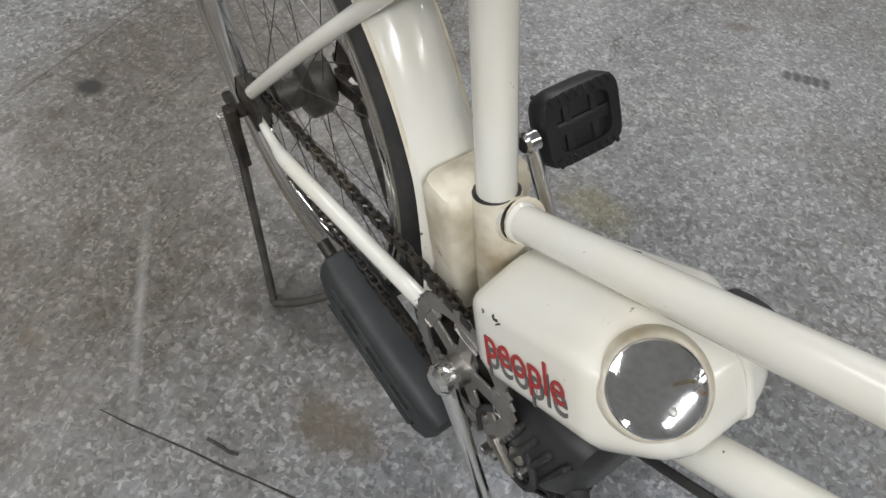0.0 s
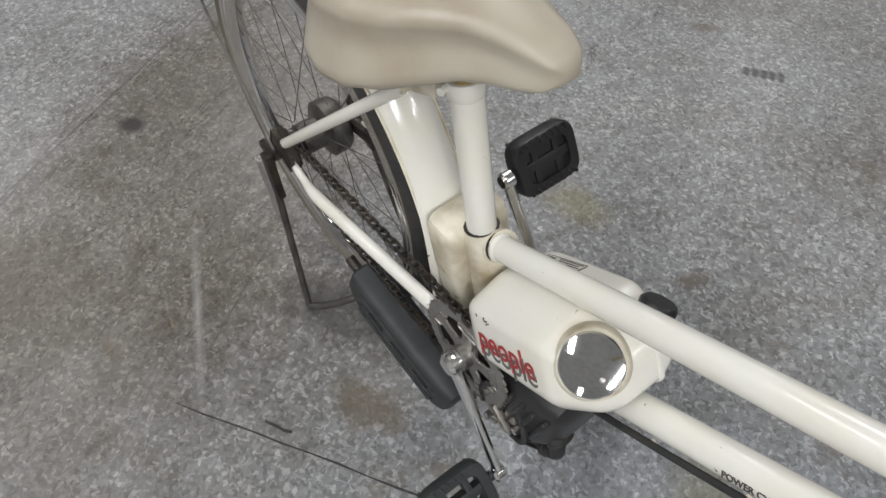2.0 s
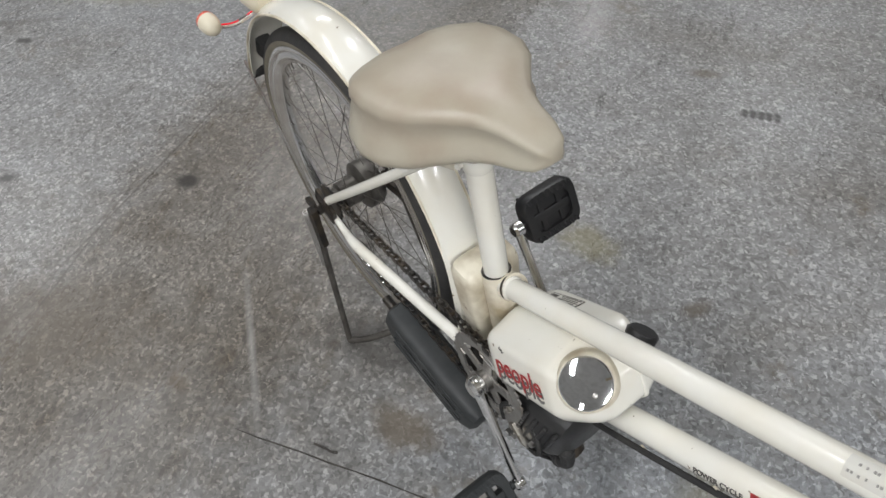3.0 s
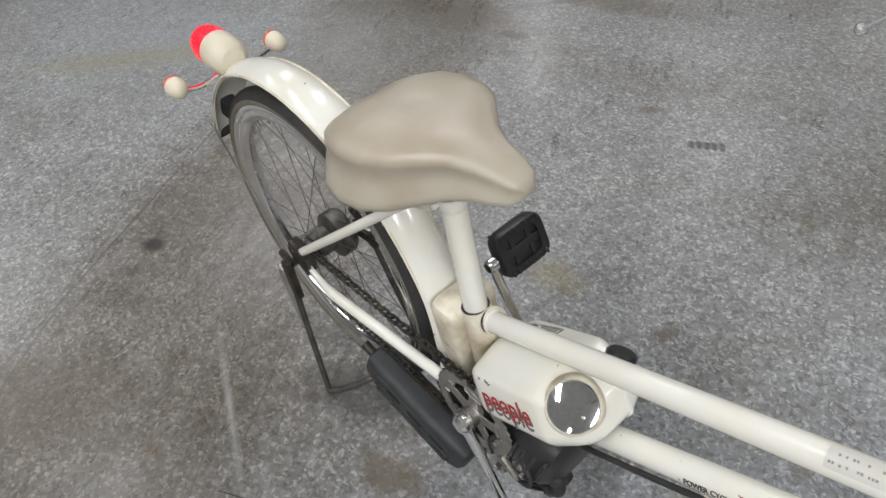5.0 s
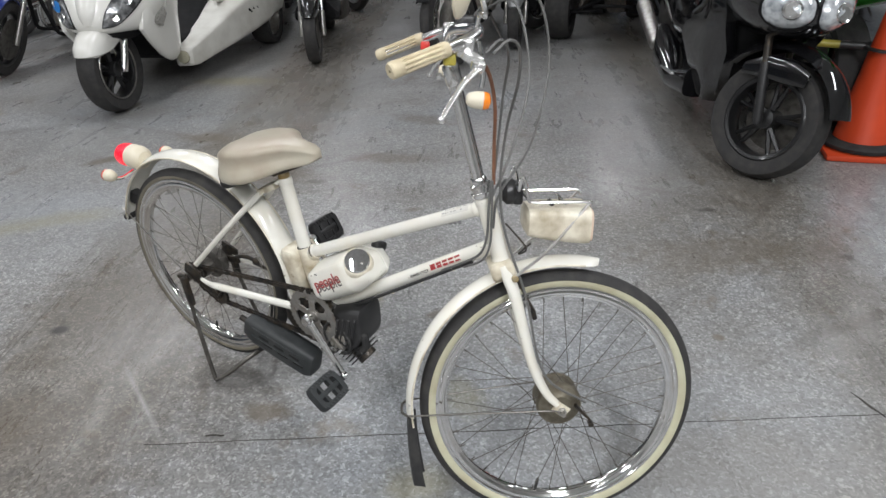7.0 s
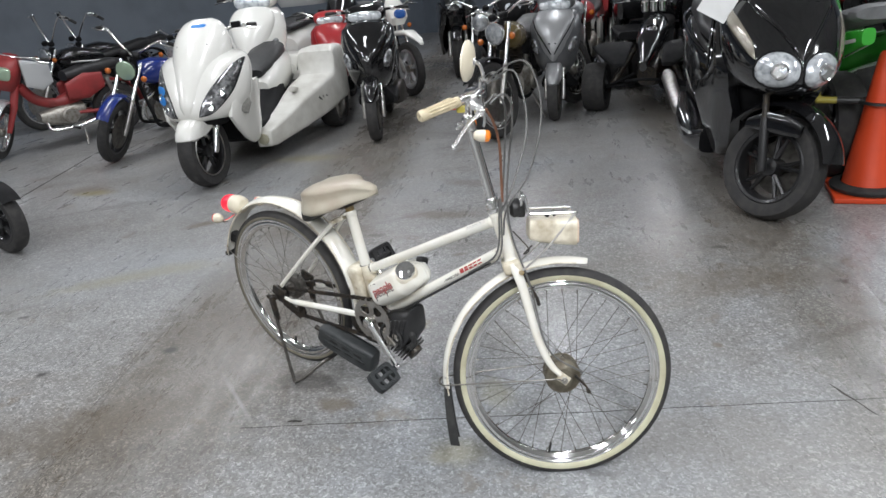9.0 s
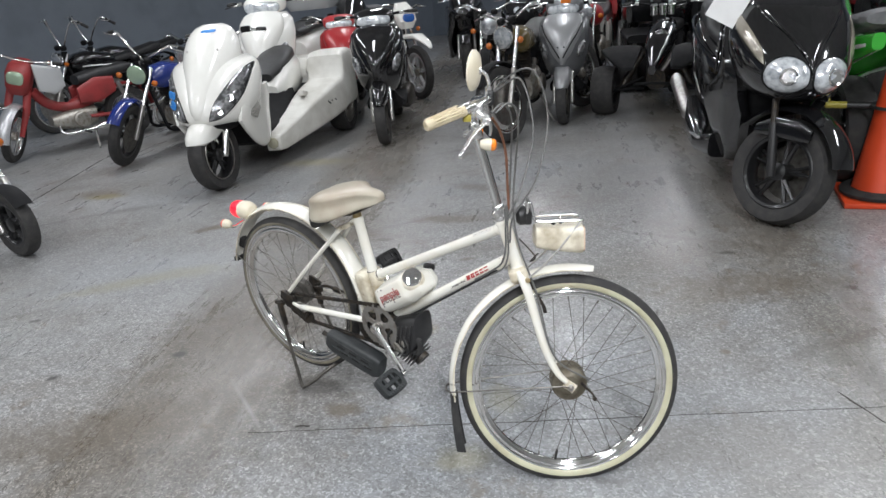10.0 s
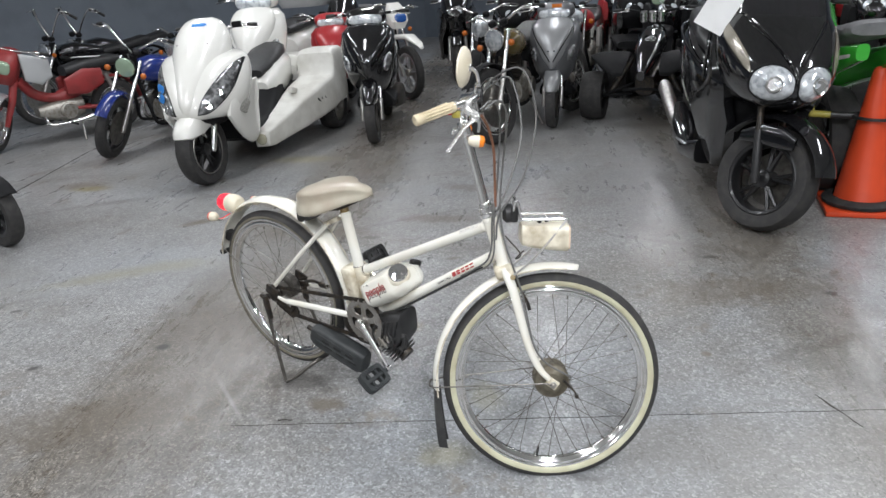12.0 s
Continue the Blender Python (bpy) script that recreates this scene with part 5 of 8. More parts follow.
    part("cylinder", bm, GREASY, engine)
    bm = B()
    box(bm, (0.030, 0.044, 0.036), Matrix.Translation((0.556, -0.010, 0.330)) @ pose(0, 0, 0, 0, -30, 0), 0.004)
    tube(bm, [V(0.548, -0.040, 0.336), V(0.548, 0.030, 0.336)], 0.012, 14)
    disc(bm, V(0.548, -0.040, 0.336), (0, 1, 0), 0.0155, 0.006, 6, 0.2)
    tube(bm, [V(0.566, -0.012, 0.316), V(0.574, -0.012, 0.296)], [0.013, 0.009], 12)
    disc(bm, V(0.576, -0.012, 0.292), (0.3, 0, -1), 0.006, 0.010, 6, 0.2)
    carburettor = part("carburettor", bm, DARK_ALLOY, engine, "oily alloy carburettor")
    bm = B()
    tube(bm, curve([V(0.574, -0.030, 0.326), V(0.594, -0.034, 0.306), V(0.600, -0.034, 0.282), V(0.586, -0.032, 0.258), V(0.566, -0.028, 0.248)], 4), 0.0100, 12)
    for p, d in ((V(0.596, -0.034, 0.302), (0.4, 0, -1)), (V(0.584, -0.032, 0.256), (-0.8, 0, -0.5))):
        lathe(bm, [(0.0100, -0.004), (0.0116, -0.003), (0.0116, 0.003), (0.0100, 0.004)], axis_matrix(p, d), 14)
    part("hose", bm, RUBBER, carburettor, "thick black rubber elbow hose")
    bm = B()
    tube(bm, curve([V(0.545, -0.050, 0.318), V(0.566, -0.056, 0.290), V(0.556, -0.052, 0.252), V(0.528, -0.050, 0.238)], 4), 0.0042, 8)
    tube(bm, curve([V(0.530, -0.044, 0.344), V(0.502, -0.056, 0.330), V(0.486, -0.058, 0.302), V(0.492, -0.058, 0.272)], 4), 0.0036, 8)
    pieces("thin_hose", bm, RUBBER, engine, "thin black rubber hose")
    bm = B()
    for k, (x, z, r) in enumerate(((0.484, 0.262, 0.006), (0.516, 0.252, 0.0055), (0.540, 0.262, 0.006), (0.470, 0.240, 0.0055), (0.500, 0.232, 0.006), (0.552, 0.286, 0.005))):
        disc(bm, V(x, -0.060 - 0.002 * (k % 2), z), (0, 1, 0), r, 0.012, 6, 0.2)
    pieces("bolt", bm, STEEL, engine, "dull steel bolt head")
    bm = B()
    for p, r in ((V(0.512, -0.058, 0.268), 0.013), (V(0.538, -0.056, 0.292), 0.010), (V(0.500, -0.056, 0.305), 0.009)):
        disc(bm, p, (0, 1, 0), r, 0.02, 12)
    box(bm, (0.040, 0.010, 0.012), Matrix.Translation((0.525, -0.058, 0.275)) @ pose(0, 0, 0, 0, 40, 0), 0.003)
    pieces("engine_fitting", bm, ALLOY, engine, "oily alloy fittings")
    bm = B()
    a, b = V(0.226, -0.066, 0.232), V(0.438, -0.054, 0.166)
    d = (b - a).normalized()
    rot = Matrix.Translation(a) @ Vector((1, 0, 0)).rotation_difference(d).to_matrix().to_4x4()
    L = (b - a).length
    rows = [(-0.020, -0.018, 0.018, 0.014), (-0.014, -0.030, 0.030, 0.023), (0.006, -0.037, 0.037, 0.028), (0.030, -0.041, 0.041, 0.030), (L * 0.6, -0.044, 0.043, 0.031), (L - 0.024, -0.044, 0.043, 0.030), (L - 0.006, -0.036, 0.036, 0.025), (L, -0.024, 0.024, 0.016)]
    loft_x(bm, rows, 40, 4.2)
    bm.transform(rot)
    muffler = part("muffler_cover", bm, COVER_GREY, bike, "dark grey slotted muffler cover")
    bm = B()
    for k in range(3):
        box(bm, (0.034, 0.003, 0.006), rot @ Matrix.Translation((0.060 + 0.052 * k, -0.0306, 0.012)), 0.001, 1)
        box(bm, (0.034, 0.003, 0.005), rot @ Matrix.Translation((0.075 + 0.052 * k, -0.0306, -0.006)), 0.001, 1)
    pieces("slot", bm, mat("slot_shadow", (0.008, 0.008, 0.008), 0.8), muffler, "dark vent slots")
    bm = B()
    for h in (0.026, 0.0, -0.026):
        tube(bm, [rot @ V(0.02, -0.0296 - 0.0014 * (h == 0), h), rot @ V(L - 0.03, -0.0296 - 0.0014 * (h == 0), h)], 0.0022, 6)
    pieces("rib", bm, COVER_GREY, muffler)
    bm = B()
    tube(bm, [a - d * 0.010, a - d * 0.045 + V(0, 0.0, 0.002)], 0.0085, 12)
    part("exhaust_pipe", bm, GREASY, muffler, "sooty exhaust outlet")
    bm = B()
    tube(bm, curve([V(0.24, 0.02, 0.30), V(0.30, 0.035, 0.26), V(0.38, 0.035, 0.28)], 4), 0.010, 10)
    tube(bm, curve([V(0.30, 0.058, 0.345), V(0.22, 0.05, 0.352), V(0.14, 0.056, 0.352)], 4), 0.012, 10)
    pieces("far_side_pipe", bm, GREASY, engine)
    # stand
    bm = B()
    leg = []
    for s in (-1, 1):
        leg.append(B())
        tube(leg[-1], curve([V(0.000, s * 0.086, 0.318), V(0.008, s * 0.094, 0.23), V(0.046, s * 0.110, 0.070), V(0.066, s * 0.118, 0.009)], 5), 0.0062, 10)
    tube(bm, curve([V(0.066, -0.118, 0.009), V(0.100, -0.092, 0.030), V(0.140, -0.050, 0.068), V(0.156, 0, 0.078), V(0.140, 0.050, 0.068), V(0.100, 0.092, 0.030), V(0.066, 0.118, 0.009)], 5), 0.0070, 10)
    stand = part("stand", bm, DARK_ALLOY, bike, "double-leg stand holding the wheel up")
    for shape in leg:
        part("leg", shape, DARK_ALLOY, stand, "dull grimy steel leg")
    bm = B()
    for s in (-1, 1):
        box(bm, (0.022, 0.014, 0.09), Matrix.Translation((0.002, s * 0.090, 0.290)) @ pose(0, 0, 0, 0, -5, 0), 0.004)
    pieces("stand_plate", bm, GREASY, stand)
    bm = B()
    coil = []
    for k in range(0, 26 * 8):
        t = k / (26 * 8)
        c = V(-0.022, -0.096, 0.318).lerp(V(0.010, -0.100, 0.198), t)
        ang = 2 * math.pi * k / 8
        coil.append(c + V(0.0062 * math.cos(ang), 0.0062 * math.sin(ang), 0))
    tube(bm, coil, 0.0011, 4)
    part("stand_spring", bm, STEEL, stand, "coil spring of the stand")


bike = thing("moped", "old cream motor bicycle with small engine, on its double-leg stand", "moped", BIKE)
front_end(bike)
head_wires(bike)
frame_and_rest(bike)

# ---------------------------------------------------------------- vehicles in the background
def gloss(name, c, rough=0.22, coat=0.6, metal=0.0):
    return mat(name, c, rough, metal, other=[v * 0.75 for v in c], scale=5, amount=0.5, coat=coat)


WHITE_BODY = mat("white_body_paint", (0.84, 0.83, 0.78), 0.22, other=(0.74, 0.72, 0.66), scale=5, amount=0.35, coat=0.6)
BLACK_BODY = gloss("black_body_paint", (0.007, 0.007, 0.008), 0.05, 0.8)
BLACK_BODY.node_tree.nodes["Principled BSDF"].inputs["Specular IOR Level"].default_value = 0.60
GREY_BODY = gloss("grey_body_paint", (0.13, 0.134, 0.14), 0.34, 0.4, 0.3)
SILVER_BODY = gloss("silver_body_paint", (0.58, 0.59, 0.60), 0.28, 0.6, 0.6)
RED_BODY = gloss("red_body_paint", (0.42, 0.028, 0.032), 0.30, 0.3)
DULL_RED = mat("dull_red_paint", (0.30, 0.034, 0.034), 0.46, other=(0.16, 0.03, 0.028), scale=7, amount=0.8, bump=0.05, spots=(0.10, 0.05, 0.04), spot_scale=26, spot_size=0.72)
BLUE_BODY = gloss("blue_body_paint", (0.010, 0.026, 0.17))
GREEN_BODY = gloss("green_body_paint", (0.05, 0.42, 0.04))
MOSS_BODY = gloss("dark_green_body_paint", (0.02, 0.20, 0.09))
MATTE_BLACK = mat("matte_black_trim", (0.009, 0.009, 0.010), 0.60, other=(0.018, 0.018, 0.018), scale=20, amount=0.6, bump=0.1)
MATTE_BLACK.node_tree.nodes["Principled BSDF"].inputs["Specular IOR Level"].default_value = 0.14
SEAT_BLACK = mat("black_seat_vinyl", (0.020, 0.020, 0.021), 0.50, other=(0.035, 0.034, 0.033), scale=30, amount=0.6, bump=0.2)
LAMP_GLASS = mat("lamp_reflector", (0.72, 0.75, 0.78), 0.12, 0.7, other=(0.30, 0.32, 0.34), scale=38, amount=0.9, coat=0.8)
LAMP_GREEN = mat("green_tinted_lamp", (0.42, 0.55, 0.40), 0.15, 0.4, coat=0.6)
DARK_REFLECTOR = mat("dark_reflector", (0.09, 0.092, 0.095), 0.10, 0.5, other=(0.55, 0.56, 0.57), scale=26, amount=0.95, coat=0.9)
CLEAR_LAMP = mat("clear_lamp", (0.86, 0.90, 0.93), 0.07, 0.40, other=(0.34, 0.37, 0.40), scale=34, amount=1.0, coat=1.0)
SMOKE = mat("smoked_screen", (0.012, 0.012, 0.014), 0.06, coat=1.0)
LIGHT_SILVER = gloss("light_silver_paint", (0.36, 0.365, 0.37), 0.34, 0.4, 0.3)
RIBBED_GREY = mat("grey_ribbed_vinyl", (0.17, 0.17, 0.175), 0.5, other=(0.10, 0.10, 0.105), scale=24, amount=0.7, bump=0.1)
TAPE_BLUE = mat("blue_tape", (0.03, 0.22, 0.62), 0.5)
PAPER = mat("white_paper", (0.88, 0.88, 0.87), 0.7, other=(0.7, 0.7, 0.68), scale=10)
CONE_ORANGE = mat("orange_cone_plastic", (0.72, 0.075, 0.02), 0.42, other=(0.58, 0.06, 0.02), scale=8, amount=0.6, bump=0.08)
ORANGE_DULL = mat("orange_winker", (0.50, 0.13, 0.015), 0.25, coat=0.4)
WHEEL_BLACK = mat("black_wheel_paint", (0.018, 0.018, 0.019), 0.30, 0.2, coat=0.3)


def road_wheel(parent, centre, radius, width, rim_mat, style="cast", name="front_wheel", disc_side=0, white=False):
    """Tyre, rim with spokes of the given style, hub and brake disc."""
    c = Vector(centre)
    bm = B()
    depth = min(0.09, radius * 0.36)
    prof = [(-depth + 0.006, width * 0.34), (-depth * 0.55, width * 0.50), (-depth * 0.22, width * 0.47), (-0.006, width * 0.26), (0.0, 0.0), (-0.006, -width * 0.26), (-depth * 0.22, -width * 0.47), (-depth * 0.55, -width * 0.50), (-depth + 0.006, -width * 0.34)]
    hoop(bm, c, radius, prof, steps=48)
    tyre = part(name, bm, TREAD, parent, "black tyre")
    bm = B()
    r = radius - depth
    prof = [(0.012, width * 0.36), (0.004, width * 0.40), (-0.010, width * 0.36), (-0.020, width * 0.18), (-0.020, -width * 0.18), (-0.010, -width * 0.36), (0.004, -width * 0.40), (0.012, -width * 0.36), (-0.008, 0.0)]
    hoop(bm, c, r, prof, steps=48)
    rim = part("rim", bm, rim_mat, tyre)
    bm = B()
    if style == "wire":
        spokes(bm, c, 0.05, 0.035, r - 0.015, 28, 0.0018)
    else:
        n = 5 if style == "cast" else 3
        for k in range(n):
            t = 2 * math.pi * (k + 0.25) / n
            for split in (-0.16, 0.16):
                a = c + V(0.035 * math.cos(t), 0, 0.035 * math.sin(t))
                b = c + V((r - 0.012) * math.cos(t + split), 0, (r - 0.012) * math.sin(t + split))
                tube(bm, [a, b], [0.019, 0.014], 6, 0.7)
    part("wheel_spokes", bm, rim_mat if style != "wire" else STEEL, tyre)
    bm = B()
    lathe(bm, [(0.02, -width * 0.42), (0.045, -width * 0.34), (0.045, width * 0.34), (0.02, width * 0.42)], axis_matrix(c, (0, 1, 0)), 16)
    part("hub", bm, WHEEL_BLACK if rim_mat is WHEEL_BLACK else ALLOY, tyre)
    if disc_side:
        bm = B()
        m = axis_matrix(c + V(0, disc_side * width * 0.46, 0), (0, 1, 0))
        lathe(bm, [(0.05, -0.002), (r * 0.78, -0.002), (r * 0.78, 0.002), (0.05, 0.002)], m, 28)
        part("brake_disc", bm, DARK_ALLOY if rim_mat is WHEEL_BLACK else STEEL, tyre)
        bm = B()
        box(bm, (0.05, 0.04, 0.08), Matrix.Translation(c + V(-r * 0.66, disc_side * width * 0.5, 0.03)), 0.010)
        part("brake_caliper", bm, WHEEL_BLACK, tyre)
    return tyre


def lens(bm, outline, m, depth=0.02, bulge=0.012):
    """A bulged pane: outline points in the local xy plane, seen from local z."""
    cx = sum(p[0] for p in outline) / len(outline)
    cy = sum(p[1] for p in outline) / len(outline)
    rings = []
    for k, h in ((1.0, -depth), (1.0, 0.0), (0.86, bulge * 0.55), (0.5, bulge * 0.92), (0.06, bulge)):
        rings.append([m @ V(cx + (x - cx) * k, cy + (y - cy) * k, h) for x, y in outline])
    skin(bm, rings)
    return bm


def egg(n, x0, x1, w, point=0.55):
    """A plan outline, blunt at the back (x0) and pointed at the front (x1)."""
    out = []
    for k in range(n):
        t = 2 * math.pi * (k + 0.5) / n
        c, s = math.cos(t), math.sin(t)
        x = (x0 + x1) / 2 + (x1 - x0) / 2 * math.copysign(abs(c) ** 0.8, c)
        f = (x - x0) / (x1 - x0)
        out.append((x, w * math.copysign(abs(s) ** 0.8, s) * (1 - point * max(0.0, f - 0.35) ** 1.5)))
    return out


def cowl(bm, rows, n=28, point=0.55):
    """rows: z, back x, front x, half-width."""
    skin(bm, [[V(x, y, z) for x, y in egg(n, x0, x1, w, point)] for z, x0, x1, w in rows])
    return bm


def bars(parent, x, z, half, rise=0.03, sweep=0.10, mirror=True, grip_mat=None, chrome=True, lever=True):
    bm = B()
    line = curve([V(x, 0, z), V(x + 0.01, half * 0.3, z + rise * 0.5), V(x - 0.01, half * 0.62, z + rise), V(x - sweep * 0.5, half * 0.82, z + rise), V(x - sweep, half, z + rise * 0.8)], 5)
    both = [V(p.x, -p.y, p.z) for p in reversed(line)][:-1] + line
    tube(bm, both, 0.011, 10)
    bar = part("handlebar", bm, CHROME if chrome else MATTE_BLACK, parent)
    for s in (-1, 1):
        bm = B()
        a, b = V(x - sweep * 0.45, s * half * 0.80, z + rise), V(x - sweep * 1.02, s * half * 1.02, z + rise * 0.78)
        tube(bm, [a, a + (b - a) * 0.1, b - (b - a) * 0.05, b], [0.015, 0.017, 0.017, 0.014], 12)
        part("grip", bm, grip_mat or RUBBER, bar)
        if lever:
            bm = B()
            c = V(x - sweep * 0.15, s * half * 0.66, z + rise)
            tube(bm, curve([c, c + V(0.03, s * 0.04, -0.01), c + V(-0.01, s * 0.13, -0.02)], 4), 0.006, 8)
            box(bm, (0.03, 0.04, 0.03), Matrix.Translation(c), 0.006)
            part("lever", bm, CHROME, bar)
        if mirror:
            bm = B()
            c = V(x - 0.01, s * half * 0.6, z + rise)
            top = V(x - 0.03, s * half * 0.95, z + rise + 0.17)
            tube(bm, curve([c, c + V(0, s * 0.03, 0.09), top], 4), 0.005, 8)
            arm = part("mirror_stalk", bm, CHROME if chrome else MATTE_BLACK, bar)
            bm = B()
            lathe(bm, [(0.02, 0.014), (0.05, 0.008), (0.056, -0.004), (0.053, -0.010)], axis_matrix(top + V(0, 0, 0.02), (1, 0, 0.05)) @ Matrix.Diagonal((1.25, 0.9, 1, 1)), 20)
            part("mirror", bm, CHROME if chrome else MATTE_BLACK, arm)
    return bar


def fork(parent, axle, top, half, r=0.02, lower=None, upper=None):
    for s in (-1, 1):
        a, b = axle + V(0, s * half, 0), top + V(0, s * half, 0)
        bm = B()
        m = a.lerp(b, 0.46)
        tube(bm, [a - (b - a) * 0.05, a, m], [r * 0.9, r * 1.15, r * 1.1], 12)
        leg = part("fork_leg", bm, lower or STEEL, parent)
        bm = B()
        tube(bm, [m, b], r * 0.85, 12)
        part("fork_tube", bm, upper or CHROME, leg)


def fender_arc(parent, centre, radius, width, start, end, material, name="front_fender", thick=0.012):
    bm = B()
    hoop(bm, centre, radius, fender_profile(width, thick, 0.004), start, end, 20)
    return part(name, bm, material, parent)


def winkers(parent, spots, material=None):
    for x, y, z in spots:
        bm = B()
        lathe(bm, [(0.014, -0.02), (0.026, -0.006), (0.027, 0.008), (0.018, 0.020), (0.004, 0.024)], axis_matrix((x, y, z), (1, 0, 0)), 16)
        part("winker", bm, material or ORANGE_DULL, parent)


def small_scooter(name, label, body, trim, m, lamp=CLEAR_LAMP, group="parked scooters", k=1.0):
    """A 50 cc scooter: origin on the ground under the front axle, facing +x."""
    S = Matrix.Diagonal((k, k, k, 1))
    ob = thing(name, label, "scooter", m @ S, group)
    R = 0.205
    road_wheel(ob, (0, 0, R), R, 0.088, WHEEL_BLACK, "cast", "front_wheel", 1)
    road_wheel(ob, (-1.17, 0, R), R, 0.092, WHEEL_BLACK, "cast", "rear_wheel")
    fork(ob, V(0, 0, R), V(-0.115, 0, 0.52), 0.075, 0.017, STEEL, CHROME)
    bm = B()
    loft_z(bm, [(0.330, -0.085, 0.150, 0.048), (0.350, -0.115, 0.175, 0.060), (0.400, -0.150, 0.160, 0.070), (0.450, -0.165, 0.100, 0.072), (0.500, -0.175, 0.020, 0.066)], 24, 2.4)
    part("front_fender", bm, trim, ob)
    # leg shield and beak
    bm = B()
    cowl(bm, [(0.360, -0.250, -0.170, 0.070), (0.400, -0.265, -0.100, 0.115), (0.470, -0.290, -0.020, 0.165), (0.560, -0.315, 0.025, 0.195), (0.680, -0.345, 0.010, 0.222), (0.780, -0.365, -0.045, 0.228), (0.860, -0.375, -0.125, 0.212), (0.910, -0.380, -0.200, 0.160)], 28, 0.75)
    shield = part("front_cover", bm, body, ob, angle=55)
    bm = B()
    cowl(bm, fine_rows([(0.520, -0.10, 0.030, 0.030), (0.580, -0.12, 0.050, 0.085), (0.660, -0.15, 0.042, 0.128), (0.760, -0.19, 0.000, 0.165), (0.840, -0.22, -0.064, 0.178), (0.900, -0.25, -0.150, 0.150), (0.930, -0.27, -0.200, 0.095)]), 28, 0.75)
    part("beak", bm, trim, shield, angle=55)
    for s in (-1, 1):
        bm = B()
        out = [(0.075 * math.cos(2 * math.pi * j / 16), 0.034 * math.sin(2 * math.pi * j / 16)) for j in range(16)]
        lens(bm, out, axis_matrix(V(-0.060, s * 0.165, 0.640), (0.75, s * 0.62, 0.2)) @ Matrix.Rotation(s * 1.0, 4, "Z"), 0.02, 0.012)
        part("winker", bm, DARK_REFLECTOR, shield)
    # floor, tunnel, rear body
    bm = B()
    loft_x(bm, [(-0.880, 0.225, 0.300, 0.120), (-0.84, 0.215, 0.300, 0.150), (-0.42, 0.210, 0.285, 0.165), (-0.27, 0.235, 0.34, 0.150), (-0.22, 0.28, 0.42, 0.10)], 24, 4)
    part("floor_board", bm, MATTE_BLACK, ob)
    bm = B()
    loft_x(bm, [(-1.58, 0.600, 0.660, 0.050), (-1.54, 0.520, 0.700, 0.110), (-1.35, 0.430, 0.715, 0.150), (-1.10, 0.370, 0.700, 0.165), (-0.88, 0.300, 0.690, 0.150), (-0.80, 0.300, 0.640, 0.115)], 24, 3.2)
    part("rear_body", bm, body, ob)
    bm = B()
    loft_x(bm, [(-1.50, 0.715, 0.765, 0.080), (-1.44, 0.700, 0.790, 0.125), (-1.10, 0.695, 0.775, 0.135), (-0.86, 0.680, 0.755, 0.110), (-0.80, 0.690, 0.735, 0.070)], 24, 3)
    part("seat", bm, SEAT_BLACK, ob)
    bm = B()
    loft_x(bm, [(-1.30, 0.10, 0.24, 0.04, 0.13), (-1.22, 0.08, 0.30, 0.06, 0.13), (-0.90, 0.12, 0.30, 0.06, 0.12), (-0.80, 0.16, 0.26, 0.04, 0.11)], 16, 3)
    part("engine_case", bm, GREASY, ob)
    bm = B()
    tube(bm, [V(-0.95, -0.13, 0.20), V(-1.10, -0.15, 0.21), V(-1.52, -0.16, 0.27), V(-1.56, -0.16, 0.275)], [0.02, 0.05, 0.055, 0.03], 14)
    part("exhaust", bm, MATTE_BLACK, ob)
    # head
    bm = B()
    loft_x(bm, [(-0.430, 0.940, 1.020, 0.100), (-0.400, 0.915, 1.040, 0.135), (-0.320, 0.905, 1.045, 0.165), (-0.250, 0.905, 1.025, 0.150), (-0.215, 0.920, 0.995, 0.110)], 24, 3)
    head = part("handle_cover", bm, body, ob)
    bm = B()
    lens(bm, oval(24, 0.135, 0.044, 2.8), axis_matrix(V(-0.222, 0, 0.955), (1, 0, 0.12)), 0.03, 0.022)
    part("headlight", bm, lamp, head)
    bars(ob, -0.36, 0.975, 0.335, 0.015, 0.06, False, None, False)
    bm = B()
    tube(bm, [V(-0.15, 0, 0.45), V(-0.33, 0, 0.95)], 0.03, 10)
    part("steering_column", bm, MATTE_BLACK, ob)
    return ob


def fine_rows(rows, n=4):
    return [tuple(v) for v in curve([Vector(r) for r in rows], n)]


def fine_plan(rows, n=3):
    out = []
    for a, b in zip(rows, rows[1:]):
        out += [tuple(p + (q - p) * k / n for p, q in zip(a, b)) for k in range(n)]
    return out + [rows[-1]]


def front_x(rows, y, z, point):
    """Where the front of a cowl lies at the side step y and height z."""
    z = min(max(z, rows[0][0]), rows[-1][0])
    for low, high in zip(rows, rows[1:]):
        if low[0] <= z <= high[0]:
            f = (z - low[0]) / max(high[0] - low[0], 1e-6)
            x0, x1, w = [low[i] + (high[i] - low[i]) * f for i in (1, 2, 3)]
            break
    best = x0
    for k in range(60):
        t = math.pi / 2 * k / 59
        x = (x0 + x1) / 2 + (x1 - x0) / 2 * math.cos(t) ** 0.8
        f = (x - x0) / (x1 - x0)
        if w * math.sin(t) ** 0.8 * (1 - point * max(0.0, f - 0.35) ** 1.5) <= abs(y):
            best = x
    return best


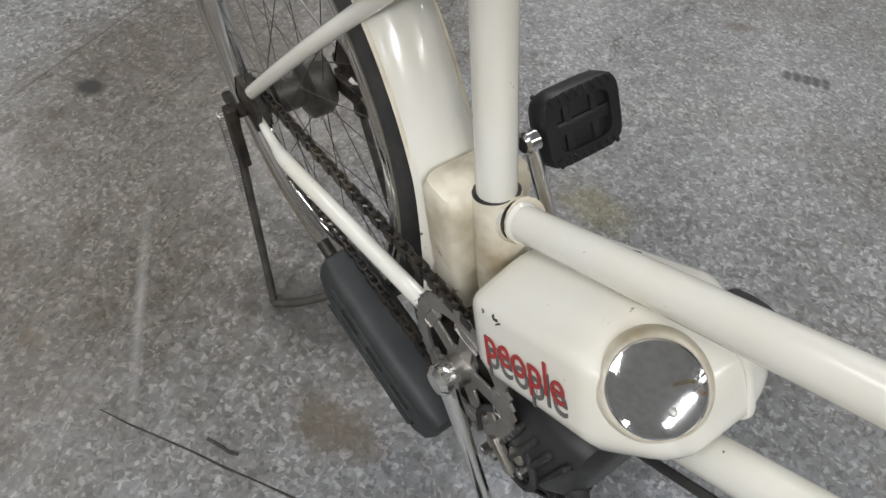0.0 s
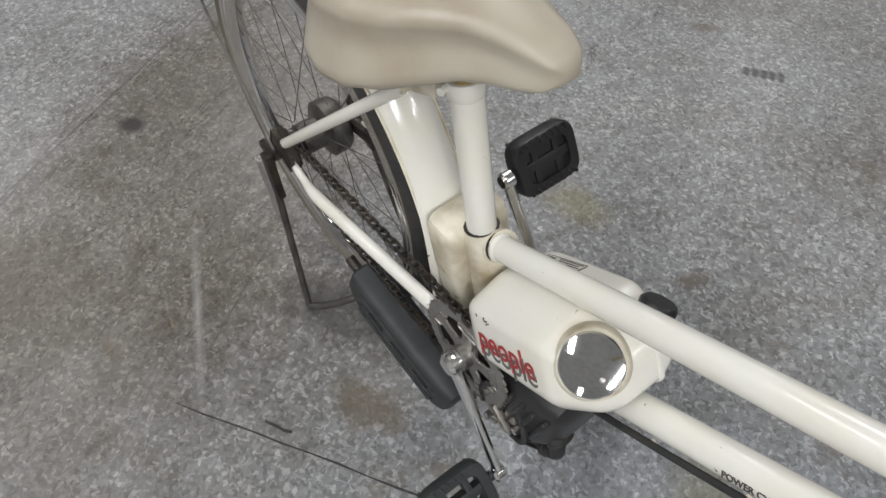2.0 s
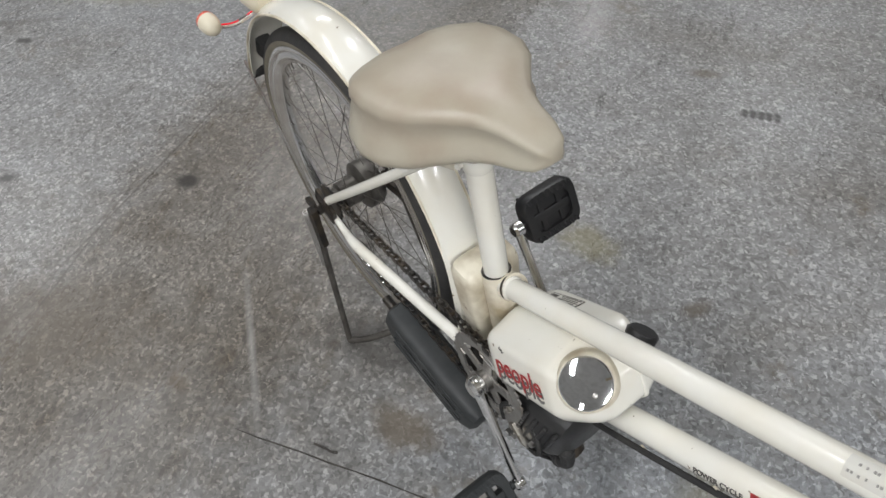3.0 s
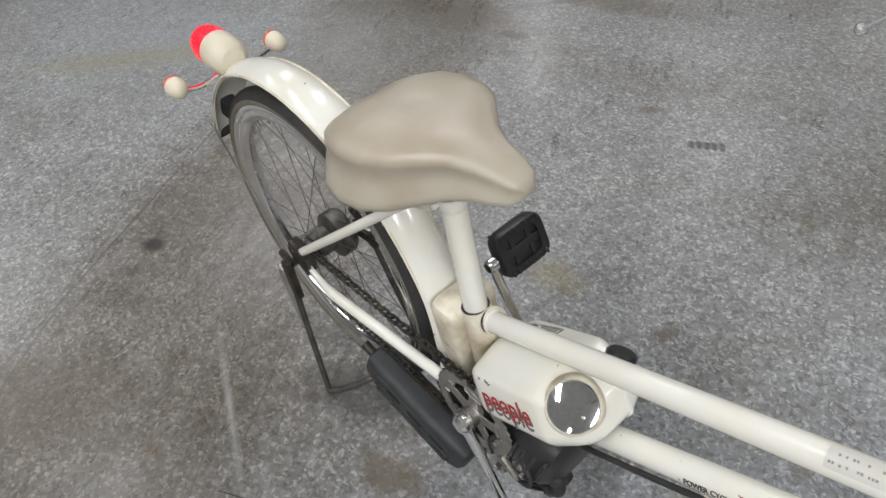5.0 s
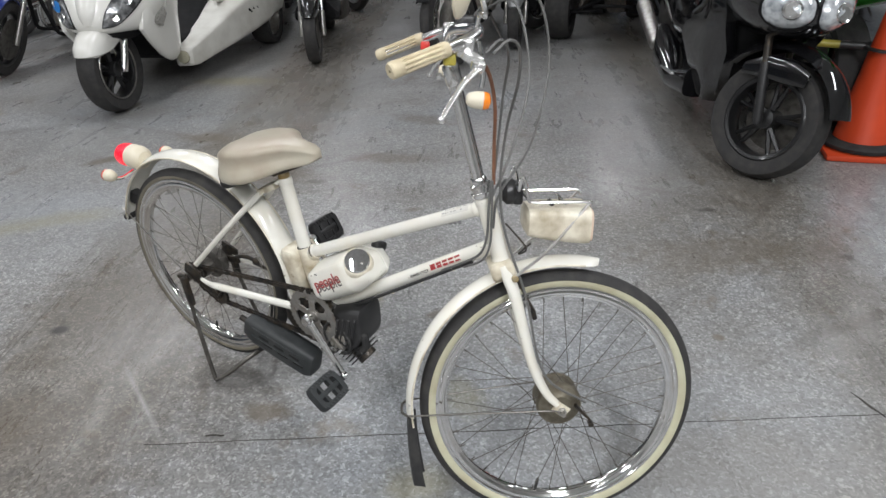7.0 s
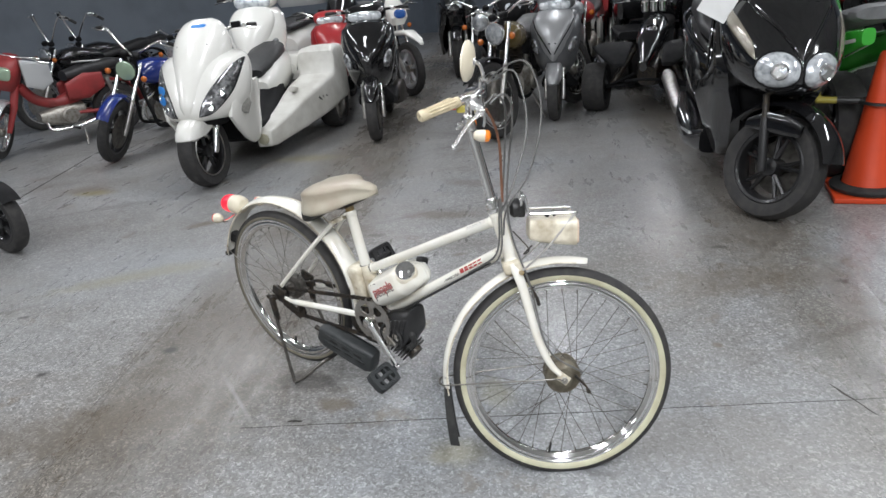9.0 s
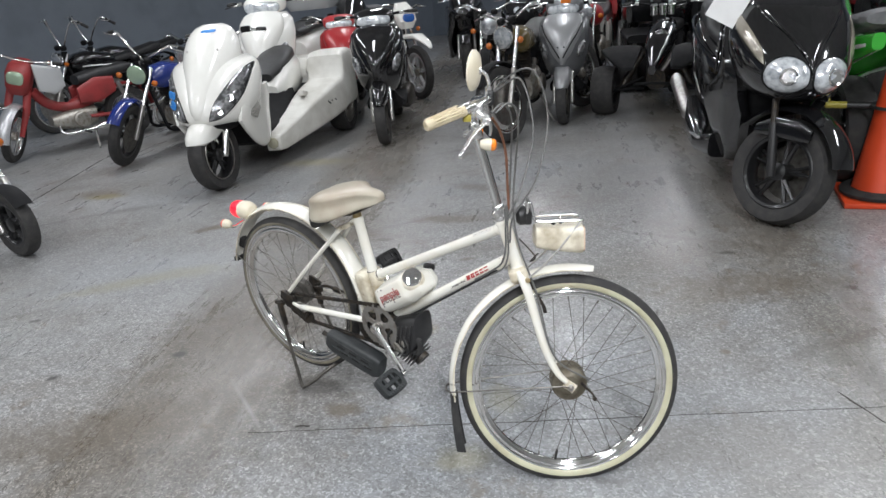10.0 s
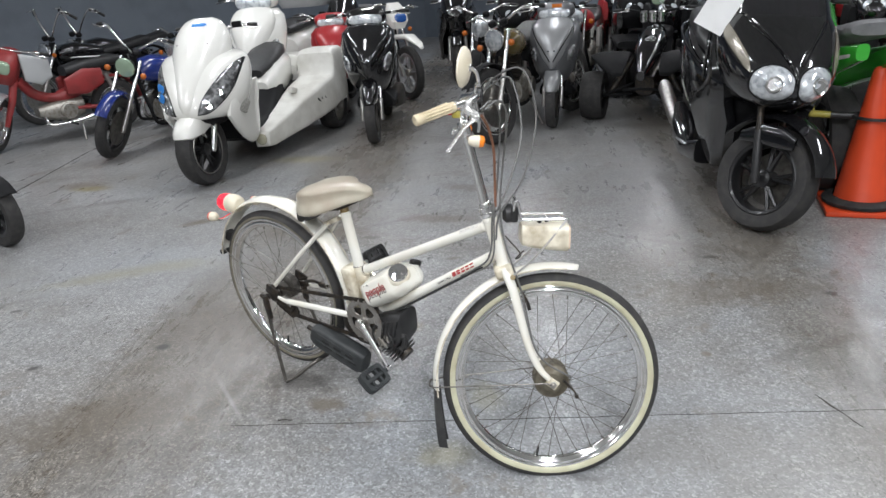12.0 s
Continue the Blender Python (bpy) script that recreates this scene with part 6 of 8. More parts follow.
def inlay(bm, rows, outline, off=0.004, bulge=0.010, point=0.62, deep=0.02):
    """A pane let into a cowl, its outline given across and up."""
    out = [tuple(v)[:2] for v in curve([V(p[0], p[1], 0) for p in list(outline) + [outline[0]]], 4)[:-1]]
    cy = sum(p[0] for p in out) / len(out)
    cz = sum(p[1] for p in out) / len(out)
    rings = []
    for k, h in ((1.0, -deep), (1.0, off), (0.9, off + bulge * 0.5), (0.65, off + bulge * 0.85), (0.35, off + bulge), (0.05, off + bulge)):
        rings.append([V(front_x(rows, cy + (y - cy) * k, cz + (z - cz) * k, point) + h, cy + (y - cy) * k, cz + (z - cz) * k) for y, z in out])
    skin(bm, rings)
    return bm


def steered(ob, before, degrees, pivot, lean=0.30):
    """Turns the parts made since about the steering axis."""
    turn = Matrix.Translation(pivot) @ Matrix.Rotation(radians(degrees), 4, V(-lean, 0, 1)) @ Matrix.Translation(-pivot)
    for c in ob.children:
        if c not in before:
            c.matrix_basis = turn


GRILLE_GREY = mat("grey_grille", (0.35, 0.34, 0.31), 0.5, other=(0.12, 0.12, 0.11), scale=90, amount=0.9)
AMBER_GREY = mat("amber_grey_lens", (0.34, 0.31, 0.25), 0.15, 0.3, other=(0.20, 0.18, 0.14), scale=20, coat=0.7)
DUSTY_WHITE = mat("dusty_white_paint", (0.70, 0.69, 0.64), 0.42, other=(0.44, 0.42, 0.37), scale=5, amount=0.8, bump=0.08, spots=(0.30, 0.27, 0.22), spot_scale=22, spot_size=0.74)


def trike_scooter(m):
    ob = thing("trike_scooter", "white three-wheeled maxi scooter with dusty rear bodywork", "scooter", m, "parked scooters")
    R = 0.268
    before = set(ob.children)
    wheel = road_wheel(ob, (0, 0, R), R, 0.125, WHEEL_BLACK, "cast", "front_wheel", -1)
    bm = B()
    hoop(bm, V(0, 0, R), R - 0.088, [(0.006, 0.050), (0.004, 0.054), (-0.006, 0.052), (-0.004, 0.046)], steps=48)
    part("rim_lip", bm, STEEL, wheel, "bright rim lip")
    fork(ob, V(0, 0, R), V(-0.175, 0, 0.62), 0.092, 0.021, CHROME, CHROME)
    bm = B()
    loft_z(bm, [(0.385, 0.08, 0.225, 0.070), (0.400, -0.02, 0.245, 0.092), (0.445, -0.14, 0.235, 0.102), (0.500, -0.20, 0.180, 0.100), (0.550, -0.22, 0.090, 0.086), (0.570, -0.22, 0.01, 0.06)], 28, 2.6)
    part("front_fender", bm, WHITE_BODY, ob)
    steered(ob, before, -6, V(-0.085, 0, 0.5), 0.32)
    rows = fine_rows([(0.470, -0.40, -0.02, 0.180), (0.500, -0.42, 0.090, 0.260), (0.545, -0.44, 0.130, 0.305), (0.620, -0.46, 0.115, 0.338), (0.720, -0.48, 0.060, 0.355), (0.800, -0.50, 0.000, 0.355), (0.870, -0.50, -0.065, 0.340), (0.915, -0.50, -0.130, 0.300), (0.935, -0.49, -0.200, 0.230)])
    bm = B()
    cowl(bm, rows, 44, 0.62)
    nose = part("front_cowl", bm, WHITE_BODY, ob, "smooth white front cowl", angle=70)
    hood = fine_rows([(0.560, -0.40, 0.140, 0.095), (0.620, -0.44, 0.134, 0.135), (0.700, -0.46, 0.094, 0.168), (0.800, -0.48, 0.026, 0.200), (0.900, -0.49, -0.050, 0.218), (1.000, -0.49, -0.138, 0.216), (1.080, -0.49, -0.220, 0.190), (1.140, -0.48, -0.298, 0.140), (1.168, -0.46, -0.360, 0.075)])
    bm = B()
    cowl(bm, hood, 40, 0.50)
    part("hood", bm, WHITE_BODY, nose, "white teardrop hood", angle=70)
    bm = B()
    loft_z(bm, [(0.430, -0.30, -0.05, 0.13), (0.470, -0.34, 0.06, 0.19), (0.500, -0.34, 0.09, 0.20)], 24, 2.4)
    part("chin", bm, MATTE_BLACK, nose)
    for s in (-1, 1):
        out = [(0.090, 0.545), (0.165, 0.555), (0.248, 0.630), (0.300, 0.730), (0.318, 0.872), (0.262, 0.838), (0.185, 0.742), (0.122, 0.640)]
        bm = B()
        inlay(bm, rows, [(s * (y - 0.205) * 1.08 + s * 0.205, (z - 0.695) * 1.05 + 0.695) for y, z in out], 0.004, 0.002)
        rim = part("lamp_surround", bm, MATTE_BLACK, nose)
        bm = B()
        inlay(bm, rows, [(s * y, z) for y, z in out], 0.007, 0.010)
        part("headlight", bm, DARK_REFLECTOR, nose, "dark clear almond headlight")
        for y, z, r in ((0.165, 0.595, 0.026), (0.225, 0.680, 0.030)):
            bm = B()
            x = front_x(rows, y, z, 0.62)
            lathe(bm, [(r, 0.0), (r * 0.9, 0.006), (r * 0.5, -0.004), (0.002, -0.008)], axis_matrix(V(x + 0.014, s * y, z), (0.86, s * 0.45, 0.25)), 18)
            part("reflector", bm, CHROME, nose)
        # leg shield, narrowing to a point near the ground
        bm = B()
        loft_z(bm, [(0.225, -0.460, -0.360, 0.010, s * 0.232), (0.250, -0.490, -0.300, 0.024, s * 0.236), (0.300, -0.510, -0.220, 0.036, s * 0.240), (0.400, -0.530, -0.110, 0.046, s * 0.244), (0.500, -0.550, -0.020, 0.050, s * 0.246), (0.600, -0.560, -0.040, 0.050, s * 0.262), (0.700, -0.540, -0.120, 0.030, s * 0.280)], 20, 2.6)
        shield = part("leg_shield", bm, WHITE_BODY, ob)
        bm = B()
        lens(bm, [(-0.075, 0.030), (-0.01, -0.048), (0.065, -0.005), (0.070, 0.050)], axis_matrix(V(-0.17, s * 0.312, 0.535), (0.42, s * 0.90, 0.0)) @ Matrix.Rotation(radians(25 * s), 4, "Z"), 0.03, 0.004)
        part("grille", bm, GRILLE_GREY, shield)
    for y, z in ((0.12, 1.00), (-0.12, 1.00)):
        bm = B()
        disc(bm, V(front_x(hood, y, z, 0.50), y, z), (1, 0, 0.7), 0.008, 0.006, 10, 0.3)
        part("screen_bolt", bm, STEEL, nose)
    # footwell, tunnel, seat
    bm = B()
    loft_x(bm, [(-1.30, 0.22, 0.62, 0.20), (-1.10, 0.20, 0.52, 0.235), (-0.82, 0.18, 0.36, 0.250), (-0.62, 0.18, 0.36, 0.225), (-0.53, 0.22, 0.86, 0.19)], 24, 3.6)
    part("footwell", bm, MATTE_BLACK, ob)
    bm = B()
    loft_x(bm, [(-1.72, 0.52, 0.76, 0.14), (-1.62, 0.46, 0.80, 0.19), (-1.42, 0.42, 0.77, 0.200), (-1.28, 0.44, 0.73, 0.200), (-1.16, 0.46, 0.65, 0.185), (-1.10, 0.48, 0.58, 0.13)], 26, 3.0)
    part("rear_body", bm, WHITE_BODY, ob)
    bm = B()
    loft_x(bm, [(-1.70, 0.75, 0.85, 0.10), (-1.60, 0.73, 0.87, 0.15), (-1.40, 0.70, 0.80, 0.16), (-1.22, 0.65, 0.74, 0.14), (-1.12, 0.61, 0.68, 0.09)], 24, 3)
    part("seat", bm, SEAT_BLACK, ob)
    # wide rear side bodies
    for s in (-1, 1):
        bm = B()
        loft_x(bm, [(-2.02, 0.34, 0.66, 0.10, s * 0.43), (-1.98, 0.27, 0.755, 0.165, s * 0.43), (-1.90, 0.26, 0.775, 0.180, s * 0.43), (-1.66, 0.26, 0.780, 0.180, s * 0.43), (-1.59, 0.25, 0.745, 0.178, s * 0.43), (-1.565, 0.25, 0.600, 0.176, s * 0.43), (-1.53, 0.24, 0.555, 0.178, s * 0.425), (-1.30, 0.21, 0.500, 0.165, s * 0.385), (-1.05, 0.175, 0.420, 0.130, s * 0.335), (-0.80, 0.150, 0.335, 0.095, s * 0.290), (-0.60, 0.135, 0.285, 0.075, s * 0.262), (-0.52, 0.145, 0.270, 0.062, s * 0.255), (-0.505, 0.165, 0.25, 0.045, s * 0.255)], 36, 8.0)
        side = part("rear_side_body", bm, DUSTY_WHITE, ob, "dusty white moulded rear side body", angle=30)
        bm = B()
        lathe(bm, [(0.040, -0.02), (0.046, 0.0), (0.042, 0.008), (0.004, 0.014)], axis_matrix(V(-0.500, s * 0.255, 0.210), (1, 0, 0)), 20)
        part("fog_lamp", bm, mat("dull_amber_glass", (0.42, 0.40, 0.30), 0.25, 0.2), side)
        bm = B()
        box(bm, (0.13, 0.05, 0.05), pose(-1.16, s * 0.33, 0.485, 0, -14, 0), 0.012)
        part("body_step", bm, DUSTY_WHITE, side)
        for k in range(3):
            bm = B()
            tube(bm, [V(-1.42 + 0.055 * k, s * 0.562 - s * 0.012 * k, 0.33), V(-1.34 + 0.055 * k, s * 0.555 - s * 0.014 * k, 0.39)], 0.008, 8)
            part("vent_slot", bm, MATTE_BLACK, side)
        road_wheel(ob, (-1.80, s * 0.47, 0.27), 0.27, 0.17, STEEL, "cast", "side_wheel")
    bm = B()
    loft_x(bm, [(-2.00, 0.60, 0.72, 0.22), (-1.94, 0.58, 0.74, 0.26), (-1.66, 0.58, 0.74, 0.26), (-1.58, 0.56, 0.66, 0.24)], 22, 3.4)
    part("rear_deck", bm, DUSTY_WHITE, ob)
    bars(ob, -0.56, 1.06, 0.33, 0.03, 0.05, False, None, True)
    bm = B()
    tube(bm, [V(-0.48, 0, 0.90), V(-0.56, 0, 1.07)], 0.030, 12)
    part("steering_column", bm, MATTE_BLACK, ob)
    for s in (-1, 1):
        bm = B()
        box(bm, (0.06, 0.07, 0.045), pose(-0.56, s * 0.19, 1.10, 0, 0, 12 * s), 0.010)
        part("brake_reservoir", bm, MATTE_BLACK, ob)
    for y, z, w, h in ((-0.225, 0.665, 0.085, 0.050), (-0.235, 0.728, 0.085, 0.045)):
        bm = B()
        inlay(bm, rows, [(y - w / 2, z - h / 2), (y + w / 2, z - h / 2 - 0.01), (y + w / 2, z + h / 2 - 0.01), (y - w / 2, z + h / 2)], 0.019, 0.001, deep=-0.018)
        part("tape", bm, TAPE_BLUE, nose, "strip of blue tape")
    bm = B()
    inlay(bm, hood, [(-0.03, 1.118), (0.07, 1.118), (0.065, 1.136), (-0.025, 1.136)], 0.003, 0.001, 0.50, 0.0)
    part("tape", bm, TAPE_BLUE, nose, "strip of blue tape")
    return ob


def black_maxi(m):
    ob = thing("maxi_scooter", "glossy black maxi scooter with twin round headlights", "scooter", m, "parked scooters")
    R = 0.268
    before = set(ob.children)
    road_wheel(ob, (0, 0, R), R, 0.125, WHEEL_BLACK, "cast", "front_wheel", 1)
    fork(ob, V(0, 0, R), V(-0.170, 0, 0.76), 0.092, 0.019, BLACK_PLASTIC, GREASY)
    bm = B()
    hoop(bm, V(0, 0, R), R + 0.034, fender_profile(0.082, 0.040, 0.006), 20, 150, 24)
    part("front_fender", bm, BLACK_BODY, ob)
    for s in (-1, 1):
        bm = B()
        loft_x(bm, [(-0.17, 0.42, 0.47, 0.010, s * 0.086), (-0.08, 0.43, 0.53, 0.013, s * 0.090), (0.05, 0.44, 0.54, 0.012, s * 0.090), (0.13, 0.45, 0.51, 0.008, s * 0.086)], 16, 2.6)
        part("fender_side", bm, BLACK_BODY, ob)
    steered(ob, before, 39, V(-0.085, 0, 0.5), 0.32)
    P = 0.55
    rows = fine_rows([(0.600, -0.42, -0.08, 0.130), (0.640, -0.44, 0.060, 0.185), (0.690, -0.46, 0.135, 0.230), (0.750, -0.48, 0.165, 0.262), (0.820, -0.50, 0.135, 0.285), (0.900, -0.52, 0.060, 0.292), (0.980, -0.53, -0.035, 0.280), (1.060, -0.54, -0.130, 0.250), (1.110, -0.54, -0.195, 0.215)])
    bm = B()
    cowl(bm, rows, 44, P)
    nose = part("front_cowl", bm, BLACK_BODY, ob, "glossy black nose", angle=70)
    bm = B()
    cowl(bm, fine_rows([(1.050, -0.50, -0.105, 0.248), (1.140, -0.52, -0.190, 0.235), (1.240, -0.54, -0.280, 0.212), (1.330, -0.55, -0.360, 0.175), (1.385, -0.55, -0.420, 0.115), (1.400, -0.55, -0.460, 0.06)]), 40, P)
    part("wind_screen", bm, SMOKE, nose, "dark smoked screen", angle=70)
    # raised centre panel that runs down to a point between the lamps
    bm = B()
    inlay(bm, rows, [(0.0, 0.775), (0.030, 0.850), (0.090, 0.930), (0.165, 1.000), (0.190, 1.070), (0.0, 1.085), (-0.190, 1.070), (-0.165, 1.000), (-0.090, 0.930), (-0.030, 0.850)], 0.006, 0.012, P)
    part("centre_panel", bm, BLACK_BODY, nose, "glossy black pointed panel")
    for s in (-1, 1):
        bm = B()
        pts = [V(front_x(rows, y, z, P) + 0.012, s * y, z) for y, z in ((0.020, 0.845), (0.060, 0.905), (0.110, 0.965), (0.170, 1.030))]
        tube(bm, curve(pts, 5), [0.003] + [0.007] * 14 + [0.003], 8)
        part("nose_crease", bm, BLACK_BODY, nose)
        out = [(0.095 + 0.088 * math.cos(math.pi * k / 7), 0.762 + 0.082 * math.sin(math.pi * k / 7)) for k in range(14)]
        out = [(max(y, 0.012), z) for y, z in out]
        bm = B()
        inlay(bm, rows, [(s * (0.098 + (y - 0.098) * 1.07), 0.762 + (z - 0.762) * 1.09) for y, z in out], 0.003, 0.001, P)
        part("lamp_surround", bm, MATTE_BLACK, nose)
        bm = B()
        inlay(bm, rows, [(s * y, z) for y, z in out], 0.006, 0.020, P)
        part("headlight", bm, CLEAR_LAMP, nose, "clear round headlight")
        for y, z, r in ((0.100, 0.765, 0.040),):
            bm = B()
            lathe(bm, [(r, 0.0), (r * 0.93, 0.006), (r * 0.6, -0.002), (0.002, -0.006)], axis_matrix(V(front_x(rows, y, z, P) + 0.026, s * y, z), (0.90, s * 0.36, 0.22)), 20)
            part("reflector", bm, CHROME, nose)
        bm = B()
        inlay(bm, rows, [(s * y, z) for y, z in ((0.185, 0.800), (0.215, 0.830), (0.270, 0.930), (0.262, 1.010), (0.235, 0.960), (0.195, 0.870))], 0.004, 0.006, P)
        part("side_lamp", bm, AMBER_GREY, nose)
        # leg shield: an outer panel that widens backwards, then the foot board
        bm = B()
        rings = []
        for z, xi, yi, xo, yo in fine_plan([(0.200, -0.440, 0.140, -0.500, 0.165), (0.300, -0.330, 0.165, -0.560, 0.225), (0.500, -0.220, 0.200, -0.620, 0.300), (0.600, -0.190, 0.240, -0.520, 0.310), (0.680, -0.190, 0.255, -0.380, 0.300), (0.760, -0.220, 0.272, -0.350, 0.300), (0.880, -0.290, 0.280, -0.380, 0.304), (1.000, -0.360, 0.272, -0.430, 0.290), (1.080, -0.420, 0.245, -0.470, 0.260)]):
            face = [V(xi, s * (yi - 0.02), z), V(xi * 0.75 + xo * 0.25, s * (yi * 0.75 + yo * 0.25 + 0.014), z), V((xi + xo) / 2, s * ((yi + yo) / 2 + 0.010), z), V(xi * 0.2 + xo * 0.8, s * (yi * 0.2 + yo * 0.8 + 0.006), z), V(xo, s * (yo - 0.004), z)]
            rings.append(face + [V(p.x - 0.015, p.y - s * 0.050, z) for p in reversed(face)])
        skin(bm, rings)
        shield = part("leg_shield", bm, BLACK_BODY, ob)
        bm = B()
        tube(bm, curve([V(-0.385, s * 0.304, 0.69), V(-0.372, s * 0.307, 0.86), V(-0.430, s * 0.294, 1.00)], 5), [0.004] + [0.009] * 9 + [0.004], 8)
        part("shield_edge", bm, BLACK_BODY, shield)
        bm = B()
        loft_x(bm, [(-1.32, 0.24, 0.40, 0.04, s * 0.22), (-1.10, 0.19, 0.34, 0.085, s * 0.215), (-0.75, 0.17, 0.27, 0.095, s * 0.205), (-0.52, 0.19, 0.34, 0.060, s * 0.195)], 18, 3.6)
        part("foot_board", bm, BLACK_BODY, ob)
        bm = B()
        box(bm, (0.26, 0.02, 0.012), pose(-0.74, s * 0.295, 0.268, 0, -6, 0), 0.004)
        part("foot_trim", bm, SILVER_BODY, ob, "silver foot board trim")
    bm = B()
    loft_z(bm, [(0.26, -0.60, -0.40, 0.15), (0.45, -0.60, -0.26, 0.17), (0.64, -0.60, -0.16, 0.19), (0.70, -0.60, -0.16, 0.19)], 22, 3.0)
    part("inner_shield", bm, MATTE_BLACK, ob)
    bm = B()
    loft_x(bm, [(-1.12, 0.25, 0.66, 0.11), (-0.98, 0.24, 0.54, 0.14), (-0.80, 0.23, 0.46, 0.14), (-0.62, 0.24, 0.60, 0.15), (-0.52, 0.30, 0.96, 0.20)], 20, 3.4)
    part("tunnel", bm, MATTE_BLACK, ob)
    bm = B()
    loft_x(bm, [(-2.00, 0.86, 0.95, 0.090), (-1.92, 0.82, 0.99, 0.140), (-1.55, 0.78, 0.97, 0.170), (-1.42, 0.765, 0.86, 0.175), (-1.10, 0.73, 0.83, 0.165), (-0.92, 0.72, 0.80, 0.115)], 26, 3)
    seat = part("seat", bm, SEAT_BLACK, ob)
    bm = B()
    box(bm, (0.015, 0.22, 0.022), pose(-1.455, 0, 0.93, 0, 18, 0), 0.006)
    part("seat_trim", bm, SILVER_BODY, seat, "silver seat trim")
    bm = B()
    loft_x(bm, [(-2.16, 0.80, 0.87, 0.05), (-2.08, 0.70, 0.90, 0.12), (-1.80, 0.53, 0.86, 0.195), (-1.45, 0.40, 0.80, 0.225), (-1.12, 0.33, 0.75, 0.215), (-0.92, 0.34, 0.70, 0.16)], 26, 3.2)
    part("rear_body", bm, BLACK_BODY, ob)
    for s in (-1, 1):
        bm = B()
        tube(bm, curve([V(-0.98, s * 0.20, 0.70), V(-1.30, s * 0.235, 0.76), V(-1.80, s * 0.205, 0.84), V(-2.10, s * 0.10, 0.88)], 5), 0.009, 8)
        part("body_rib", bm, BLACK_BODY, ob)
    road_wheel(ob, (-1.52, 0, R - 0.01), R - 0.01, 0.14, WHEEL_BLACK, "cast", "rear_wheel")
    bm = B()
    tube(bm, [V(-1.15, -0.20, 0.26), V(-1.30, -0.245, 0.28), V(-1.74, -0.27, 0.42), V(-1.80, -0.27, 0.44)], [0.022, 0.044, 0.050, 0.034], 18)
    part("exhaust", bm, STEEL, ob, "brushed steel exhaust")
    bars(ob, -0.58, 1.12, 0.35, 0.02, 0.06, False, None, False)
    bm = B()
    loft_z(bm, [(0.96, -0.66, -0.44, 0.18), (1.06, -0.65, -0.46, 0.16), (1.10, -0.63, -0.49, 0.11)], 20, 3)
    part("dash", bm, MATTE_BLACK, ob)
    for w, c, y in ((0.030, ORANGE_DULL, -0.035), (0.030, TAPE_BLUE, 0.005)):
        bm = B()
        box(bm, (0.003, w, 0.02), pose(-0.285, y, 1.245, 0, -38, 0), 0)
        part("sticker", bm, c, nose)
    return ob


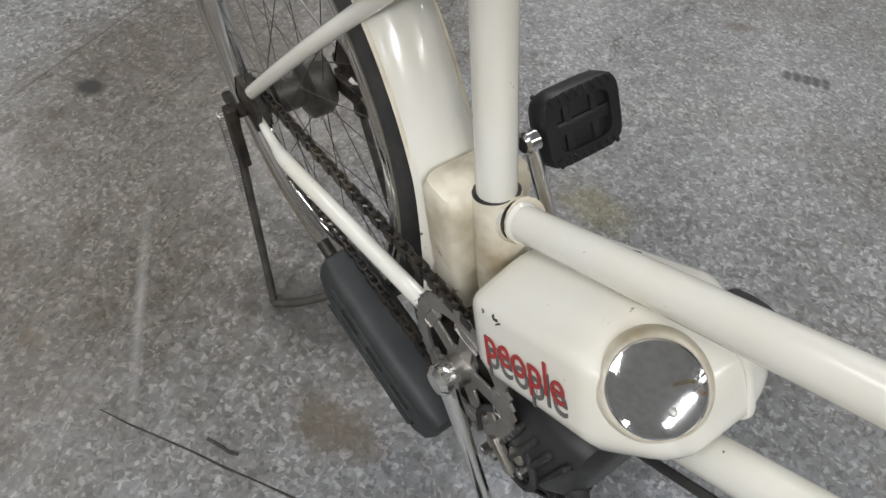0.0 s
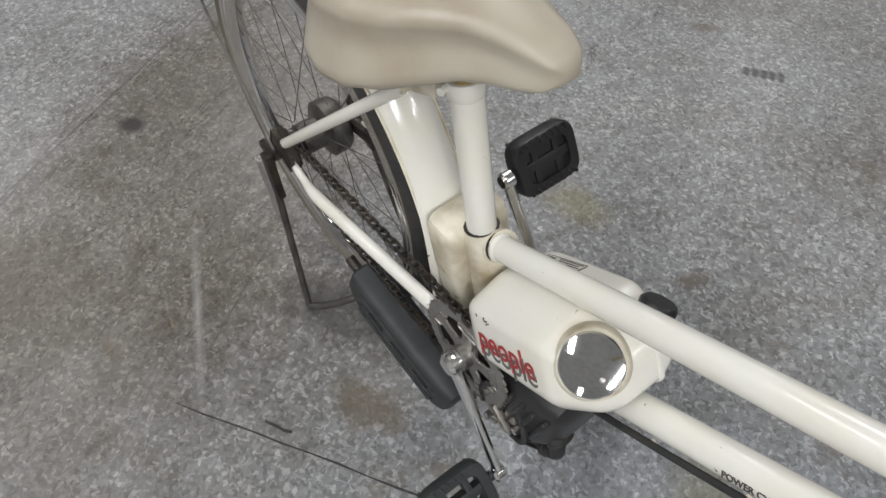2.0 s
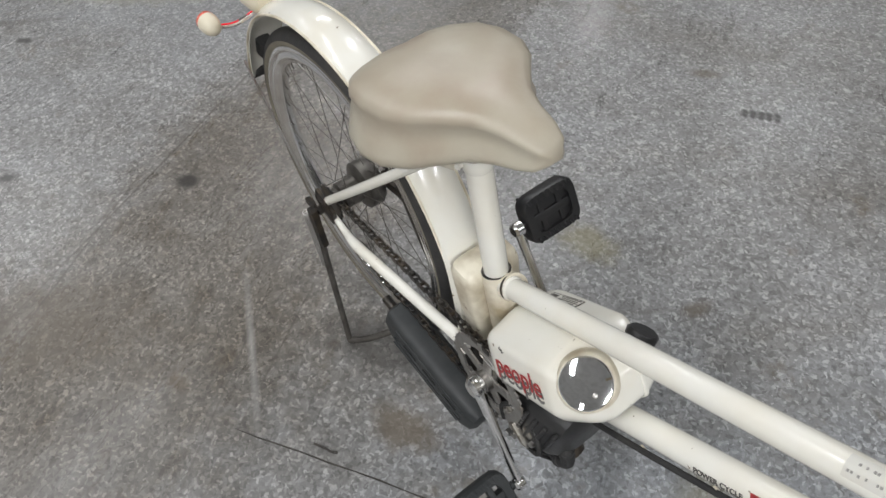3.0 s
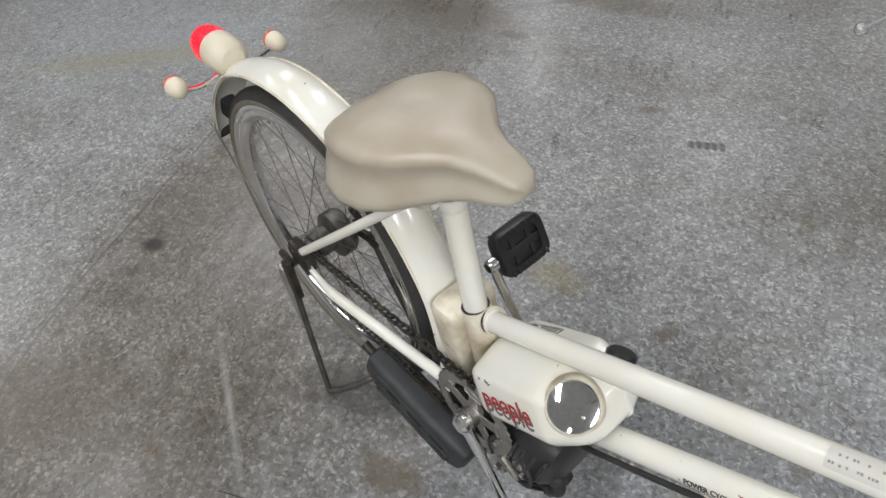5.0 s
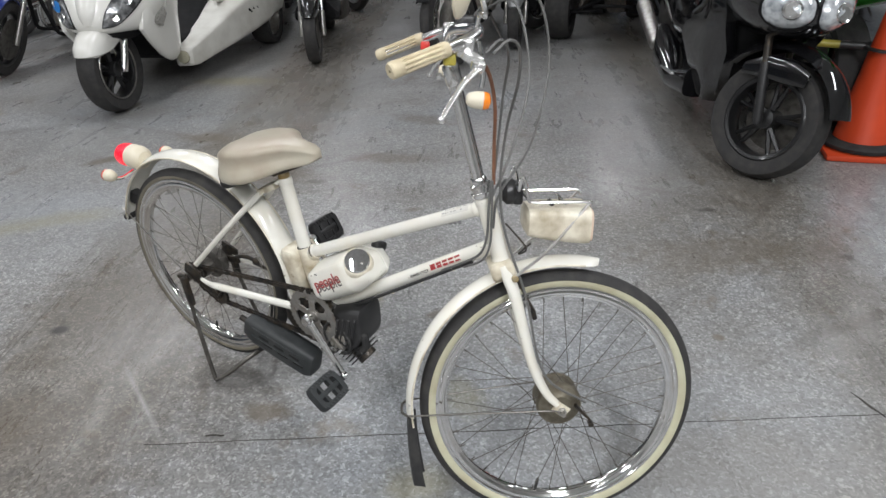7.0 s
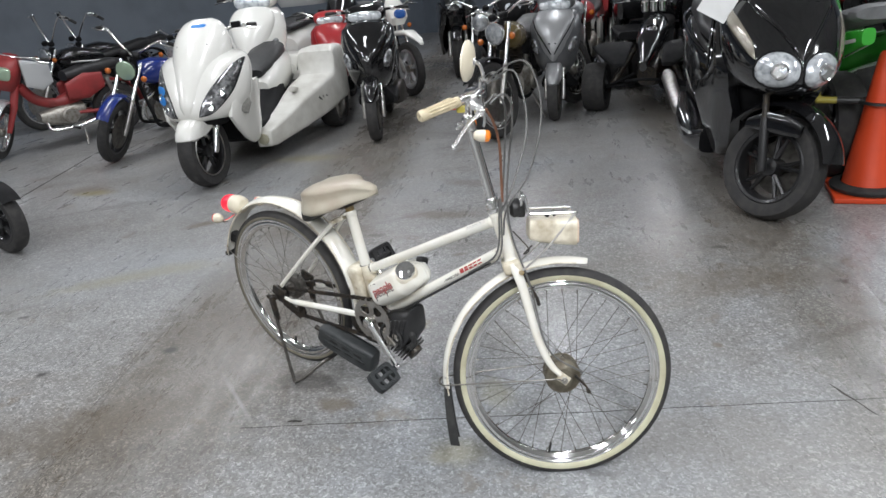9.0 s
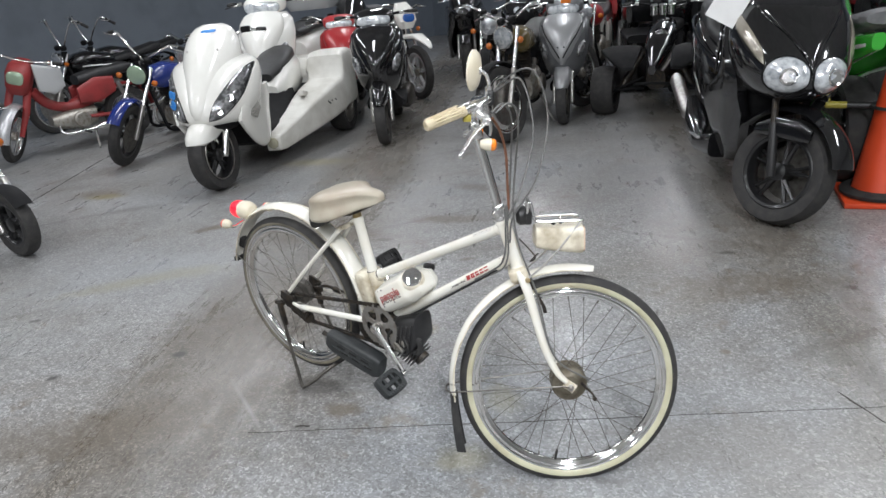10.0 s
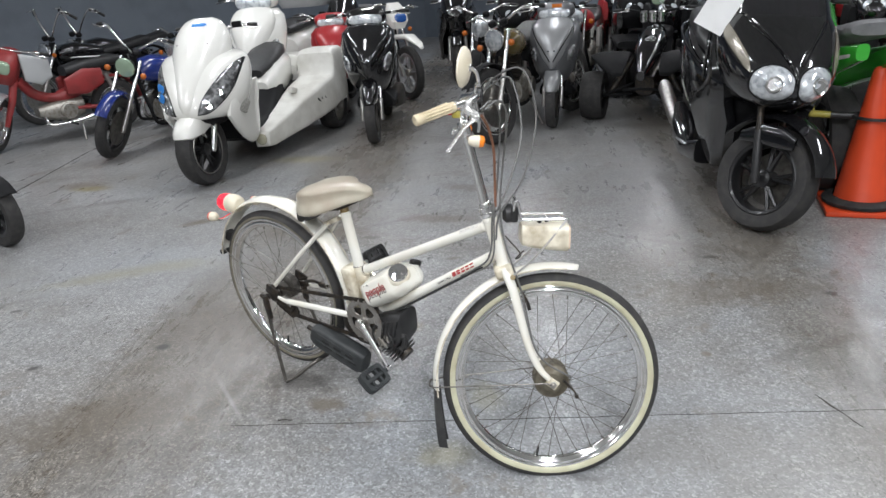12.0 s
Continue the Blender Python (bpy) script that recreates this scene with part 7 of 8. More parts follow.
def quad_bike(m):
    """A low black quad; origin on the ground midway between its front wheels, facing +x."""
    ob = thing("quad_bike", "low black quad bike with fat tyres and bare suspension arms", "quad bike", m)
    for x, r, w in ((0, 0.215, 0.20), (-1.15, 0.225, 0.26)):
        for s in (-1, 1):
            road_wheel(ob, (x, s * 0.44, r), r, w, WHEEL_BLACK, "cast", "front_wheel" if x == 0 else "rear_wheel")
            for dx, z in ((0.06, 0.20), (-0.10, 0.20), (0.05, 0.29)):
                bm = B()
                tube(bm, [V(x + dx * 0.3, s * 0.36, r), V(x + dx - 0.05, s * 0.10, z + 0.03)], 0.013, 8)
                part("suspension_arm", bm, MATTE_BLACK, ob)
    for s in (-1, 1):
        bm = B()
        tube(bm, [V(-0.02, s * 0.30, 0.23), V(-0.14, s * 0.13, 0.52)], 0.030, 12)
        part("shock_absorber", bm, GREASY, ob)
        bm = B()
        loft_x(bm, [(-0.42, 0.44, 0.50, 0.07, s * 0.27), (-0.22, 0.50, 0.57, 0.16, s * 0.31), (0.02, 0.53, 0.585, 0.17, s * 0.30), (0.20, 0.46, 0.51, 0.10, s * 0.24), (0.26, 0.42, 0.45, 0.05, s * 0.20)], 20, 3)
        part("front_fender", bm, MATTE_BLACK, ob)
        bm = B()
        loft_x(bm, [(-1.42, 0.50, 0.56, 0.10, s * 0.34), (-1.15, 0.56, 0.62, 0.17, s * 0.36), (-0.85, 0.50, 0.58, 0.12, s * 0.28)], 20, 3)
        part("rear_fender", bm, MATTE_BLACK, ob)
        bm = B()
        lens(bm, oval(20, 0.060, 0.045, 2.4), axis_matrix(V(0.10, s * 0.265, 0.47), (0.95, s * 0.25, 0.1)), 0.04, 0.012)
        part("headlight", bm, LAMP_GLASS, ob)
    bm = B()
    loft_x(bm, [(-0.55, 0.56, 0.76, 0.10), (-0.35, 0.52, 0.74, 0.13), (-0.08, 0.46, 0.66, 0.11), (0.12, 0.42, 0.56, 0.07), (0.26, 0.38, 0.46, 0.03)], 22, 2.4)
    part("nose_cover", bm, BLACK_BODY, ob)
    bm = B()
    loft_x(bm, [(-1.42, 0.62, 0.70, 0.10), (-1.10, 0.62, 0.74, 0.14), (-0.70, 0.60, 0.72, 0.11), (-0.52, 0.62, 0.74, 0.08)], 22, 3)
    part("seat", bm, SEAT_BLACK, ob)
    bm = B()
    loft_x(bm, [(-0.95, 0.20, 0.50, 0.14), (-0.55, 0.18, 0.50, 0.16), (-0.20, 0.18, 0.44, 0.12), (0.02, 0.22, 0.38, 0.08)], 20, 3)
    part("engine_case", bm, GREASY, ob)
    bm = B()
    tube(bm, curve([V(0.05, -0.12, 0.26), V(0.22, -0.14, 0.30), V(0.24, 0, 0.31), V(0.22, 0.14, 0.30), V(0.05, 0.12, 0.26)], 5), 0.013, 8)
    part("bumper", bm, MATTE_BLACK, ob)
    bars(ob, -0.42, 0.86, 0.36, 0.04, 0.10, False, None, False)
    for y in (-0.075, 0.0, 0.075):
        bm = B()
        disc(bm, V(-0.34, y, 0.80), (0.15, 0, 1), 0.033, 0.095, 18, 0.2)
        part("gauge_can", bm, CHROME, ob, "chromed gauge can")
    bm = B()
    lens(bm, oval(18, 0.055, 0.045, 2.4), axis_matrix(V(-0.42, 0.03, 0.98), (0.9, 0.1, -0.2)), 0.012, 0.004)
    part("mirror", bm, LAMP_GREEN, ob)
    bm = B()
    tube(bm, [V(-0.42, 0.10, 0.89), V(-0.42, 0.04, 0.97)], 0.006, 8)
    part("mirror_stalk", bm, CHROME, ob)
    return ob


def sport_bike(m, paint, fairing, label, name="sport_bike"):
    """Seen from behind its tail: green side panels, ribbed grey seat; origin under the front axle, facing +x."""
    ob = thing(name, label, "motorcycle", m, "parked motorcycles")
    R = 0.30
    road_wheel(ob, (0, 0, R), R, 0.12, WHEEL_BLACK, "cast", "front_wheel", 1)
    road_wheel(ob, (-1.38, 0, R), R, 0.16, WHEEL_BLACK, "cast", "rear_wheel", 1)
    fork(ob, V(0, 0, R), V(-0.28, 0, 0.86), 0.10, 0.022, STEEL, CHROME)
    fender_arc(ob, V(0, 0, R), R + 0.02, 0.06, 35, 140, paint, thick=0.02)
    for s in (-1, 1):
        bm = B()
        loft_x(bm, [(-1.95, 0.82, 0.90, 0.03, s * 0.10), (-1.60, 0.68, 0.84, 0.05, s * 0.14), (-1.15, 0.56, 0.76, 0.06, s * 0.17), (-0.85, 0.46, 0.76, 0.05, s * 0.18)], 18, 3)
        panel = part("tail_panel", bm, paint, ob, "")
        bm = B()
        tube(bm, [V(-1.90, s * 0.137, 0.84), V(-1.55, s * 0.195, 0.76), V(-1.10, s * 0.235, 0.68)], [0.010, 0.022, 0.026], 8, 0.25, (0, 1, 0))
        part("stripe", bm, WHITE_BODY, panel, "white stripe")
        bm = B()
        loft_x(bm, [(-0.85, 0.26, 0.72, 0.03, s * 0.19), (-0.45, 0.24, 0.86, 0.05, s * 0.23), (-0.12, 0.50, 0.92, 0.04, s * 0.21), (0.05, 0.66, 0.86, 0.03, s * 0.15)], 20, 3)
        part("side_fairing", bm, paint, ob)
    for k in range(9):
        bm = B()
        x = -1.78 + 0.085 * k
        z = 0.95 - 0.016 * k
        loft_x(bm, [(x - 0.040, z - 0.03, z + 0.03, 0.12), (x, z - 0.05, z + 0.045, 0.145), (x + 0.040, z - 0.03, z + 0.03, 0.12)], 18, 2.6)
        part("seat_roll", bm, RIBBED_GREY, ob)
    bm = B()
    loft_x(bm, [(-0.98, 0.76, 0.92, 0.11), (-0.75, 0.74, 1.04, 0.16), (-0.45, 0.76, 1.05, 0.15), (-0.30, 0.82, 0.98, 0.09)], 22, 2.6)
    part("fuel_tank", bm, paint, ob)
    bm = B()
    cowl(bm, fine_rows([(0.66, -0.30, 0.04, 0.15), (0.80, -0.36, 0.12, 0.20), (0.95, -0.38, 0.06, 0.20), (1.08, -0.40, -0.08, 0.17), (1.18, -0.42, -0.22, 0.11)]), 28, 0.55)
    part("front_fairing", bm, fairing, ob)
    bm = B()
    lens(bm, oval(20, 0.085, 0.05, 2.6), axis_matrix(V(0.085, 0, 0.87), (1, 0, 0.25)), 0.03, 0.014)
    part("headlight", bm, CLEAR_LAMP, ob)
    bm = B()
    loft_x(bm, [(-1.00, 0.22, 0.52, 0.12), (-0.70, 0.18, 0.62, 0.17), (-0.42, 0.22, 0.60, 0.12)], 18, 3)
    part("engine_case", bm, GREASY, ob)
    bm = B()
    tube(bm, [V(-0.60, -0.16, 0.22), V(-1.10, -0.20, 0.26), V(-1.62, -0.20, 0.38)], [0.03, 0.055, 0.055], 14)
    part("exhaust", bm, STEEL, ob)
    bars(ob, -0.36, 0.98, 0.33, 0.0, 0.10, False, None, False)
    return ob


def motorcycle(name, label, m, body, lamp=LAMP_GLASS, R=0.29, wb=1.25, tank=None, seat=SEAT_BLACK, kind="plain", group="parked motorcycles", bar_rise=0.10, category="motorcycle", style="wire", rim=CHROME, mirror=False, turn=0.0):
    """An upright motorcycle with round lamp; origin on the ground under the front axle, facing +x."""
    ob = thing(name, label, category, m, group)
    before = set(ob.children)
    road_wheel(ob, (0, 0, R), R, 0.085, rim, style, "front_wheel", 1)
    road_wheel(ob, (-wb, 0, R), R, 0.10, rim, style, "rear_wheel")
    top = V(-0.30, 0, R + 0.56)
    fork(ob, V(0, 0, R), top, 0.085, 0.019, STEEL, CHROME)
    if kind == "dirt":
        bm = B()
        loft_x(bm, [(-0.42, R + 0.33, R + 0.39, 0.045), (-0.20, R + 0.36, R + 0.42, 0.070), (0.08, R + 0.37, R + 0.43, 0.070), (0.28, R + 0.32, R + 0.35, 0.048), (0.34, R + 0.28, R + 0.30, 0.020)], 18, 3)
        part("front_fender", bm, body, ob)
    else:
        fender_arc(ob, V(0, 0, R), R + 0.020, 0.055, 35, 150, body, thick=0.020)
    # lamp
    lc = V(-0.19, 0, R + 0.50)
    if kind == "dirt":
        bm = B()
        loft_z(bm, [(R + 0.48, -0.26, -0.12, 0.08), (R + 0.56, -0.26, -0.08, 0.12), (R + 0.68, -0.28, -0.14, 0.12), (R + 0.76, -0.30, -0.22, 0.07)], 20, 2.8)
        mask = part("headlight_mask", bm, body, ob)
        bm = B()
        lens(bm, oval(20, 0.07, 0.05, 2.6), axis_matrix(V(-0.085, 0, R + 0.60), (1, 0, 0.2)), 0.02, 0.012)
        part("headlight", bm, gloss("blue_lamp", (0.02, 0.10, 0.38)), mask)
    else:
        bm = B()
        lathe(bm, [(0.030, -0.09), (0.070, -0.055), (0.088, -0.01), (0.090, 0.004)], axis_matrix(lc, (1, 0, -0.05)), 24)
        shell = part("headlight_shell", bm, CHROME if lamp is not LAMP_GREEN else MATTE_BLACK, ob)
        bm = B()
        lathe(bm, [(0.088, 0.002), (0.080, 0.014), (0.045, 0.024), (0.004, 0.027)], axis_matrix(lc, (1, 0, -0.05)), 24)
        part("headlight", bm, lamp, shell)
    winkers(ob, [(-0.20, -0.16, R + 0.46), (-0.20, 0.16, R + 0.46)])
    bars(ob, -0.32, R + 0.60, 0.36, bar_rise, 0.12, mirror)
    for s in (-1, 1):
        bm = B()
        disc(bm, V(-0.29, s * 0.055, R + 0.60), (0.3, 0, 1), 0.036, 0.05, 16, 0.3)
        part("gauge", bm, MATTE_BLACK, ob)
    if turn:
        steered(ob, before, turn, V(-0.16, 0, 0.6), 0.45)
    # frame
    bm = B()
    for s in (-1, 1):
        tube(bm, curve([V(-0.30, s * 0.02, R + 0.42), V(-0.36, s * 0.09, R + 0.10), V(-0.45, s * 0.11, 0.24), V(-0.90, s * 0.11, 0.24), V(-1.0, s * 0.11, R + 0.20), V(-1.35, s * 0.10, R + 0.30)], 4), 0.016, 8)
        tube(bm, [V(-0.92, s * 0.11, R + 0.02), V(-wb, s * 0.11, R)], 0.018, 8)
    tube(bm, [V(-0.28, 0, R + 0.46), V(-1.0, 0, R + 0.34)], 0.022, 8)
    part("frame", bm, MATTE_BLACK if kind != "red" else body, ob)
    bm = B()
    tube(bm, [V(-0.285, 0, R + 0.36), V(-0.315, 0, R + 0.58)], 0.034, 12)
    part("steering_head", bm, MATTE_BLACK, ob)
    # engine
    bm = B()
    loft_x(bm, [(-0.92, 0.26, 0.46, 0.09), (-0.86, 0.22, 0.50, 0.13), (-0.66, 0.20, 0.48, 0.15), (-0.56, 0.24, 0.42, 0.11)], 18, 3)
    eng = part("engine_case", bm, ALLOY, ob)
    for s in (-1, 1):
        bm = B()
        disc(bm, V(-0.72, s * 0.14, 0.35), (0, s, 0), 0.085, 0.04, 22, 0.3)
        part("side_cover", bm, ALLOY, eng)
    for k in range(7):
        bm = B()
        box(bm, (0.16, 0.18, 0.007), Matrix.Translation((-0.62 + 0.010 * k, 0, 0.46 + 0.026 * k)) @ pose(0, 0, 0, 0, 20, 0), 0.002, 1)
        part("cooling_fin", bm, GREASY, eng)
    bm = B()
    tube(bm, [V(-0.64, 0, 0.42), V(-0.56, 0, 0.65)], 0.055, 12)
    part("cylinder", bm, GREASY, eng)
    bm = B()
    tube(bm, curve([V(-0.54, -0.05, 0.52), V(-0.44, -0.10, 0.42), V(-0.55, -0.15, 0.22), V(-1.0, -0.17, 0.24), V(-1.55, -0.18, 0.34)], 5), [0.02] * 10 + [0.035] * 11, 12)
    part("exhaust", bm, CHROME, ob)
    # tank, seat, tail
    bm = B()
    loft_x(bm, [(-0.90, R + 0.34, R + 0.44, 0.07), (-0.80, R + 0.32, R + 0.50, 0.11), (-0.55, R + 0.32, R + 0.56, 0.14), (-0.40, R + 0.34, R + 0.54, 0.12), (-0.33, R + 0.38, R + 0.48, 0.07)], 22, 2.6)
    part("fuel_tank", bm, tank or body, ob)
    bm = B()
    loft_x(bm, [(-1.52, R + 0.45, R + 0.52, 0.07), (-1.45, R + 0.42, R + 0.54, 0.11), (-1.10, R + 0.38, R + 0.48, 0.13), (-0.90, R + 0.36, R + 0.45, 0.10), (-0.84, R + 0.38, R + 0.43, 0.06)], 22, 3)
    part("seat", bm, seat, ob)
    fender_arc(ob, V(-wb, 0, R), R + 0.030, 0.065, 40, 170, body, "rear_fender", 0.022)
    for s in (-1, 1):
        bm = B()
        loft_x(bm, [(-1.15, R + 0.10, R + 0.30, 0.02, s * 0.13), (-1.05, R + 0.05, R + 0.33, 0.03, s * 0.135), (-0.92, R + 0.08, R + 0.33, 0.02, s * 0.13)], 14, 3)
        part("side_panel", bm, body, ob)
        bm = B()
        tube(bm, [V(-wb, s * 0.14, R + 0.02), V(-wb + 0.12, s * 0.14, R + 0.34)], 0.024, 10)
        part("shock_absorber", bm, CHROME, ob)
    bm = B()
    tube(bm, [V(-0.78, 0.12, 0.24), V(-0.70, 0.26, 0.012)], 0.010, 8)
    part("side_stand", bm, STEEL, ob)
    return ob


def facing(x, y, heading, lean=0.0):
    return pose(x, y, 0, lean, 0, heading)


def step_bike(m):
    """A step-through: leg shield, silver fender, white cover; origin under the front axle, facing +x."""
    ob = thing("step_through_bike", "red step-through motorcycle with silver fender and white cover", "motorcycle", m, "parked motorcycles")
    R = 0.27
    before = set(ob.children)
    road_wheel(ob, (0, 0, R), R, 0.075, CHROME, "wire", "front_wheel")
    fender_arc(ob, V(0, 0, R), R + 0.022, 0.058, 5, 160, SILVER_BODY, thick=0.030)
    for s in (-1, 1):
        bm = B()
        tube(bm, [V(0.0, s * 0.07, R), V(-0.10, s * 0.085, 0.50), V(-0.20, s * 0.07, 0.74)], [0.022, 0.034, 0.040], 12, 0.7)
        part("fork_leg", bm, DULL_RED, ob)
    bm = B()
    loft_z(bm, [(0.66, -0.30, -0.10, 0.09), (0.74, -0.32, -0.06, 0.11), (0.86, -0.34, -0.08, 0.115), (0.93, -0.36, -0.14, 0.10), (0.96, -0.36, -0.20, 0.07)], 24, 2.8)
    head = part("headlight_cover", bm, DULL_RED, ob)
    bm = B()
    lens(bm, oval(22, 0.075, 0.065, 3.0), axis_matrix(V(-0.075, 0, 0.83), (1, 0, 0.05)), 0.03, 0.014)
    part("headlight", bm, LAMP_GREEN, head)
    bm = B()
    tube(bm, [V(-0.22, 0, 0.95), V(-0.29, 0, 0.62)], 0.034, 12)
    part("steering_column", bm, DULL_RED, ob)
    bars(ob, -0.27, 0.955, 0.33, 0.02, 0.07, False, None, True)
    steered(ob, before, 54, V(-0.20, 0, 0.8), 0.42)
    road_wheel(ob, (-1.17, 0, R), R, 0.08, CHROME, "wire", "rear_wheel")
    bm = B()
    tube(bm, curve([V(-0.27, 0, 0.66), V(-0.40, 0, 0.50), V(-0.62, 0, 0.44), V(-0.85, 0, 0.52), V(-1.05, 0, 0.60)], 5), [0.05] * 10 + [0.075] * 11, 14)
    part("frame", bm, DULL_RED, ob)
    for s in (-1, 1):
        bm = B()
        loft_x(bm, [(-1.05, 0.52, 0.68, 0.02, s * 0.10), (-0.85, 0.44, 0.70, 0.03, s * 0.12), (-0.66, 0.46, 0.62, 0.02, s * 0.10)], 16, 3)
        part("side_cover", bm, DULL_RED, ob)
        bm = B()
        tube(bm, [V(-0.70, s * 0.10, 0.32), V(-1.17, s * 0.10, R)], 0.020, 8)
        part("swing_arm", bm, DULL_RED, ob)
        bm = B()
        tube(bm, [V(-1.17, s * 0.12, R + 0.02), V(-1.08, s * 0.12, 0.62)], 0.024, 12)
        part("shock_absorber", bm, STEEL, ob)
        bm = B()
        tube(bm, [V(-0.60, s * 0.10, 0.20), V(-0.60, s * 0.30, 0.19)], 0.013, 8)
        part("foot_peg", bm, RUBBER, ob)
    bm = B()
    loft_x(bm, [(-0.80, 0.24, 0.42, 0.10), (-0.62, 0.20, 0.42, 0.13), (-0.45, 0.24, 0.40, 0.10), (-0.36, 0.28, 0.38, 0.07)], 20, 3)
    eng = part("engine_case", bm, ALLOY, ob)
    for s in (-1, 1):
        bm = B()
        disc(bm, V(-0.62, s * 0.12, 0.31), (0, s, 0), 0.085, 0.045, 24, 0.3)
        part("engine_cover", bm, ALLOY, eng)
    bm = B()
    tube(bm, curve([V(-0.40, 0.06, 0.28), V(-0.42, 0.14, 0.20), V(-0.70, 0.17, 0.20), V(-1.0, 0.17, 0.24), V(-1.45, 0.17, 0.30)], 4), [0.016] * 9 + [0.032] * 8, 12)
    part("exhaust", bm, CHROME, ob)
    bm = B()
    loft_x(bm, [(-1.30, 0.70, 0.78, 0.08), (-1.22, 0.68, 0.80, 0.12), (-0.90, 0.66, 0.78, 0.13), (-0.70, 0.64, 0.74, 0.10)], 22, 3)
    part("seat", bm, SEAT_BLACK, ob)
    fender_arc(ob, V(-1.17, 0, R), R + 0.030, 0.065, 40, 190, DULL_RED, "rear_fender", 0.022)
    bm = B()
    loft_x(bm, [(-0.56, 0.66, 0.84, 0.015, 0.10), (-0.44, 0.60, 0.88, 0.020, 0.12), (-0.30, 0.66, 0.92, 0.015, 0.12)], 16, 4)
    part("side_bag", bm, gloss("silver_sheet", (0.55, 0.56, 0.56), 0.35, 0.1, 0.3), ob, "silver side panel with round badge")
    bm = B()
    box(bm, (0.26, 0.14, 0.012), pose(-0.98, 0.0, 0.795, 4, -6, 10), 0.005)
    part("seat_cloth", bm, PAPER, ob, "pale cloth on the seat")
    bm = B()
    tube(bm, [V(-0.72, 0.12, 0.22), V(-0.66, 0.26, 0.012)], 0.010, 8)
    part("side_stand", bm, STEEL, ob)
    return ob


trike_scooter(facing(-2.66, 1.33, -59))
MAXI = facing(1.018, 2.206, -60, -5.5)
black_maxi(MAXI)
bm = B()
box(bm, (0.155, 0.002, 0.37), pose(-0.27, -0.27, 1.13, -10, 24, 70), 0)
tagged(part("price_sheet", bm, PAPER, smooth=False), "white paper sheet hung on the scooter's handlebar", "paper").matrix_basis = MAXI

small_scooter("black_scooter", "small black scooter with clear headlight and blue sticker", BLACK_BODY, BLACK_BODY, facing(-2.33, 2.80, -52), k=1.07)
grey = small_scooter("grey_scooter", "small grey scooter with silver front cover and orange sticker", GREY_BODY, LIGHT_SILVER, facing(-1.16, 3.86, -67), k=0.99)
bm = B()
lens(bm, [(0.050 * math.cos(math.pi * k / 6), (0.014 if k <= 6 else 0.034) * math.sin(math.pi * k / 6)) for k in range(12)], axis_matrix(V(-0.105, 0, 0.862), (0.8, 0, 0.6)), 0.03, 0.004)
part("grille", bm, MATTE_BLACK, grey, "small black grille")
bm = B()
box(bm, (0.003, 0.085, 0.036), pose(-0.236, 0.02, 1.018, 0, -38, 0), 0)
part("sticker", bm, ORANGE_DULL, grey, "orange paper sticker")
for side in (-1, 1):
    bm = B()
    disc(bm, V(0.040, side * 0.026, 0.668), (1, 0, 0.2), 0.007, 0.010, 8, 0.2)
    part("screw", bm, MATTE_BLACK, grey)
    bm = B()
    tube(bm, curve([V(0.052, side * 0.014, 0.580), V(0.034, side * 0.075, 0.680), V(-0.010, side * 0.140, 0.780), V(-0.080, side * 0.172, 0.850)], 5), 0.005, 6)
    part("panel_joint", bm, MATTE_BLACK, grey)
small_scooter("red_scooter", "small red scooter with clear lamps", RED_BODY, RED_BODY, facing(-3.39, 3.41, -43))
motorcycle("white_trail_bike", "white trail motorcycle with cast wheels", facing(-3.44, 4.56, -20), WHITE_BODY, kind="dirt", R=0.30, style="cast", rim=SILVER_BODY)
motorcycle("black_cruiser", "dark motorcycle with chromed fork and gold tank", facing(-1.31, 3.17, -71), MATTE_BLACK, R=0.31, tank=gloss("gold_tank", (0.12, 0.088, 0.03)), turn=-22)
motorcycle("blue_motorcycle", "blue motorcycle with green-tinted round lamp", facing(-4.30, 1.44, -78, -9), BLUE_BODY, LAMP_GREEN, R=0.29, wb=1.15, bar_rise=0.18, turn=26, rim=WHEEL_BLACK, style="cast")
step_bike(facing(-5.70, 1.03, -91))
motorcycle("green_moped", "black moped with dark green tank and dusty tyre", facing(-2.70, -0.08, 8), MATTE_BLACK, tank=MOSS_BODY, R=0.21, wb=1.1, category="moped", bar_rise=0.05, rim=WHEEL_BLACK, style="cast")
quad_bike(facing(-0.56, 4.42, -75))
sport_bike(facing(0.49, 4.25, 119), GREEN_BODY, WHITE_BODY, "green sport motorcycle with white stripe and grey ribbed seat")
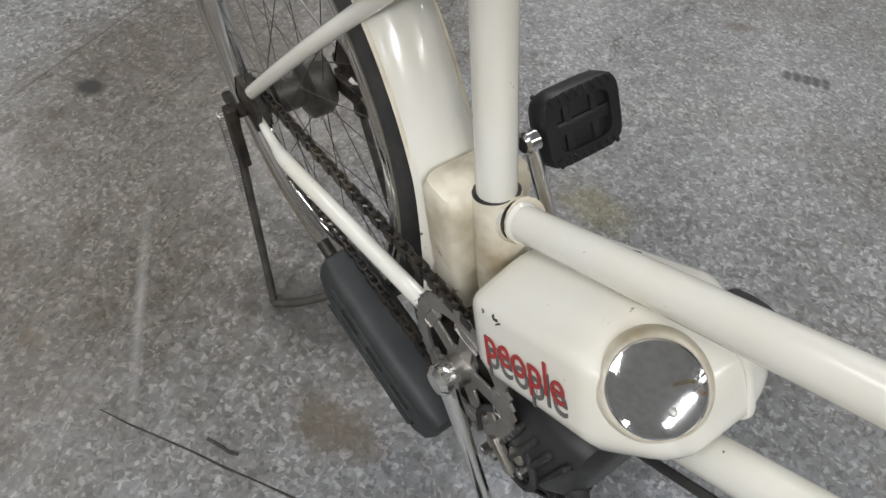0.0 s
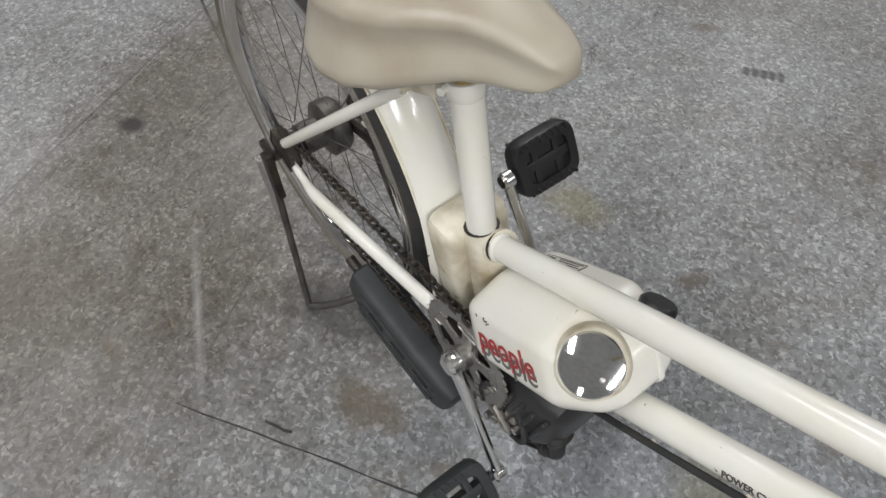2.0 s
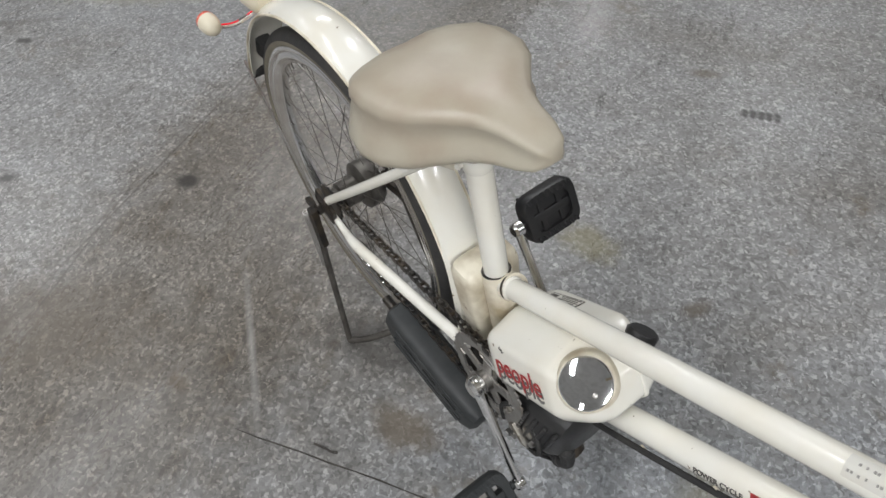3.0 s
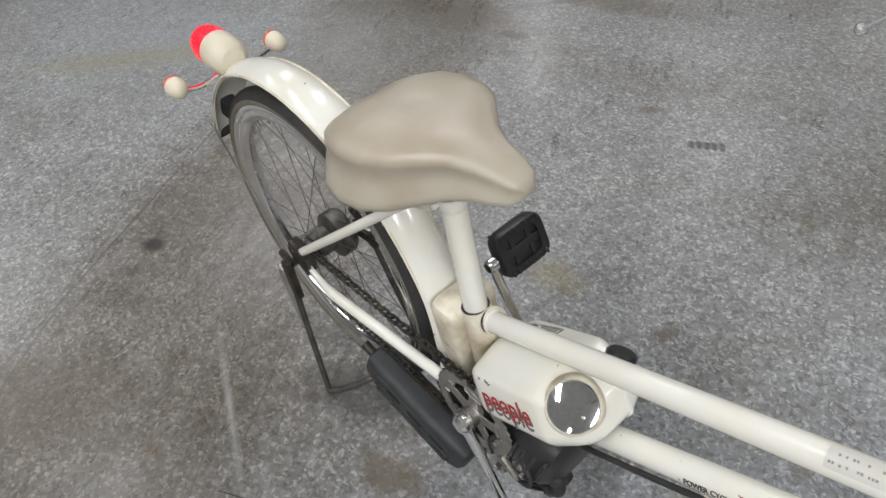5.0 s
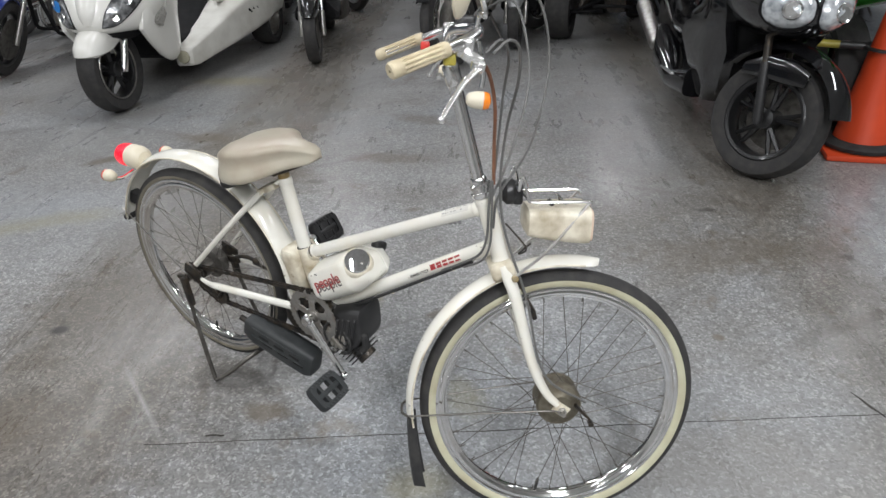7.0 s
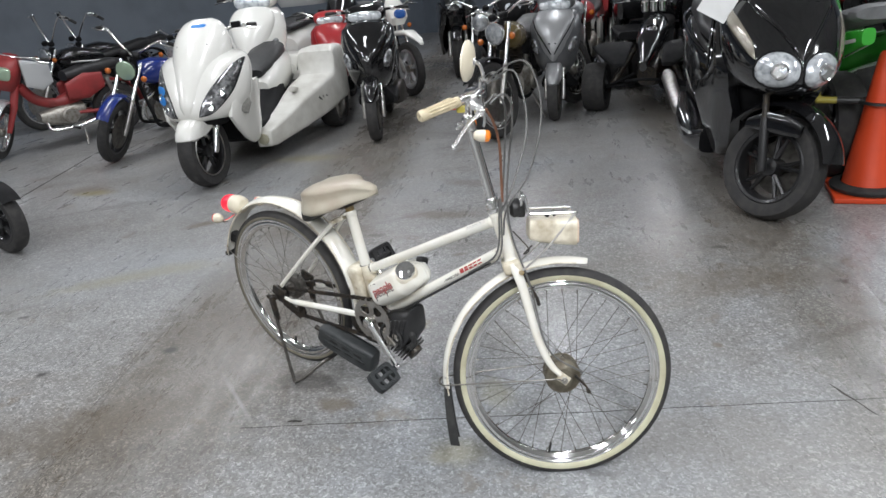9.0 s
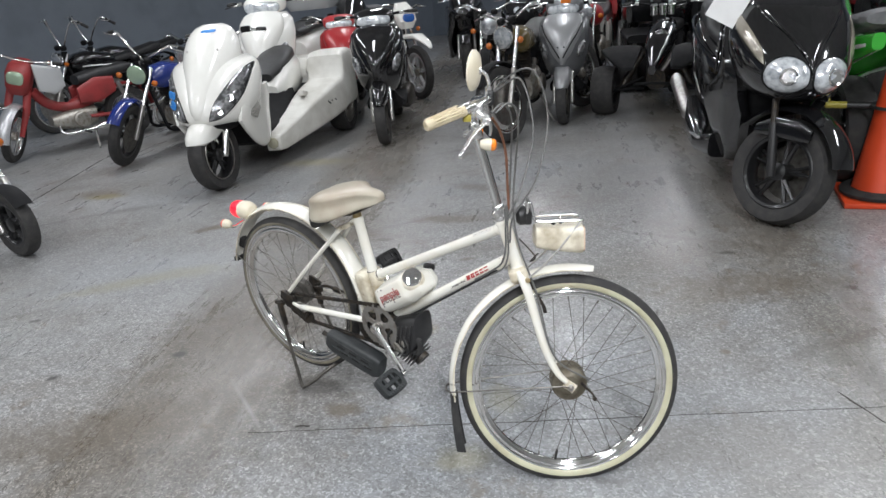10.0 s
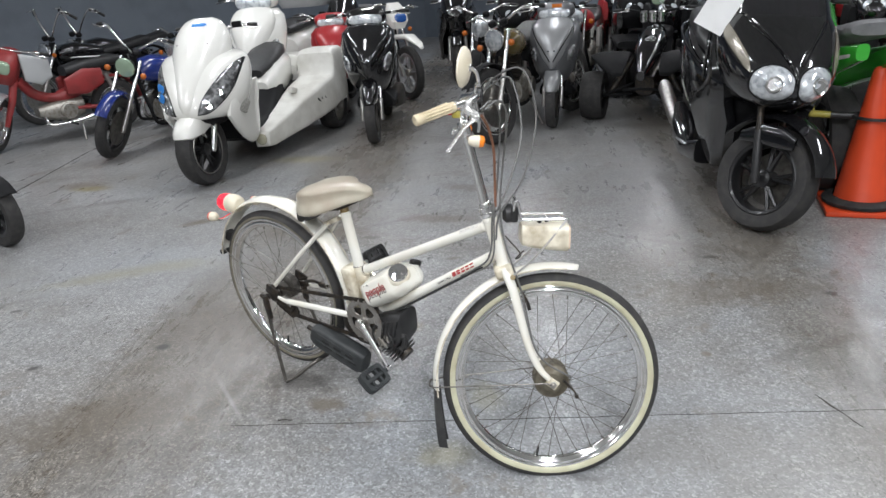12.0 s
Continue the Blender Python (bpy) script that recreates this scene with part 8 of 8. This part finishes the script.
for at, heading, paint, fairing, note in (
    ((-0.09, 5.18), -79, MATTE_BLACK, BLACK_BODY, "black sport motorcycle"),
    ((-1.19, 5.59), -71, BLACK_BODY, MATTE_BLACK, "black sport motorcycle"),
    ((-2.38, 5.15), -62, BLACK_BODY, MATTE_BLACK, "black sport motorcycle"),
    ((-0.37, 6.78), -77, MATTE_BLACK, BLACK_BODY, "black sport motorcycle"),
    ((-1.86, 6.62), -66, RED_BODY, BLACK_BODY, "red and black sport motorcycle"),
    ((0.60, 6.46), -85, BLACK_BODY, RED_BODY, "black and red sport motorcycle"),
    ((-3.60, 5.69), -56, BLACK_BODY, BLACK_BODY, "black sport motorcycle"),
    ((-0.74, 5.33), -73, MATTE_BLACK, BLACK_BODY, "black sport motorcycle"),
    ((1.01, 5.10), -87, MATTE_BLACK, BLACK_BODY, "black sport motorcycle"),
    ((-4.26, 4.36), -54, BLACK_BODY, BLACK_BODY, "black sport motorcycle"),
    ((1.81, 4.67), -89, BLACK_BODY, RED_BODY, "black and red sport motorcycle"),
):
    sport_bike(facing(at[0], at[1], heading), paint, fairing, note + " in the crowded row")
boxed = small_scooter("white_scooter", "white scooter with grey top box", WHITE_BODY, WHITE_BODY, facing(-3.61, 2.58, -57), k=1.26)
bm = B()
loft_z(bm, [(0.86, -1.78, -1.36, 0.20), (0.90, -1.80, -1.34, 0.22), (1.06, -1.80, -1.34, 0.23), (1.08, -1.80, -1.34, 0.225), (1.16, -1.77, -1.37, 0.20)], 24, 4)
part("top_box", bm, gloss("pale_grey_plastic", (0.42, 0.43, 0.43), 0.35, 0.2), boxed, "pale grey top box")
for at, heading, paint, tank, note, turn in (
    ((-6.96, 1.92), -88, MATTE_BLACK, BLACK_BODY, "tall black motorcycle with chromed bars", 12),
    ((-7.22, 2.36), -86, MATTE_BLACK, BLACK_BODY, "tall black motorcycle with chromed bars", 15),
    ((-5.22, 2.57), -74, SILVER_BODY, BLACK_BODY, "black and silver motorcycle", 0),
    ((-4.02, 3.78), -59, MATTE_BLACK, BLACK_BODY, "black motorcycle with clear round lamp", 10),
    ((-2.26, 4.30), -63, MATTE_BLACK, SILVER_BODY, "dark motorcycle with silver tank", 0),
    ((-1.70, 5.21), -71, WHITE_BODY, RED_BODY, "white and red motorcycle", 0),
    ((-0.61, 5.85), -76, MATTE_BLACK, RED_BODY, "black motorcycle with red tank", -12),
    ((0.18, 5.05), -81, MATTE_BLACK, BLACK_BODY, "black motorcycle with chromed bars", 0),
    ((0.93, 5.39), -83, RED_BODY, RED_BODY, "red motorcycle", 8),
    ((-4.73, 5.11), -50, MATTE_BLACK, BLUE_BODY, "black motorcycle with blue tank", 0),
    ((-2.60, 5.86), -60, MATTE_BLACK, BLACK_BODY, "black motorcycle with chromed bars", 0),
    ((2.31, 5.05), -84, MATTE_BLACK, BLACK_BODY, "black motorcycle with chromed bars", 0),
):
    motorcycle("motorcycle", note + " in the crowded row", facing(at[0], at[1], heading), paint, tank=tank, turn=turn, R=0.33 if at[0] < -6.5 else 0.29, mirror=False, bar_rise=0.32 if at[0] < -6.5 else 0.10)


def extinguisher(x, y):
    ob = thing("fire_extinguisher", "red fire extinguisher standing among the vehicles", "fire extinguisher", pose(x, y, 0))
    bm = B()
    lathe(bm, [(0.07, 0.0), (0.075, 0.01), (0.075, 0.42), (0.06, 0.47), (0.025, 0.50), (0.022, 0.53)], Matrix(), 24)
    part("cylinder", bm, RED_PAINT, ob)
    bm = B()
    box(bm, (0.11, 0.022, 0.016), pose(0.03, 0, 0.555, 0, -14, 0), 0.004)
    disc(bm, V(0, 0, 0.52), (0, 0, 1), 0.022, 0.035, 14, 0.2)
    part("valve", bm, BLACK_PLASTIC, ob)


extinguisher(0.12, 4.73)
extinguisher(-0.07, 5.06)


def cone():
    ob = thing("traffic_cone", "orange plastic traffic cone with black weight ring", "traffic cone", pose(1.403, 2.766, 0, 0, 0, 20))
    bm = B()
    box(bm, (0.38, 0.38, 0.030), pose(0, 0, 0.016), 0.010)
    part("base", bm, CONE_ORANGE, ob)
    bm = B()
    lathe(bm, [(0.150, 0.028), (0.140, 0.045), (0.132, 0.060), (0.085, 0.380), (0.040, 0.710), (0.034, 0.742), (0.026, 0.752), (0.022, 0.73)], Matrix(), 36)
    part("body", bm, CONE_ORANGE, ob)
    bm = B()
    lathe(bm, [(0.155, 0.030), (0.185, 0.036), (0.190, 0.055), (0.170, 0.070), (0.138, 0.072), (0.136, 0.040)], Matrix(), 32)
    part("weight_ring", bm, RUBBER, ob, "black rubber weight ring")


cone()


def cone_bar():
    """A black and yellow bar that rests on the cone."""
    ob = thing("barrier_bar", "black and yellow barrier bar resting on the cone", "barrier", pose(1.403, 2.766, 0.50, 0, 2, 14))
    bm = B()
    hoop(bm, V(0, 0, 0), 0.092, [(0, 0.008), (0.010, 0.006), (0.012, -0.006), (0.0, -0.008)], steps=28)
    bmesh.ops.rotate(bm, verts=bm.verts, cent=(0, 0, 0), matrix=Matrix.Rotation(math.pi / 2, 3, "X"))
    part("ring", bm, BLACK_PLASTIC, ob)
    for x0, x1, m in ((-0.30, -0.20, YELLOW_PLASTIC), (-0.20, -0.09, BLACK_PLASTIC), (0.09, 0.50, BLACK_PLASTIC), (0.50, 0.90, YELLOW_PLASTIC), (0.90, 1.30, BLACK_PLASTIC)):
        bm = B()
        tube(bm, [V(x0, 0, 0), V(x1, 0, 0)], 0.018, 14)
        part("bar_section", bm, m, ob)


cone_bar()
